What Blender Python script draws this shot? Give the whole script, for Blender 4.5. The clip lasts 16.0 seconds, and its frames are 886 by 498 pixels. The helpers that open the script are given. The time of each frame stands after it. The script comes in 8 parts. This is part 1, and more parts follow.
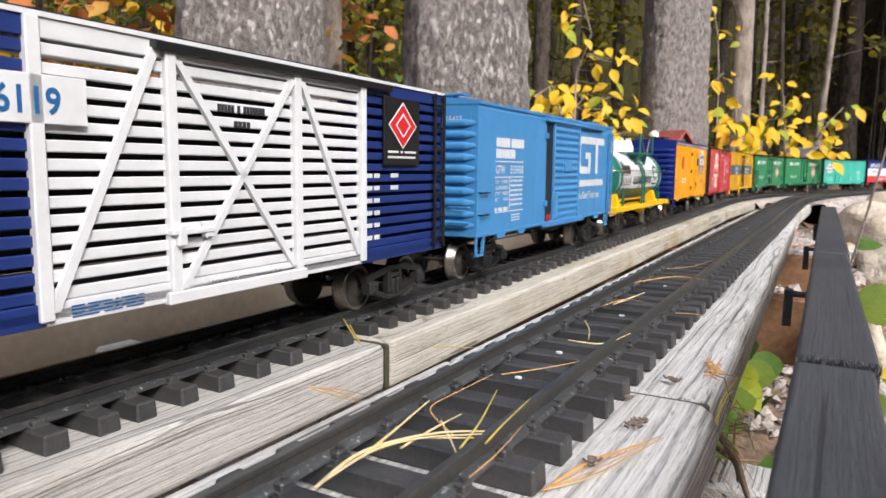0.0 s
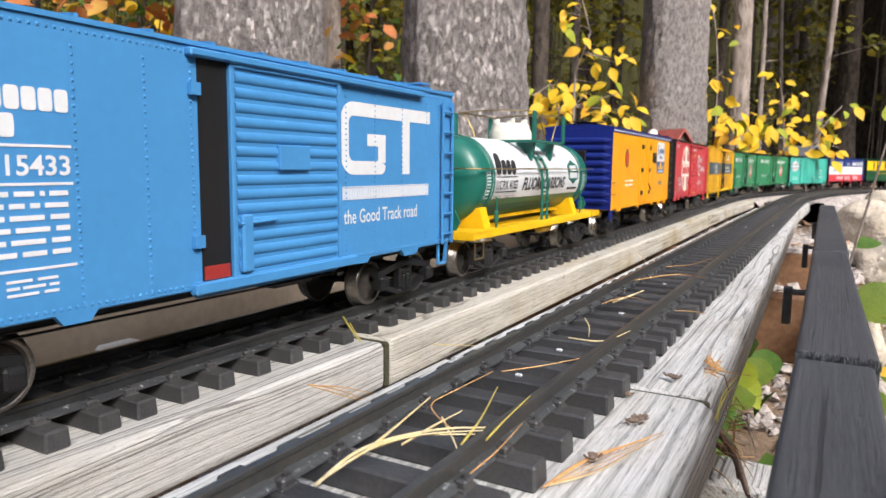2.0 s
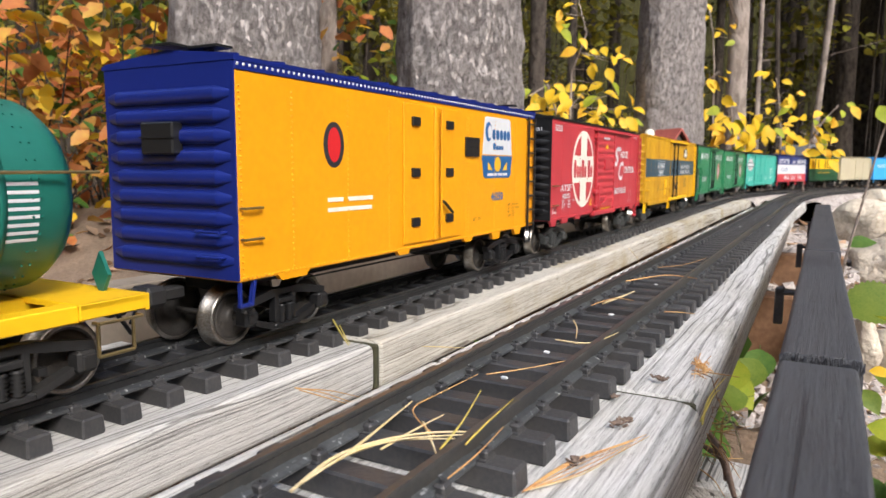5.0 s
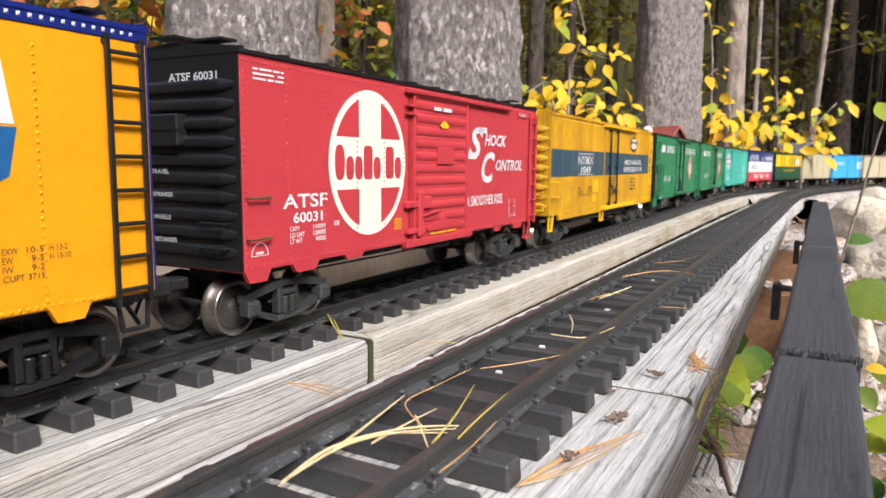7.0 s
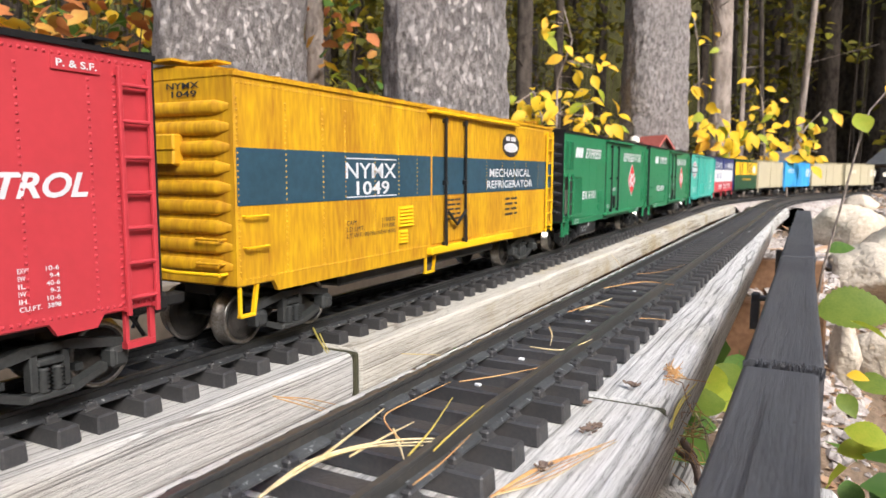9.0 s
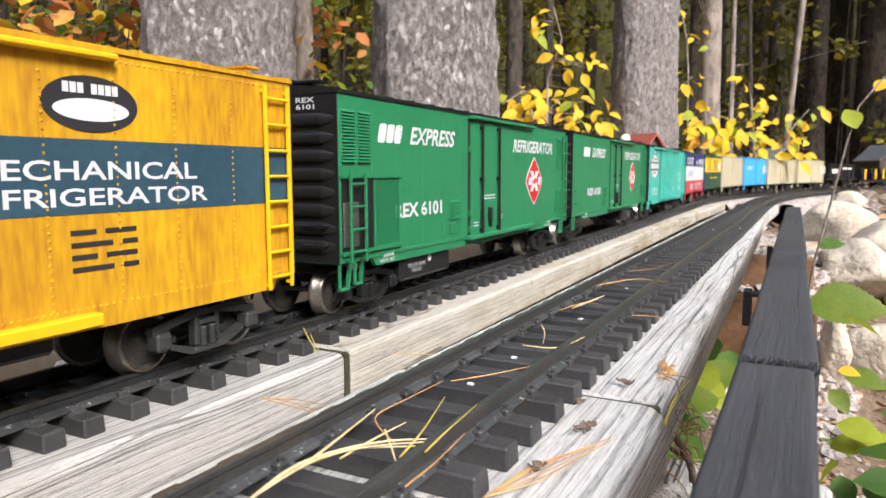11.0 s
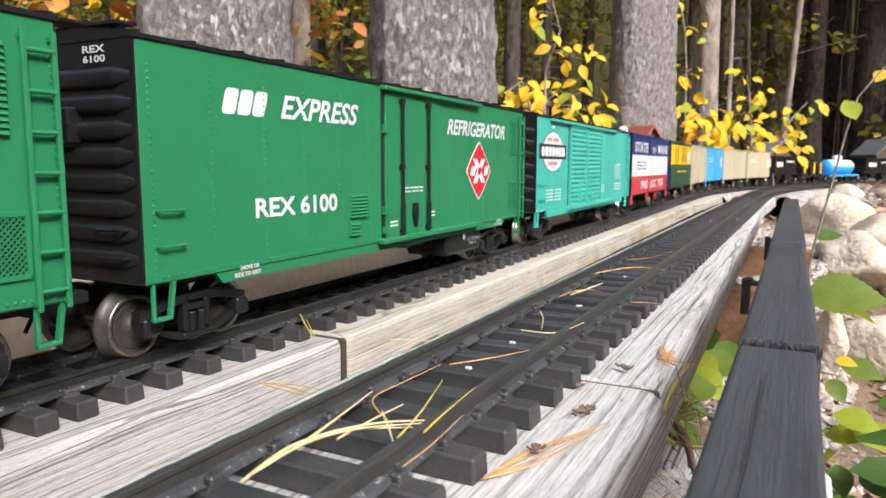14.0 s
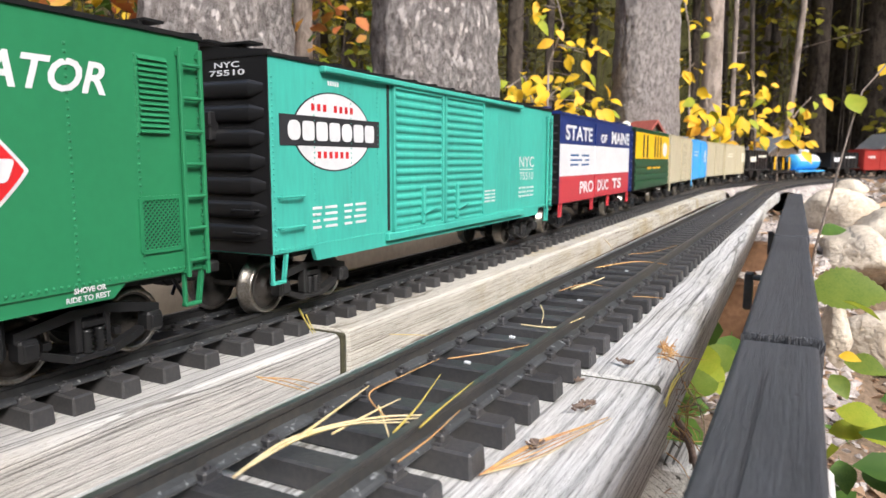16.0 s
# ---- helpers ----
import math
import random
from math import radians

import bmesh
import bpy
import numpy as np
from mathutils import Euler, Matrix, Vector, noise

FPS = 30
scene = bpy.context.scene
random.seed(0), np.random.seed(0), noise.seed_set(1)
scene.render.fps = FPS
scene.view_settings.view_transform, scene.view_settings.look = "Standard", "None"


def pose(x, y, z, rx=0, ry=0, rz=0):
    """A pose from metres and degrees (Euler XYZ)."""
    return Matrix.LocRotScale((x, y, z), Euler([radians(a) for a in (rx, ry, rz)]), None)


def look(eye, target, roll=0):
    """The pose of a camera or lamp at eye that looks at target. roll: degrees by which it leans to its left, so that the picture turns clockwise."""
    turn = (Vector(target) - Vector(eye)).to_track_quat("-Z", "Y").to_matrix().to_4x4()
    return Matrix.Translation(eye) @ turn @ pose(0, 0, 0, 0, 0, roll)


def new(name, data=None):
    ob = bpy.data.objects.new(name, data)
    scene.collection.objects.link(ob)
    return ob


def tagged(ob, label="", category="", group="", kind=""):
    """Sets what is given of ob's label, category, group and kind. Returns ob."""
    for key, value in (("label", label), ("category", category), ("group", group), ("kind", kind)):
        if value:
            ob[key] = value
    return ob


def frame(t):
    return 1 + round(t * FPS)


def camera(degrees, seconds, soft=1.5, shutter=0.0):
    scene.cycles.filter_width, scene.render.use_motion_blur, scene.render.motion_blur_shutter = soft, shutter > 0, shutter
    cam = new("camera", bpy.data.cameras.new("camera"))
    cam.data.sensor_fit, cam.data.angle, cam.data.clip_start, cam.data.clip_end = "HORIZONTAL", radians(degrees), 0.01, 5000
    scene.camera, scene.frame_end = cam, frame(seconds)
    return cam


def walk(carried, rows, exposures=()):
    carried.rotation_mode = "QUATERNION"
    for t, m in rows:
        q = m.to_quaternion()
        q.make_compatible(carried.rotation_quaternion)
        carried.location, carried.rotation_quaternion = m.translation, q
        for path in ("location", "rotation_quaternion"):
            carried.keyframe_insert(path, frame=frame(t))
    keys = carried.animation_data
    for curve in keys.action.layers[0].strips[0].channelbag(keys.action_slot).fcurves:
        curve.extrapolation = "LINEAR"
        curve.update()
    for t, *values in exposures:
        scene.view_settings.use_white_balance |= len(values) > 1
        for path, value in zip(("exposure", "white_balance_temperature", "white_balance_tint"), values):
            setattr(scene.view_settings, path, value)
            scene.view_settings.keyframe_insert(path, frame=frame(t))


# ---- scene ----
cam = camera(65.19, 16.0)
cam.data.dof.use_dof, cam.data.dof.focus_distance, cam.data.dof.aperture_fstop = True, 0.4, 26.0
PATH = [
    (0, (-0.0011, -0.0010, 0.0997), (-0.4894, 0.8637, -0.0184), 0.61),
    (0.5, (-0.0010, -0.0009, 0.0996), (-0.4892, 0.8639, -0.0181), 0.58),
    (1, (0.0000, 0.0002, 0.0991), (-0.4875, 0.8653, -0.0184), 0.60),
    (1.5, (-0.0000, -0.0000, 0.0990), (-0.4873, 0.8652, -0.0194), 0.60),
    (2, (-0.0015, -0.0016, 0.0989), (-0.4884, 0.8637, -0.0204), 0.57),
    (2.5, (-0.0014, 0.0008, 0.0991), (-0.4888, 0.8659, -0.0202), 0.49),
    (3, (-0.0027, -0.0010, 0.0997), (-0.4902, 0.8640, -0.0191), 0.40),
    (3.5, (-0.0003, -0.0001, 0.0999), (-0.4880, 0.8649, -0.0175), 0.27),
    (4, (0.0037, 0.0016, 0.1003), (-0.4835, 0.8671, -0.0165), 0.17),
    (6.5, (0.0036, 0.0043, 0.0979), (-0.4788, 0.8716, -0.0245), 0.56),
    (7, (0.0035, 0.0065, 0.0975), (-0.4789, 0.8738, -0.0253), 0.52),
    (7.5, (0.0013, 0.0008, 0.0986), (-0.4829, 0.8672, -0.0237), 0.52),
    (8, (0.0013, -0.0025, 0.0978), (-0.4832, 0.8639, -0.0227), 0.67),
    (8.5, (0.0033, -0.0003, 0.0991), (-0.4773, 0.8690, -0.0168), 0.39),
    (9, (0.0123, 0.0021, 0.1017), (-0.4599, 0.8768, -0.0077), 0.19),
    (11.5, (0.0105, 0.0058, 0.0993), (-0.4492, 0.8869, -0.0121), -0.11),
    (12, (0.0108, 0.0061, 0.0976), (-0.4469, 0.8878, -0.0167), 0.09),
    (12.5, (0.0106, 0.0087, 0.0968), (-0.4455, 0.8909, -0.0201), 0.20),
    (13, (0.0108, 0.0082, 0.0965), (-0.4456, 0.8902, -0.0210), 0.03),
    (13.5, (0.0101, 0.0077, 0.0964), (-0.4457, 0.8896, -0.0235), 0.11),
    (14, (0.0085, 0.0083, 0.0954), (-0.4482, 0.8897, -0.0252), 0.09),
    (14.5, (0.0080, 0.0081, 0.0958), (-0.4493, 0.8889, -0.0270), 0.05),
    (15, (0.0099, 0.0093, 0.0950), (-0.4483, 0.8894, -0.0298), 0.12),
    (15.5, (0.0095, 0.0110, 0.0942), (-0.4499, 0.8902, -0.0320), 0.07),
    (16, (0.0087, 0.0122, 0.0940), (-0.4513, 0.8909, -0.0332), 0.08),
]
walk(cam, [(t, look(eye, target, roll)) for t, eye, target, roll in PATH], ((0, 1.02), (1.2, 1.12), (4.2, 1.05), (7.0, 1.16), (12.0, 1.29), (16.0, 1.24)))

# ---- light ----
world = bpy.data.worlds.new("world")
scene.world = world
world.use_nodes = True
wn = world.node_tree.nodes
sky = wn.new("ShaderNodeTexSky")
sky.sky_type, sky.sun_disc = "NISHITA", False
sky.sun_elevation, sky.sun_rotation = radians(38), radians(122)
sky.air_density, sky.dust_density = 1.0, 4.0
world.node_tree.links.new(sky.outputs[0], wn["Background"].inputs[0])
wn["Background"].inputs[1].default_value = 0.13
sun_data = bpy.data.lights.new("sun", "SUN")
sun_data.energy, sun_data.angle, sun_data.color = 2.5, radians(20), (0.985, 0.985, 0.995)
sun = new("sun", sun_data)
sun.matrix_world = look((4.4, -2.4, 4.0), (0, 0.6, 0))


# ---- materials ----
def material(name, color, rough=0.6, metal=0.0, vary=0.12, scale=40.0, bump=0.0, second=None, island=0.0, per_object=0.0, spec=0.5, tall=1.0):
    """Principled material whose colour wanders between two tones at two scales, with fine relief."""
    m = bpy.data.materials.new(name)
    m.use_nodes = True
    n, l = m.node_tree.nodes, m.node_tree.links
    p = n["Principled BSDF"]
    p.inputs["Roughness"].default_value, p.inputs["Metallic"].default_value = rough, metal
    p.inputs["Specular IOR Level"].default_value = spec
    co = n.new("ShaderNodeTexCoord")
    drawn = n.new("ShaderNodeMapping")
    drawn.inputs["Scale"].default_value = (1, 1, tall)
    l.new(co.outputs["Object"], drawn.inputs[0])
    big, fine = n.new("ShaderNodeTexNoise"), n.new("ShaderNodeTexNoise")
    big.inputs["Scale"].default_value, fine.inputs["Scale"].default_value = scale, scale * 9
    big.inputs["Detail"].default_value = 6
    for t in (big, fine):
        l.new(drawn.outputs[0], t.inputs["Vector"])
    add = n.new("ShaderNodeMath")
    add.operation = "ADD"
    l.new(big.outputs[0], add.inputs[0])
    l.new(fine.outputs[0], add.inputs[1])
    ramp = n.new("ShaderNodeMapRange")
    ramp.inputs["From Min"].default_value, ramp.inputs["From Max"].default_value = 0.7, 1.3
    l.new(add.outputs[0], ramp.inputs[0])
    mix = n.new("ShaderNodeMix")
    mix.data_type = "RGBA"
    second = second or tuple(c * (1 - 2 * vary) for c in color)
    mix.inputs["A"].default_value, mix.inputs["B"].default_value = (*color, 1), (*second, 1)
    l.new(ramp.outputs[0], mix.inputs["Factor"])
    out = mix.outputs["Result"]
    if island or per_object:
        src = n.new("ShaderNodeNewGeometry").outputs["Random Per Island"] if island else n.new("ShaderNodeObjectInfo").outputs["Random"]
        hsv = n.new("ShaderNodeHueSaturation")
        mr = n.new("ShaderNodeMapRange")
        k = island or per_object
        mr.inputs["To Min"].default_value, mr.inputs["To Max"].default_value = 1 - k, 1 + k
        l.new(src, mr.inputs[0])
        l.new(mr.outputs[0], hsv.inputs["Value"])
        l.new(out, hsv.inputs["Color"])
        out = hsv.outputs[0]
    l.new(out, p.inputs["Base Color"])
    if bump:
        b = n.new("ShaderNodeBump")
        b.inputs["Strength"].default_value, b.inputs["Distance"].default_value = 0.6, bump
        l.new(add.outputs[0], b.inputs["Height"])
        l.new(b.outputs[0], p.inputs["Normal"])
    return m


def wood(name, light, dark, rough=0.85, centre=(-0.37, -0.16), spacing=0.0021, bump=0.0003, stain=None, line=0.85):
    """Weathered wood: uneven growth rings about a pith that runs along y, fine fibres and grey stains."""
    m = bpy.data.materials.new(name)
    m.use_nodes = True
    n, l = m.node_tree.nodes, m.node_tree.links
    p = n["Principled BSDF"]
    p.inputs["Roughness"].default_value = rough
    p.inputs["Specular IOR Level"].default_value = 0.25
    co = n.new("ShaderNodeTexCoord")

    def stretched(k, flat=1.0, shift=(0, 0, 0)):
        mp = n.new("ShaderNodeMapping")
        mp.inputs["Scale"].default_value = (1, k, flat)
        mp.inputs["Location"].default_value = shift
        l.new(co.outputs["Object"], mp.inputs[0])
        return mp.outputs[0]

    def noise_of(vector, scale, detail, rough_=0.55):
        t = n.new("ShaderNodeTexNoise")
        t.inputs["Scale"].default_value, t.inputs["Detail"].default_value, t.inputs["Roughness"].default_value = scale, detail, rough_
        l.new(vector, t.inputs["Vector"])
        return t.outputs[0]

    def calc(op, a, b, c=None):
        t = n.new("ShaderNodeMath")
        t.operation = op
        for k, q in enumerate((a, b, c)):
            if q is None:
                continue
            if isinstance(q, (int, float)):
                t.inputs[k].default_value = q
            else:
                l.new(q, t.inputs[k])
        return t.outputs[0]

    def ramp(q, a, b, c=0.0, d=1.0):
        t = n.new("ShaderNodeMapRange")
        for k, w in zip(("From Min", "From Max", "To Min", "To Max"), (a, b, c, d)):
            t.inputs[k].default_value = w
        l.new(q, t.inputs[0])
        return t.outputs[0]

    radius = n.new("ShaderNodeVectorMath")
    radius.operation = "LENGTH"
    l.new(stretched(0.0, 1.0, (-centre[0], 0, -centre[1])), radius.inputs[0])
    swell = noise_of(stretched(0.28), 9, 3)
    wobble = noise_of(stretched(0.06), 130, 3)
    r = calc("MULTIPLY_ADD", swell, 0.016, radius.outputs["Value"])
    r = calc("MULTIPLY_ADD", wobble, 0.0014, r)
    ring = n.new("ShaderNodeTexNoise")
    ring.noise_dimensions = "1D"
    ring.inputs["Scale"].default_value, ring.inputs["Detail"].default_value, ring.inputs["Roughness"].default_value = 1.0, 3, 0.6
    l.new(calc("MULTIPLY", r, 1.0 / spacing), ring.inputs["W"])
    pores = ramp(noise_of(stretched(0.06), 1700, 4, 0.7), 0.54, 0.64)
    lines = calc("MULTIPLY", ramp(ring.outputs[0], 0.53, 0.63), ramp(noise_of(stretched(0.12), 30, 4), 0.35, 0.62, 0.35, 1.0))
    fibre = noise_of(stretched(0.02), 760, 8, 0.74)
    check = ramp(noise_of(stretched(0.012), 230, 5, 0.6), 0.6, 0.64)
    mask = calc("MULTIPLY", check, ramp(noise_of(stretched(0.5), 14, 3), 0.44, 0.52))
    fac = calc("MULTIPLY_ADD", lines, line, calc("MULTIPLY_ADD", ramp(fibre, 0.42, 0.66), 0.55, calc("MULTIPLY_ADD", pores, 0.35, calc("MULTIPLY", mask, 1.0))))
    mix = n.new("ShaderNodeMix")
    mix.data_type, mix.clamp_factor = "RGBA", True
    mix.inputs["A"].default_value, mix.inputs["B"].default_value = (*light, 1), (*dark, 1)
    l.new(fac, mix.inputs["Factor"])
    mix2 = n.new("ShaderNodeMix")
    mix2.data_type, mix2.blend_type = "RGBA", "MULTIPLY"
    mix2.inputs["B"].default_value = (*(stain or (0.68, 0.62, 0.54)), 1)
    l.new(ramp(noise_of(stretched(0.6), 13, 8, 0.6), 0.48, 0.72), mix2.inputs["Factor"])
    l.new(mix.outputs["Result"], mix2.inputs["A"])
    speck = n.new("ShaderNodeMix")
    speck.data_type, speck.blend_type = "RGBA", "MULTIPLY"
    speck.inputs["B"].default_value = (0.45, 0.42, 0.38, 1)
    l.new(ramp(noise_of(stretched(0.5), 240, 3, 0.6), 0.68, 0.75), speck.inputs["Factor"])
    l.new(mix2.outputs["Result"], speck.inputs["A"])
    l.new(speck.outputs["Result"], p.inputs["Base Color"])
    b = n.new("ShaderNodeBump")
    b.inputs["Strength"].default_value, b.inputs["Distance"].default_value = 0.8, bump
    b.invert = True
    l.new(fac, b.inputs["Height"])
    l.new(b.outputs[0], p.inputs["Normal"])
    return m


def bark_material(name, light, dark, scale):
    m = bpy.data.materials.new(name)
    m.use_nodes = True
    n, l = m.node_tree.nodes, m.node_tree.links
    p = n["Principled BSDF"]
    p.inputs["Roughness"].default_value = 0.95
    p.inputs["Specular IOR Level"].default_value = 0.1
    co, mp = n.new("ShaderNodeTexCoord"), n.new("ShaderNodeMapping")
    mp.inputs["Scale"].default_value = (1, 1, 0.55)
    l.new(co.outputs["Object"], mp.inputs[0])
    nz, v, fine = n.new("ShaderNodeTexNoise"), n.new("ShaderNodeTexVoronoi"), n.new("ShaderNodeTexNoise")
    nz.inputs["Scale"].default_value, nz.inputs["Detail"].default_value, nz.inputs["Roughness"].default_value = scale * 0.8, 9, 0.68
    fine.inputs["Scale"].default_value, fine.inputs["Detail"].default_value = scale * 6, 6
    v.inputs["Scale"].default_value = scale * 1.7
    mv = n.new("ShaderNodeMix")
    mv.data_type = "VECTOR"
    mv.inputs["Factor"].default_value = 0.05
    l.new(mp.outputs[0], mv.inputs["A"])
    l.new(nz.outputs["Color"], mv.inputs["B"])
    l.new(mv.outputs["Result"], v.inputs["Vector"])
    l.new(mp.outputs[0], nz.inputs["Vector"])
    l.new(mp.outputs[0], fine.inputs["Vector"])
    mr = n.new("ShaderNodeMath")
    mr.operation = "MULTIPLY_ADD"
    mr.inputs[1].default_value = -0.28
    l.new(v.outputs["Distance"], mr.inputs[0])
    l.new(nz.outputs[0], mr.inputs[2])
    mu = n.new("ShaderNodeMath")
    mu.operation = "MULTIPLY_ADD"
    mu.inputs[1].default_value = 0.35
    l.new(fine.outputs[0], mu.inputs[0])
    l.new(mr.outputs[0], mu.inputs[2])
    m2 = n.new("ShaderNodeMapRange")
    m2.inputs["From Min"].default_value, m2.inputs["From Max"].default_value = 0.34, 0.62
    l.new(mu.outputs[0], m2.inputs[0])
    mix = n.new("ShaderNodeMix")
    mix.data_type = "RGBA"
    mix.inputs["A"].default_value, mix.inputs["B"].default_value = (*dark, 1), (*light, 1)
    l.new(m2.outputs[0], mix.inputs["Factor"])
    l.new(mix.outputs["Result"], p.inputs["Base Color"])
    b = n.new("ShaderNodeBump")
    b.inputs["Strength"].default_value, b.inputs["Distance"].default_value = 1.0, 0.008
    l.new(m2.outputs[0], b.inputs["Height"])
    l.new(b.outputs[0], p.inputs["Normal"])
    return m


def leaf_material(name, color, second, island=0.25):
    m = material(name, color, 0.55, vary=0.1, scale=4.0, second=second, island=island, spec=0.3)
    n, l = m.node_tree.nodes, m.node_tree.links
    p = n["Principled BSDF"]
    tr = n.new("ShaderNodeBsdfTranslucent")
    ms = n.new("ShaderNodeMixShader")
    ms.inputs[0].default_value = 0.4
    src = p.inputs["Base Color"].links[0].from_socket
    l.new(src, tr.inputs[0])
    l.new(p.outputs[0], ms.inputs[1])
    l.new(tr.outputs[0], ms.inputs[2])
    l.new(ms.outputs[0], n["Material Output"].inputs[0])
    return m




def chipped(name, color, worn, amount):
    """Moulded ledge whose dark skin is chipped and rubbed pale in small patches."""
    m = material(name, color, 0.36, scale=70, second=tuple(c * 1.7 for c in color), per_object=0.2)
    n, l = m.node_tree.nodes, m.node_tree.links
    p = n["Principled BSDF"]
    src = p.inputs["Base Color"].links[0].from_socket
    co, t, r, mix = n.new("ShaderNodeTexCoord"), n.new("ShaderNodeTexNoise"), n.new("ShaderNodeMapRange"), n.new("ShaderNodeMix")
    info, add = n.new("ShaderNodeObjectInfo"), n.new("ShaderNodeVectorMath")
    l.new(co.outputs["Object"], add.inputs[0])
    l.new(info.outputs["Random"], add.inputs[1])
    t.inputs["Scale"].default_value, t.inputs["Detail"].default_value = 330, 4
    l.new(add.outputs[0], t.inputs["Vector"])
    r.inputs["From Min"].default_value, r.inputs["From Max"].default_value = amount, amount + 0.05
    l.new(t.outputs[0], r.inputs[0])
    mix.data_type = "RGBA"
    mix.inputs["B"].default_value = (*worn, 1)
    l.new(r.outputs[0], mix.inputs["Factor"])
    l.new(src, mix.inputs["A"])
    l.new(mix.outputs["Result"], p.inputs["Base Color"])
    return m


CLIP = chipped("worn_grey_clip", (0.042, 0.044, 0.046), (0.27, 0.28, 0.28), 0.63)
CLIP_DARK = chipped("chipped_black_clip", (0.03, 0.031, 0.033), (0.42, 0.42, 0.41), 0.635)
DECK = wood("weathered_deck_wood", (0.55, 0.538, 0.515), (0.15, 0.142, 0.133), spacing=0.0012, line=0.72)
DECK_WARM = wood("yellowed_deck_wood", (0.56, 0.535, 0.475), (0.18, 0.155, 0.125), centre=(-0.3, -0.2), spacing=0.0012, stain=(0.72, 0.62, 0.42), line=0.65)
DECK_GREY = wood("silvered_deck_wood", (0.64, 0.63, 0.612), (0.14, 0.134, 0.127), centre=(-0.15, -0.2), spacing=0.0013, stain=(0.7, 0.68, 0.62), line=0.62)
BROWN = material("brown_joist_wood", (0.27, 0.145, 0.075), 0.85, vary=0.2, scale=14, bump=0.001, second=(0.16, 0.08, 0.04))
BLACK_WOOD = wood("black_stained_wood", (0.074, 0.076, 0.084), (0.043, 0.043, 0.048), 0.6, centre=(0.03, -0.12), spacing=0.0034, bump=0.0004, stain=(0.7, 0.7, 0.72), line=0.28)
TIE = material("black_tie_plastic", (0.03, 0.031, 0.035), 0.5, vary=0.25, scale=60, bump=0.0003, second=(0.056, 0.053, 0.052), per_object=0.2)
RAIL_TOP = material("darkened_rail", (0.05, 0.052, 0.054), 0.36, metal=0.35, scale=35, second=(0.085, 0.078, 0.07))
BARK = bark_material("grey_pine_bark", (0.50, 0.455, 0.44), (0.2, 0.173, 0.163), 105)
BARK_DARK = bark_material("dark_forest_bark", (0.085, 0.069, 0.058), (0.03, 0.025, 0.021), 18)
BARK_PALE = bark_material("pale_young_bark", (0.33, 0.275, 0.24), (0.18, 0.145, 0.12), 14)
LEAF_YELLOW = leaf_material("yellow_autumn_leaf", (0.85, 0.5, 0.02), (0.7, 0.5, 0.06))
LEAF_ORANGE = leaf_material("orange_autumn_leaf", (0.45, 0.17, 0.04), (0.5, 0.3, 0.06), 0.35)
LEAF_RUST = leaf_material("rusty_autumn_leaf", (0.4, 0.115, 0.04), (0.5, 0.2, 0.06), 0.35)
LEAF_GREEN = leaf_material("green_leaf", (0.06, 0.14, 0.025), (0.12, 0.21, 0.04))
RAIL_FOOT = material("dark_rail_foot", (0.06, 0.062, 0.062), 0.45, metal=0.3, scale=90, second=(0.1, 0.102, 0.1), vary=0.25)
RAIL_BLACK = material("black_polished_rail", (0.022, 0.023, 0.025), 0.3, metal=0.3, scale=35, second=(0.05, 0.05, 0.05))
LEAF_LIME = leaf_material("lime_green_leaf", (0.27, 0.36, 0.03), (0.4, 0.42, 0.045))
LEAF_MID = leaf_material("yellow_green_leaf", (0.115, 0.185, 0.025), (0.19, 0.25, 0.04))
LEAF_FOREST = leaf_material("forest_foliage", (0.13, 0.15, 0.03), (0.26, 0.22, 0.04), 0.6)
ROCK = material("pale_granite", (0.66, 0.585, 0.48), 0.9, vary=0.2, scale=11, bump=0.008, second=(0.4, 0.33, 0.25))
GRAVEL = material("grey_gravel", (0.5, 0.45, 0.42), 0.95, vary=0.25, scale=30, bump=0.002, second=(0.28, 0.24, 0.22), island=0.22)
SOIL = material("leaf_litter_soil", (0.23, 0.16, 0.11), 0.97, vary=0.3, scale=11, bump=0.01, second=(0.11, 0.078, 0.05))
NEEDLE = material("dry_pine_needle", (0.46, 0.21, 0.08), 0.6, scale=80, second=(0.62, 0.4, 0.16), per_object=0.25)
NEEDLE_DARK = material("brown_rotten_twig", (0.17, 0.1, 0.07), 0.9, vary=0.3, scale=120, second=(0.3, 0.21, 0.16), bump=0.001)
STRAW = material("pale_dry_grass", (0.72, 0.6, 0.39), 0.6, scale=60, second=(0.62, 0.47, 0.2))
MOSS_YELLOW = material("yellow_dry_grass", (0.56, 0.45, 0.1), 0.6, scale=60)


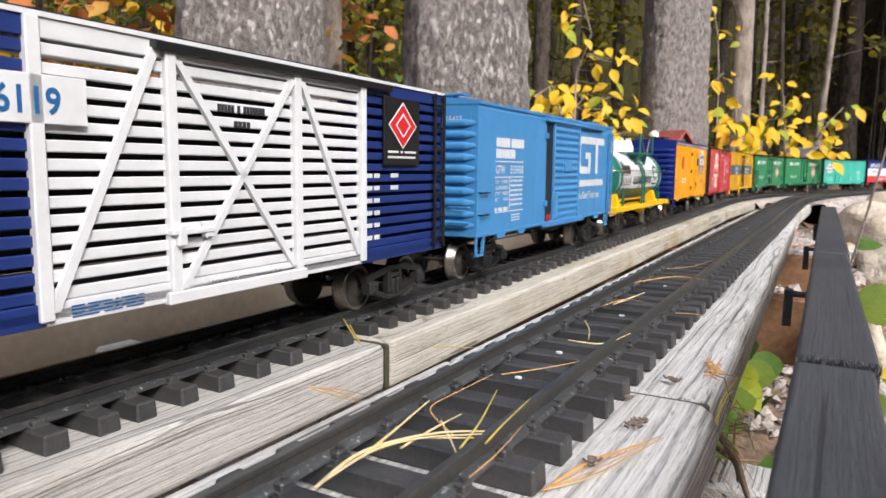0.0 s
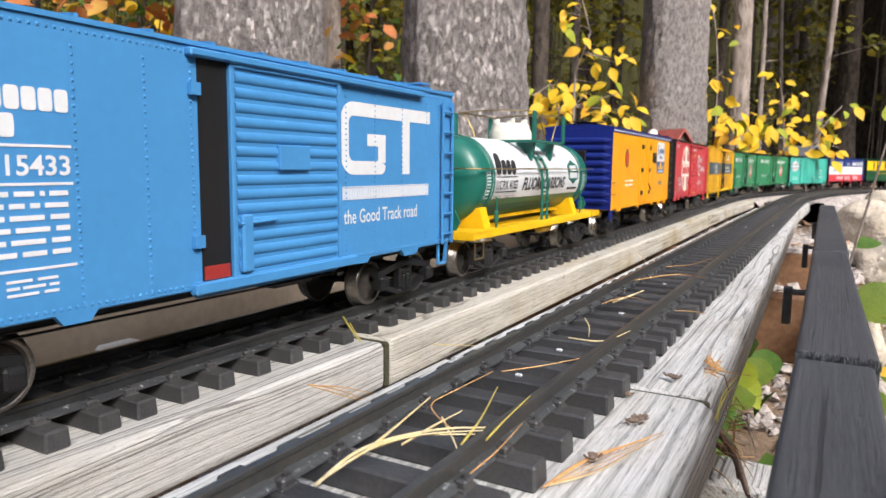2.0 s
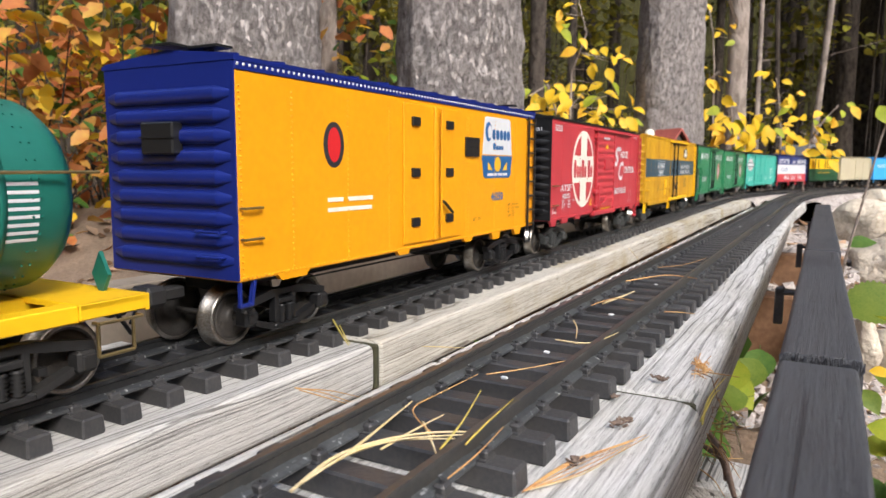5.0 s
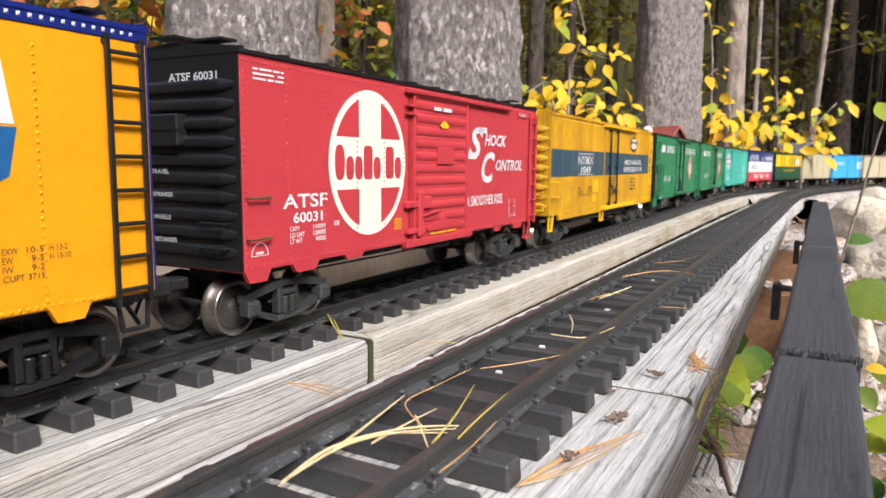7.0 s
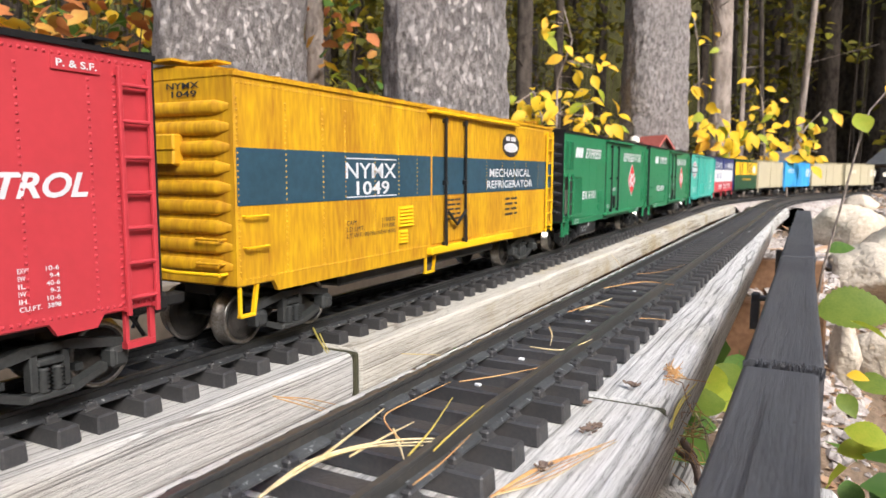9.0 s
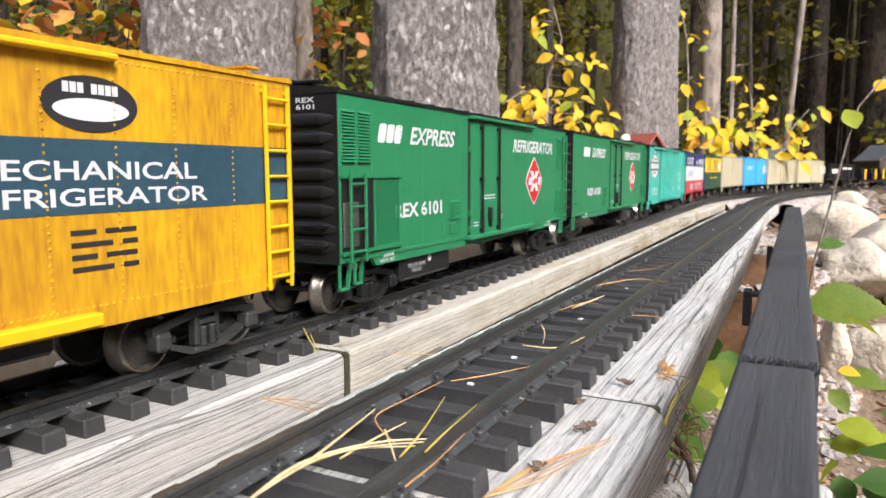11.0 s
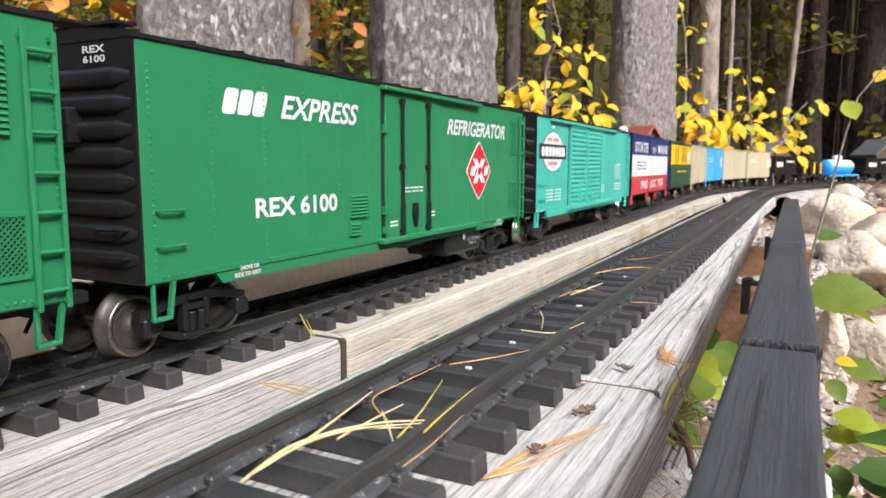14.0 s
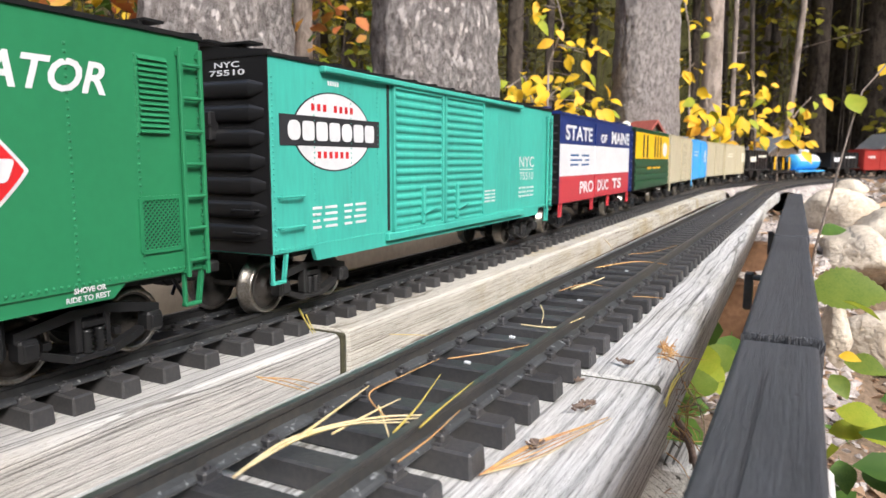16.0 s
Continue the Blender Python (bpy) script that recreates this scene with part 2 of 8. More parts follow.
# ---- mesh tools ----
class Shape:
    """Collects boxes, rods and lathed pieces into one mesh."""

    def __init__(self):
        self.v, self.f, self.smooth, self.marks = [], [], [], []

    def add(self, verts, faces, smooth=False):
        k = len(self.v)
        self.marks.append((k, len(self.f)))
        self.v += [tuple(p) for p in verts]
        self.f += [tuple(i + k for i in f) for f in faces]
        self.smooth += [smooth] * len(faces)
        return self

    def box(self, x0, x1, y0, y1, z0, z1, c=0.0, m=None):
        """A box with chamfered edges."""
        lo, hi = (min(x0, x1), min(y0, y1), min(z0, z1)), (max(x0, x1), max(y0, y1), max(z0, z1))
        c = min(c, 0.49 * min(h - a for h, a in zip(hi, lo)))
        if c <= 0:
            vs = [(x, y, z) for x in (lo[0], hi[0]) for y in (lo[1], hi[1]) for z in (lo[2], hi[2])]
            fs = [(0, 1, 3, 2), (4, 6, 7, 5), (0, 4, 5, 1), (2, 3, 7, 6), (0, 2, 6, 4), (1, 5, 7, 3)]
        else:
            vs, idx = [], {}
            for i in range(8):
                s = ((i >> 2) & 1, (i >> 1) & 1, i & 1)
                corner = [hi[a] if s[a] else lo[a] for a in range(3)]
                for a in range(3):
                    p = [corner[b] if b == a else corner[b] + (-c if s[b] else c) for b in range(3)]
                    idx[(i, a)] = len(vs)
                    vs.append(p)
            fs = []
            for a, (q, r) in enumerate(((2, 1), (4, 1), (4, 2))):
                bit = (4, 2, 1)[a]
                for base in (0, bit):
                    ring = [base, base + q, base + q + r, base + r]
                    fs.append([idx[(i, a)] for i in ring])
            for a, b, rest in ((0, 1, 1), (0, 2, 2), (1, 2, 4)):
                bits = (4, 2, 1)
                for sa in (0, bits[a]):
                    for sb in (0, bits[b]):
                        i, j = sa + sb, sa + sb + rest
                        fs.append([idx[(i, a)], idx[(j, a)], idx[(j, b)], idx[(i, b)]])
            fs += [[idx[(i, 0)], idx[(i, 1)], idx[(i, 2)]] for i in range(8)]
        if m is not None:
            vs = [m @ Vector(p) for p in vs]
        return self.add(vs, fs)

    def rod(self, a, b, r, n=6, r2=None, caps=True):
        a, b = Vector(a), Vector(b)
        r2 = r if r2 is None else r2
        q = (b - a).to_track_quat("Z", "Y").to_matrix()
        vs = []
        for p, rr in ((a, r), (b, r2)):
            vs += [p + q @ Vector((rr * math.cos(2 * math.pi * i / n), rr * math.sin(2 * math.pi * i / n), 0)) for i in range(n)]
        self.add(vs, [(i, (i + 1) % n, n + (i + 1) % n, n + i) for i in range(n)], n > 5)
        if caps:
            self.add(vs, [tuple(range(n))[::-1], tuple(range(n, 2 * n))])
        return self

    def path(self, pts, r, n=6):
        """A bent rod through points."""
        for a, b in zip(pts, pts[1:]):
            self.rod(a, b, r, n)
        return self

    def lathe(self, profile, axis="x", n=24, centre=(0, 0, 0), smooth=True):
        """profile: (along, radius) pairs turned round an axis."""
        vs = []
        for s, r in profile:
            for i in range(n):
                u, w = r * math.cos(2 * math.pi * i / n), r * math.sin(2 * math.pi * i / n)
                p = {"x": (s, u, w), "y": (w, s, u), "z": (u, w, s)}[axis]
                vs.append([p[k] + centre[k] for k in range(3)])
        k = len(profile)
        fs = [(j * n + i, j * n + (i + 1) % n, (j + 1) * n + (i + 1) % n, (j + 1) * n + i) for j in range(k - 1) for i in range(n)]
        return self.add(vs, fs, smooth)

    def prism(self, outline, plane, lo, hi):
        """A flat outline given in the plane's two axes ('yz', 'xz', 'xy'), thickened along the third from lo to hi."""
        n = len(outline)
        at = {"yz": lambda u, v, w: (w, u, v), "xz": lambda u, v, w: (u, w, v), "xy": lambda u, v, w: (u, v, w)}[plane]
        vs = [at(u, v, lo) for u, v in outline] + [at(u, v, hi) for u, v in outline]
        fs = [(i, (i + 1) % n, n + (i + 1) % n, n + i) for i in range(n)]
        return self.add(vs, fs + [tuple(range(n))[::-1], tuple(range(n, 2 * n))])

    def mesh(self, name, mat):
        me = bpy.data.meshes.new(name)
        me.from_pydata(self.v, [], self.f)
        me.polygons.foreach_set("use_smooth", self.smooth)
        me.materials.append(mat)
        bm = bmesh.new()
        bm.from_mesh(me)
        bmesh.ops.recalc_face_normals(bm, faces=bm.faces)
        bm.to_mesh(me)
        bm.free()
        return me


SPLIT = {"end_wall", "scale", "end_walkway", "door_track", "hinge", "roof_seam", "fuel_box", "clamp"}


def part(name, shape, mat, parent, label=""):
    """One mesh object under a thing or a part; what can be told apart becomes one object each."""
    if isinstance(shape, Shape) and name in SPLIT and len(shape.marks) > 1:
        ends = shape.marks[1:] + [(len(shape.v), len(shape.f))]
        for (v0, f0), (v1, f1) in zip(shape.marks, ends):
            one = Shape().add(shape.v[v0:v1], [[i - v0 for i in f] for f in shape.f[f0:f1]])
            ob = part(name, one, mat, parent, label)
        return ob
    ob = new(name, shape.mesh(name, mat) if isinstance(shape, Shape) else shape)
    ob.parent = parent
    return tagged(ob, label=label)


def thing(name, label, category, group="", kind="", at=(0, 0, 0), shape=None, mat=None):
    ob = new(name, shape.mesh(name, mat) if shape else None)
    ob.location = at
    return tagged(ob, label, category, group, kind)


# ---- the line of the tracks ----
BEND_FAR, RADIUS_FAR, LEAN_FAR = 2.583, 4.825, -0.0154
BEND_NEAR, RADIUS_NEAR, X_NEAR = 2.35, 4.6, -0.1235
RAIL_FAR, RAIL_TOP_FAR = -0.0025, -0.005
SPEED = 0.2435


def line_at(s, far=True):
    """Place and heading (radians to the right of +y) at the distance s along the far or near track."""
    x0, bend, radius, h0 = (-0.327, BEND_FAR, RADIUS_FAR, LEAN_FAR) if far else (X_NEAR, BEND_NEAR, RADIUS_NEAR, 0.0)
    y0 = 0.3 if far else 0.0
    if s <= bend:
        return x0 + math.sin(h0) * (s - y0), y0 + math.cos(h0) * (s - y0), h0
    bx, by = x0 + math.sin(h0) * (bend - y0), y0 + math.cos(h0) * (bend - y0)
    a = (s - bend) / radius
    cx, cy = bx + radius * math.cos(h0), by - radius * math.sin(h0)
    return cx - radius * math.cos(h0 + a), cy + radius * math.sin(h0 + a), h0 + a


# ---- ground ----
def ground_height(x, y):
    """Garden soil under the deck that rises to the railway bed beyond the deck's end."""
    beside = min(1.0, max(0.0, (x - 0.03) / 0.09))
    up = min(1.0, max(0.0, (y - 0.95) / 0.75))
    up = up * up * (3 - 2 * up)
    bank_z = -0.33
    for y0, y1, rise in ((1.2, 1.7, 0.19), (1.9, 2.7, 0.11)):
        q = min(1.0, max(0.0, (y - y0) / (y1 - y0)))
        bank_z += rise * q * q * (3 - 2 * q)
    z = (-0.33 + 0.24 * up) * (1 - beside) + bank_z * beside
    bank = max(0.0, x - 0.5) * 0.02
    far = math.hypot(x, y)
    z += 0.012 * math.sin(3.1 * x + 1.7 * y) + 0.01 * math.sin(5.3 * y - 2.2 * x)
    if far > 6:
        z += (far - 6) * 0.02
    return z + min(bank, 0.05)


def build_ground():
    n = 150
    ax = [math.copysign(abs(i / n * 2 - 1) ** 3.2 * 120, i - n / 2) for i in range(n + 1)]
    v = [(x, y + 1.0, ground_height(x, y + 1.0)) for y in ax for x in ax]
    f = [(j * (n + 1) + i, j * (n + 1) + i + 1, (j + 1) * (n + 1) + i + 1, (j + 1) * (n + 1) + i) for j in range(n) for i in range(n)]
    me = bpy.data.meshes.new("ground")
    me.from_pydata(v, [], f)
    me.polygons.foreach_set("use_smooth", [True] * len(f))
    me.materials.append(SOIL)
    tagged(new("ground", me), "brown woodland soil with fallen leaves and needles", "ground", kind="structure")


build_ground()


# ---- decks ----
def rounded_board(x0, x1, y0, y1, z0, z1, r=0.006, x0b=None, x1b=None, cuts=24, r_back=None):
    """A plank with rounded long edges, slightly wavy along its length; its far end may shift."""
    s = Shape()
    x0b, x1b = x0 if x0b is None else x0b, x1 if x1b is None else x1b
    prof = []
    for cx, cz, a0 in ((1, 1, 0), (0, 1, 90), (0, 0, 180), (1, 0, 270)):
        for k in range(5):
            a = radians(a0 + k * 22.5)
            q = r if cx or r_back is None else r_back
            prof.append((cx, cz, q * (math.cos(a) - (1 if cx else -1)), q * (math.sin(a) - (1 if cz else -1))))
    n = len(prof)
    vs = []
    ends = 0.0025
    stops = [(0.0, 0.0015), (ends / (y1 - y0), 0.0)] + [(j / cuts, 0.0) for j in range(1, cuts)] + [(1 - ends / (y1 - y0), 0.0), (1.0, 0.0015)]
    for t, shrink in stops:
        a, b = x0 + (x0b - x0) * t + shrink, x1 + (x1b - x1) * t - shrink
        y = y0 + (y1 - y0) * t
        for cx, cz, dx, dz in prof:
            w = 0.0004 * noise.noise(Vector((cx * 3 + x0 * 50, y * 9, cz * 5)))
            vs.append((b + dx + w if cx else a + dx + w, y, (z1 - shrink + dz if cz else z0 + shrink + dz) + w * 0.4))
    for j in range(len(stops) - 1):
        for i in range(n):
            k = (i + 1) % n
            s.add([vs[j * n + i], vs[j * n + k], vs[(j + 1) * n + k], vs[(j + 1) * n + i]], [(0, 1, 2, 3)], False)
    s.add(vs[:n], [tuple(range(n))])
    s.add(vs[-n:], [tuple(range(n))[::-1]])
    return s


def plank(label, mat, *a, **k):
    return thing("deck_plank", label, "plank", kind="structure", shape=rounded_board(*a, **k), mat=mat)


JOINT_FAR, JOINT_NEAR = 0.392, 0.334
ZF, ZN = -0.0236, -0.0090
plank("pale weathered plank under the train's track", DECK, -0.405, -0.2672, -0.5, JOINT_FAR - 0.0024, ZF - 0.033, ZF, r=0.0045)
plank("pale weathered plank with a yellowed front edge", DECK_WARM, -0.405, -0.2650, JOINT_FAR + 0.0024, 2.25, ZF - 0.033, ZF + 0.001, r=0.0045, x0b=-0.43, x1b=-0.287)
plank("pale weathered plank where the tracks begin to bend", DECK_WARM, -0.43, -0.287, 2.254, 3.0, ZF - 0.033, ZF, r=0.007, x0b=-0.415, x1b=-0.272)
plank("pale weathered plank with a rounded worn end", DECK_GREY, -0.188, -0.0415, -0.5, JOINT_NEAR - 0.0015, ZN - 0.036, ZN, r=0.011, r_back=0.003)
plank("silvery weathered plank under the empty track", DECK_GREY, -0.188, -0.0452, JOINT_NEAR + 0.0035, 2.1, ZN - 0.04, ZN - 0.0007, r=0.009, r_back=0.003, x0b=-0.192, x1b=-0.082)
plank("silvery weathered plank where the tracks begin to bend", DECK_GREY, -0.186, -0.082, 2.104, 2.7, ZN - 0.04, ZN - 0.0012, r=0.009, x0b=-0.176, x1b=-0.07)
plank("pale weathered plank under the train's track", DECK, -0.405, -0.2672, -4.35, -0.504, ZF - 0.033, ZF, r=0.0045)
TAN_WOOD = material("tan_board_wood", (0.27, 0.225, 0.175), 0.85, vary=0.15, scale=12, bump=0.001, second=(0.21, 0.17, 0.13))
for y0, y1 in ((-4.35, -1.004), (-1.0, 2.4)):
    plank("plain tan board on edge behind the train", TAN_WOOD, -0.605, -0.567, y0, y1, -0.2, -0.012, r=0.003)
for y0, y1 in ((-0.4, 0.3025), (0.306, 0.715), (0.7165, 1.63)):
    k0, k1 = (-0.011 - 0.0115 * max(0, y - 0.3) for y in (y0, y1))
    ob = plank("black-stained narrow wooden rail beside the track", BLACK_WOOD, k0, k0 + 0.0295, y0, y1, 0.026 - 0.03, 0.026 - (0.0012 if y0 < 0 else 0), r=0.0025, x0b=k1, x1b=k1 + 0.0275)
    ob.name = "guard_rail"


MOSS_AND_SEAM = material("moss_and_dark_seam", (0.028, 0.028, 0.015), 0.95, scale=200, second=(0.065, 0.06, 0.03), bump=0.001)
thing("moss", "dark moss packed in the joint between two planks", "moss", shape=Shape().box(-0.4, -0.2662, JOINT_FAR - 0.0024, JOINT_FAR + 0.0024, ZF - 0.032, ZF - 0.0004, 0.0012), mat=MOSS_AND_SEAM)
# Near joint: an added dark strip makes the seam read as a dark line.
thing("moss", "dark strip added to darken the joint between two planks", "moss", shape=Shape().box(-0.183, -0.0462, JOINT_NEAR - 0.0022, JOINT_NEAR + 0.0043, ZN - 0.034, ZN - 0.0018, 0.001), mat=MOSS_AND_SEAM)
frayed = Shape()
fray_rnd = random.Random(2)
for k in range(90):
    x = -0.0105 + 0.029 * fray_rnd.random()
    y = 0.3032 + fray_rnd.uniform(-0.0012, 0.003)
    frayed.rod((x, y, 0.022), (x + fray_rnd.uniform(-0.002, 0.002), y + fray_rnd.uniform(-0.0015, 0.002), 0.0255 + fray_rnd.random() * 0.0016), 0.0005, 4, 0.0002)
tagged(thing("splinters", "frayed black wood fibres at the rail's joint", "splinters", shape=frayed, mat=BLACK_WOOD), kind="stuff")


def joist(label, mat, x0, x1, y0, y1, z0, z1):
    return thing("joist", label, "joist", kind="structure", shape=Shape().box(x0, x1, y0, y1, z0, z1, 0.003), mat=mat)


for y in (-4.2, -3.2, -2.2, -1.2, -0.42):
    joist("reddish brown cross joist under the decks", BROWN, -0.567, -0.24 if y < -1 else 0.03, y, y + 0.038, -0.15, ZF - 0.0395)
    for x in (-0.42, -0.29):
        thing("deck_post", "square wooden post under the deck", "post", "deck posts", shape=Shape().box(x - 0.03, x + 0.03, y - 0.01, y + 0.05, -0.45, -0.155, 0.004), mat=BROWN)
joist("weathered grey cross joist under the decks", DECK_GREY, -0.567, 0.03, 0.37, 0.408, -0.16, ZF - 0.0395)
for y in (0.93, 1.42):
    joist("reddish brown cross joist under the decks", BROWN, -0.567, 0.03, y + 0.045, y + 0.083, -0.15, ZF - 0.0395)
for y in (-0.3, 0.655, 1.05, 1.5):
    thing("rail_bracket", "black metal bracket holding the guard rail", "bracket", "guard rail brackets",
          shape=Shape().box(-0.0345, -0.0275, y, y + 0.012, -0.034, -0.002, 0.001).box(-0.0345, -0.008, y, y + 0.012, -0.008, -0.0045, 0.001), mat=TIE)
for y in (0.389, 1.664):
    for x in (-0.42, -0.06):
        thing("deck_post", "square wooden post under the deck", "post", "deck posts", shape=Shape().box(x - 0.03, x + 0.03, y - 0.03, y + 0.03, -0.45, -0.155, 0.004), mat=BROWN)


# ---- tracks ----
TIE_PITCH, TIE_LEN, TIE_W, TIE_H = 0.028, 0.085, 0.0118, 0.0092


def tie_shape(longer=0.0):
    """A tie that tapers upwards, with softened edges."""
    s = Shape().box(-TIE_LEN / 2 - longer, TIE_LEN / 2, -TIE_W / 2, TIE_W / 2, 0, TIE_H, 0.0009)
    s.v = [(x * (1 - 0.012 * z / TIE_H), y * (1 - 0.1 * z / TIE_H), z) for x, y, z in s.v]
    return s


def chair_shape(sx):
    """Moulded plate with two clips that grip the rail and the head of a spike in each."""
    s = Shape()
    for o in (-1, 1):
        x = sx * 0.024 + o * 0.0044
        s.box(x - 0.0022, x + 0.0022, -0.0029, 0.0029, TIE_H - 0.0005, TIE_H + 0.0036, 0.0008)
        s.rod((x + o * 0.0003, 0, TIE_H + 0.003), (x + o * 0.0003, 0, TIE_H + 0.0046), 0.0011, 6)
    s.box(sx * 0.024 - 0.0068, sx * 0.024 + 0.0068, -0.0042, 0.0042, TIE_H - 0.0006, TIE_H + 0.0009, 0.0003)
    return s


def clip_shape(sx):
    """Rounded ledges of the rail's foot, one on each side, from one tie almost to the next."""
    s = Shape()
    for o in (-1, 1):
        x = sx * 0.024
        prof = [(x + o * u, TIE_H + w) for u, w in ((0.0005, 0.0004), (0.0044, 0.0004), (0.0050, 0.0011), (0.0048, 0.0019), (0.0036, 0.0026), (0.0005, 0.0034))]
        s.prism(prof, "xz", 0.0031, 0.0222)
    return s


FOOT_PROFILE = [(-0.0036, 0), (0.0036, 0), (0.0036, 0.0011), (0.001, 0.0019), (-0.001, 0.0019), (-0.0036, 0.0011)]
RAIL_PROFILE = [(-0.0009, 0.0016), (0.0009, 0.0016), (0.0007, 0.0058), (0.0016, 0.0066), (0.0016, 0.0082), (0.0013, 0.0085),
                (-0.0013, 0.0085), (-0.0016, 0.0082), (-0.0016, 0.0066), (-0.0007, 0.0058)]


def rail_sweep(far, side, s0, s1, z, step, profile=RAIL_PROFILE):
    vs, n = [], len(profile)
    m = max(1, int((s1 - s0) / step))
    for j in range(m + 1):
        x, y, h = line_at(s0 + (s1 - s0) * j / m, far)
        for u, w in profile:
            d = side * 0.0241 + u
            vs.append((x + d * math.cos(h), y - d * math.sin(h), z + w))
    fs = [(j * n + i, j * n + (i + 1) % n, (j + 1) * n + (i + 1) % n, (j + 1) * n + i) for j in range(m) for i in range(n)]
    return Shape().add(vs, fs).add(vs[:n], [tuple(range(n))]).add(vs[-n:], [tuple(range(n))])


def build_track(far, zt, s0, s1, near_count, phase):
    label = "black sectional track carrying the freight train" if far else "empty black model railway track with brown rails"
    track = thing("train_track" if far else "empty_track", label, "track")
    zr = zt + TIE_H + 0.0009
    for side in (-1, 1):
        r = part("rail", rail_sweep(far, side, s0, s1, zr, 0.08), RAIL_BLACK if far else RAIL_TOP, track, "dark metal rail with brownish head")
        part("rail_foot", rail_sweep(far, side, s0, s1, zr, 0.08, FOOT_PROFILE), RAIL_FOOT, r, "worn grey rail foot")
    tie_me = tie_shape(0.0 if far else 0.002).mesh("tie", TIE)
    chair_me = [chair_shape(sx).mesh("rail_chair", TIE) for sx in (-1, 1)]
    clip_mat = CLIP_DARK if far else CLIP
    clip_me = [clip_shape(sx).mesh("rail_clip", clip_mat) for sx in (-1, 1)]
    rest = Shape()
    k = 0
    s = phase - math.floor((phase - s0) / TIE_PITCH) * TIE_PITCH
    while s < s1:
        x, y, h = line_at(s, far)
        jit = 0.0012 * math.sin(s * 517.0)
        if far and s < 0.215:
            jit += 0.0037 if s > 0.19 else 0.012 if s > 0.16 else 0.0135
        if -0.1 < s < 2.2 and k < near_count:
            t = part("tie", tie_me, TIE, track)
            t.location, t.rotation_euler = (x, y + jit, zt), (0, 0, -h + 0.012 * math.sin(s * 331.0))
            for me in chair_me:
                part("rail_chair", me, TIE, t)
            for me in clip_me:
                part("rail_clip", me, clip_mat, t, "worn grey foot of the rail")
            k += 1
        else:
            m = Matrix.Translation((x, y, zt)) @ Matrix.Rotation(-h, 4, "Z")
            rest.box(-TIE_LEN / 2, TIE_LEN / 2, -TIE_W / 2, TIE_W / 2, 0, TIE_H, 0, m)
        s += TIE_PITCH
    ob = part("distant_timber", rest, TIE, track)
    tagged(ob, kind="stuff")
    return track


build_track(False, ZN, -0.5, 7.5, 90, 0.2084)
build_track(True, RAIL_TOP_FAR - 0.0085 - TIE_H - 0.0009, -4.2, 11.5, 90, 0.2905)


# ---- rolling stock: materials ----
def paint(name, color, rough=0.42, vary=0.05, scale=22.0, second=None, tall=1.0):
    return material(name, color, rough, vary=vary, scale=scale, bump=0.00012, second=second, spec=0.45, tall=tall)


WHITE = paint("white_paint", (0.66, 0.67, 0.69))
CREAM = paint("cream_paint", (0.78, 0.76, 0.66))
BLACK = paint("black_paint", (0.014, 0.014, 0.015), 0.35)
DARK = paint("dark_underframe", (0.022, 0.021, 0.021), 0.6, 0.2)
GREY = paint("grimy_truck_grey", (0.045, 0.047, 0.046), 0.6, 0.25, 60)
NAVY = paint("navy_paint", (0.013, 0.031, 0.155))
ROYAL = paint("royal_blue_paint", (0.009, 0.02, 0.17), 0.32)
SKY_BLUE = paint("bright_blue_paint", (0.058, 0.24, 0.51))
ORANGE = paint("orange_yellow_paint", (0.82, 0.34, 0.006))
RED = paint("red_paint", (0.5, 0.045, 0.058))
GREEN = paint("express_green_paint", (0.022, 0.2, 0.085))
JADE = paint("jade_green_paint", (0.055, 0.44, 0.355), 0.48, scale=30, second=(0.05, 0.35, 0.285), tall=0.2)
TEAL = paint("dark_tank_green_paint", (0.012, 0.13, 0.1), 0.35)
DEEP_GREEN = paint("deep_green_paint", (0.012, 0.07, 0.03))
YELLOW = paint("bright_yellow_paint", (0.85, 0.5, 0.01))
WORN_YELLOW = paint("weathered_yellow_paint", (0.68, 0.385, 0.01), 0.5, scale=34, second=(0.4, 0.18, 0.012), tall=0.2)
SLATE = paint("slate_blue_band", (0.032, 0.082, 0.12), 0.5, 0.15)
TAN = paint("tan_paint", (0.48, 0.43, 0.3))
LIGHT_BLUE = paint("light_blue_paint", (0.05, 0.36, 0.75))
OXIDE = paint("oxide_red_paint", (0.3, 0.03, 0.025))
PRINT_RED = paint("print_red", (0.62, 0.02, 0.025))
PRINT_DARK = paint("print_dark", (0.03, 0.03, 0.035))
PRINT_BLUE = paint("print_blue", (0.015, 0.11, 0.3))
PRINT_YELLOW = paint("print_yellow", (0.8, 0.45, 0.02))
WHEEL_GRIME = material("grimy_wheel_plate", (0.026, 0.024, 0.023), 0.5, metal=0.1, vary=0.3, scale=120, second=(0.06, 0.052, 0.045))
STEEL = material("worn_wheel_steel", (0.42, 0.4, 0.37), 0.32, metal=0.9, vary=0.2, scale=90, second=(0.2, 0.17, 0.14))
BRASS = material("brass_wire", (0.45, 0.34, 0.16), 0.35, metal=0.9, scale=60)

HALF = 0.052
SILL, EAVE = 0.0385, 0.158


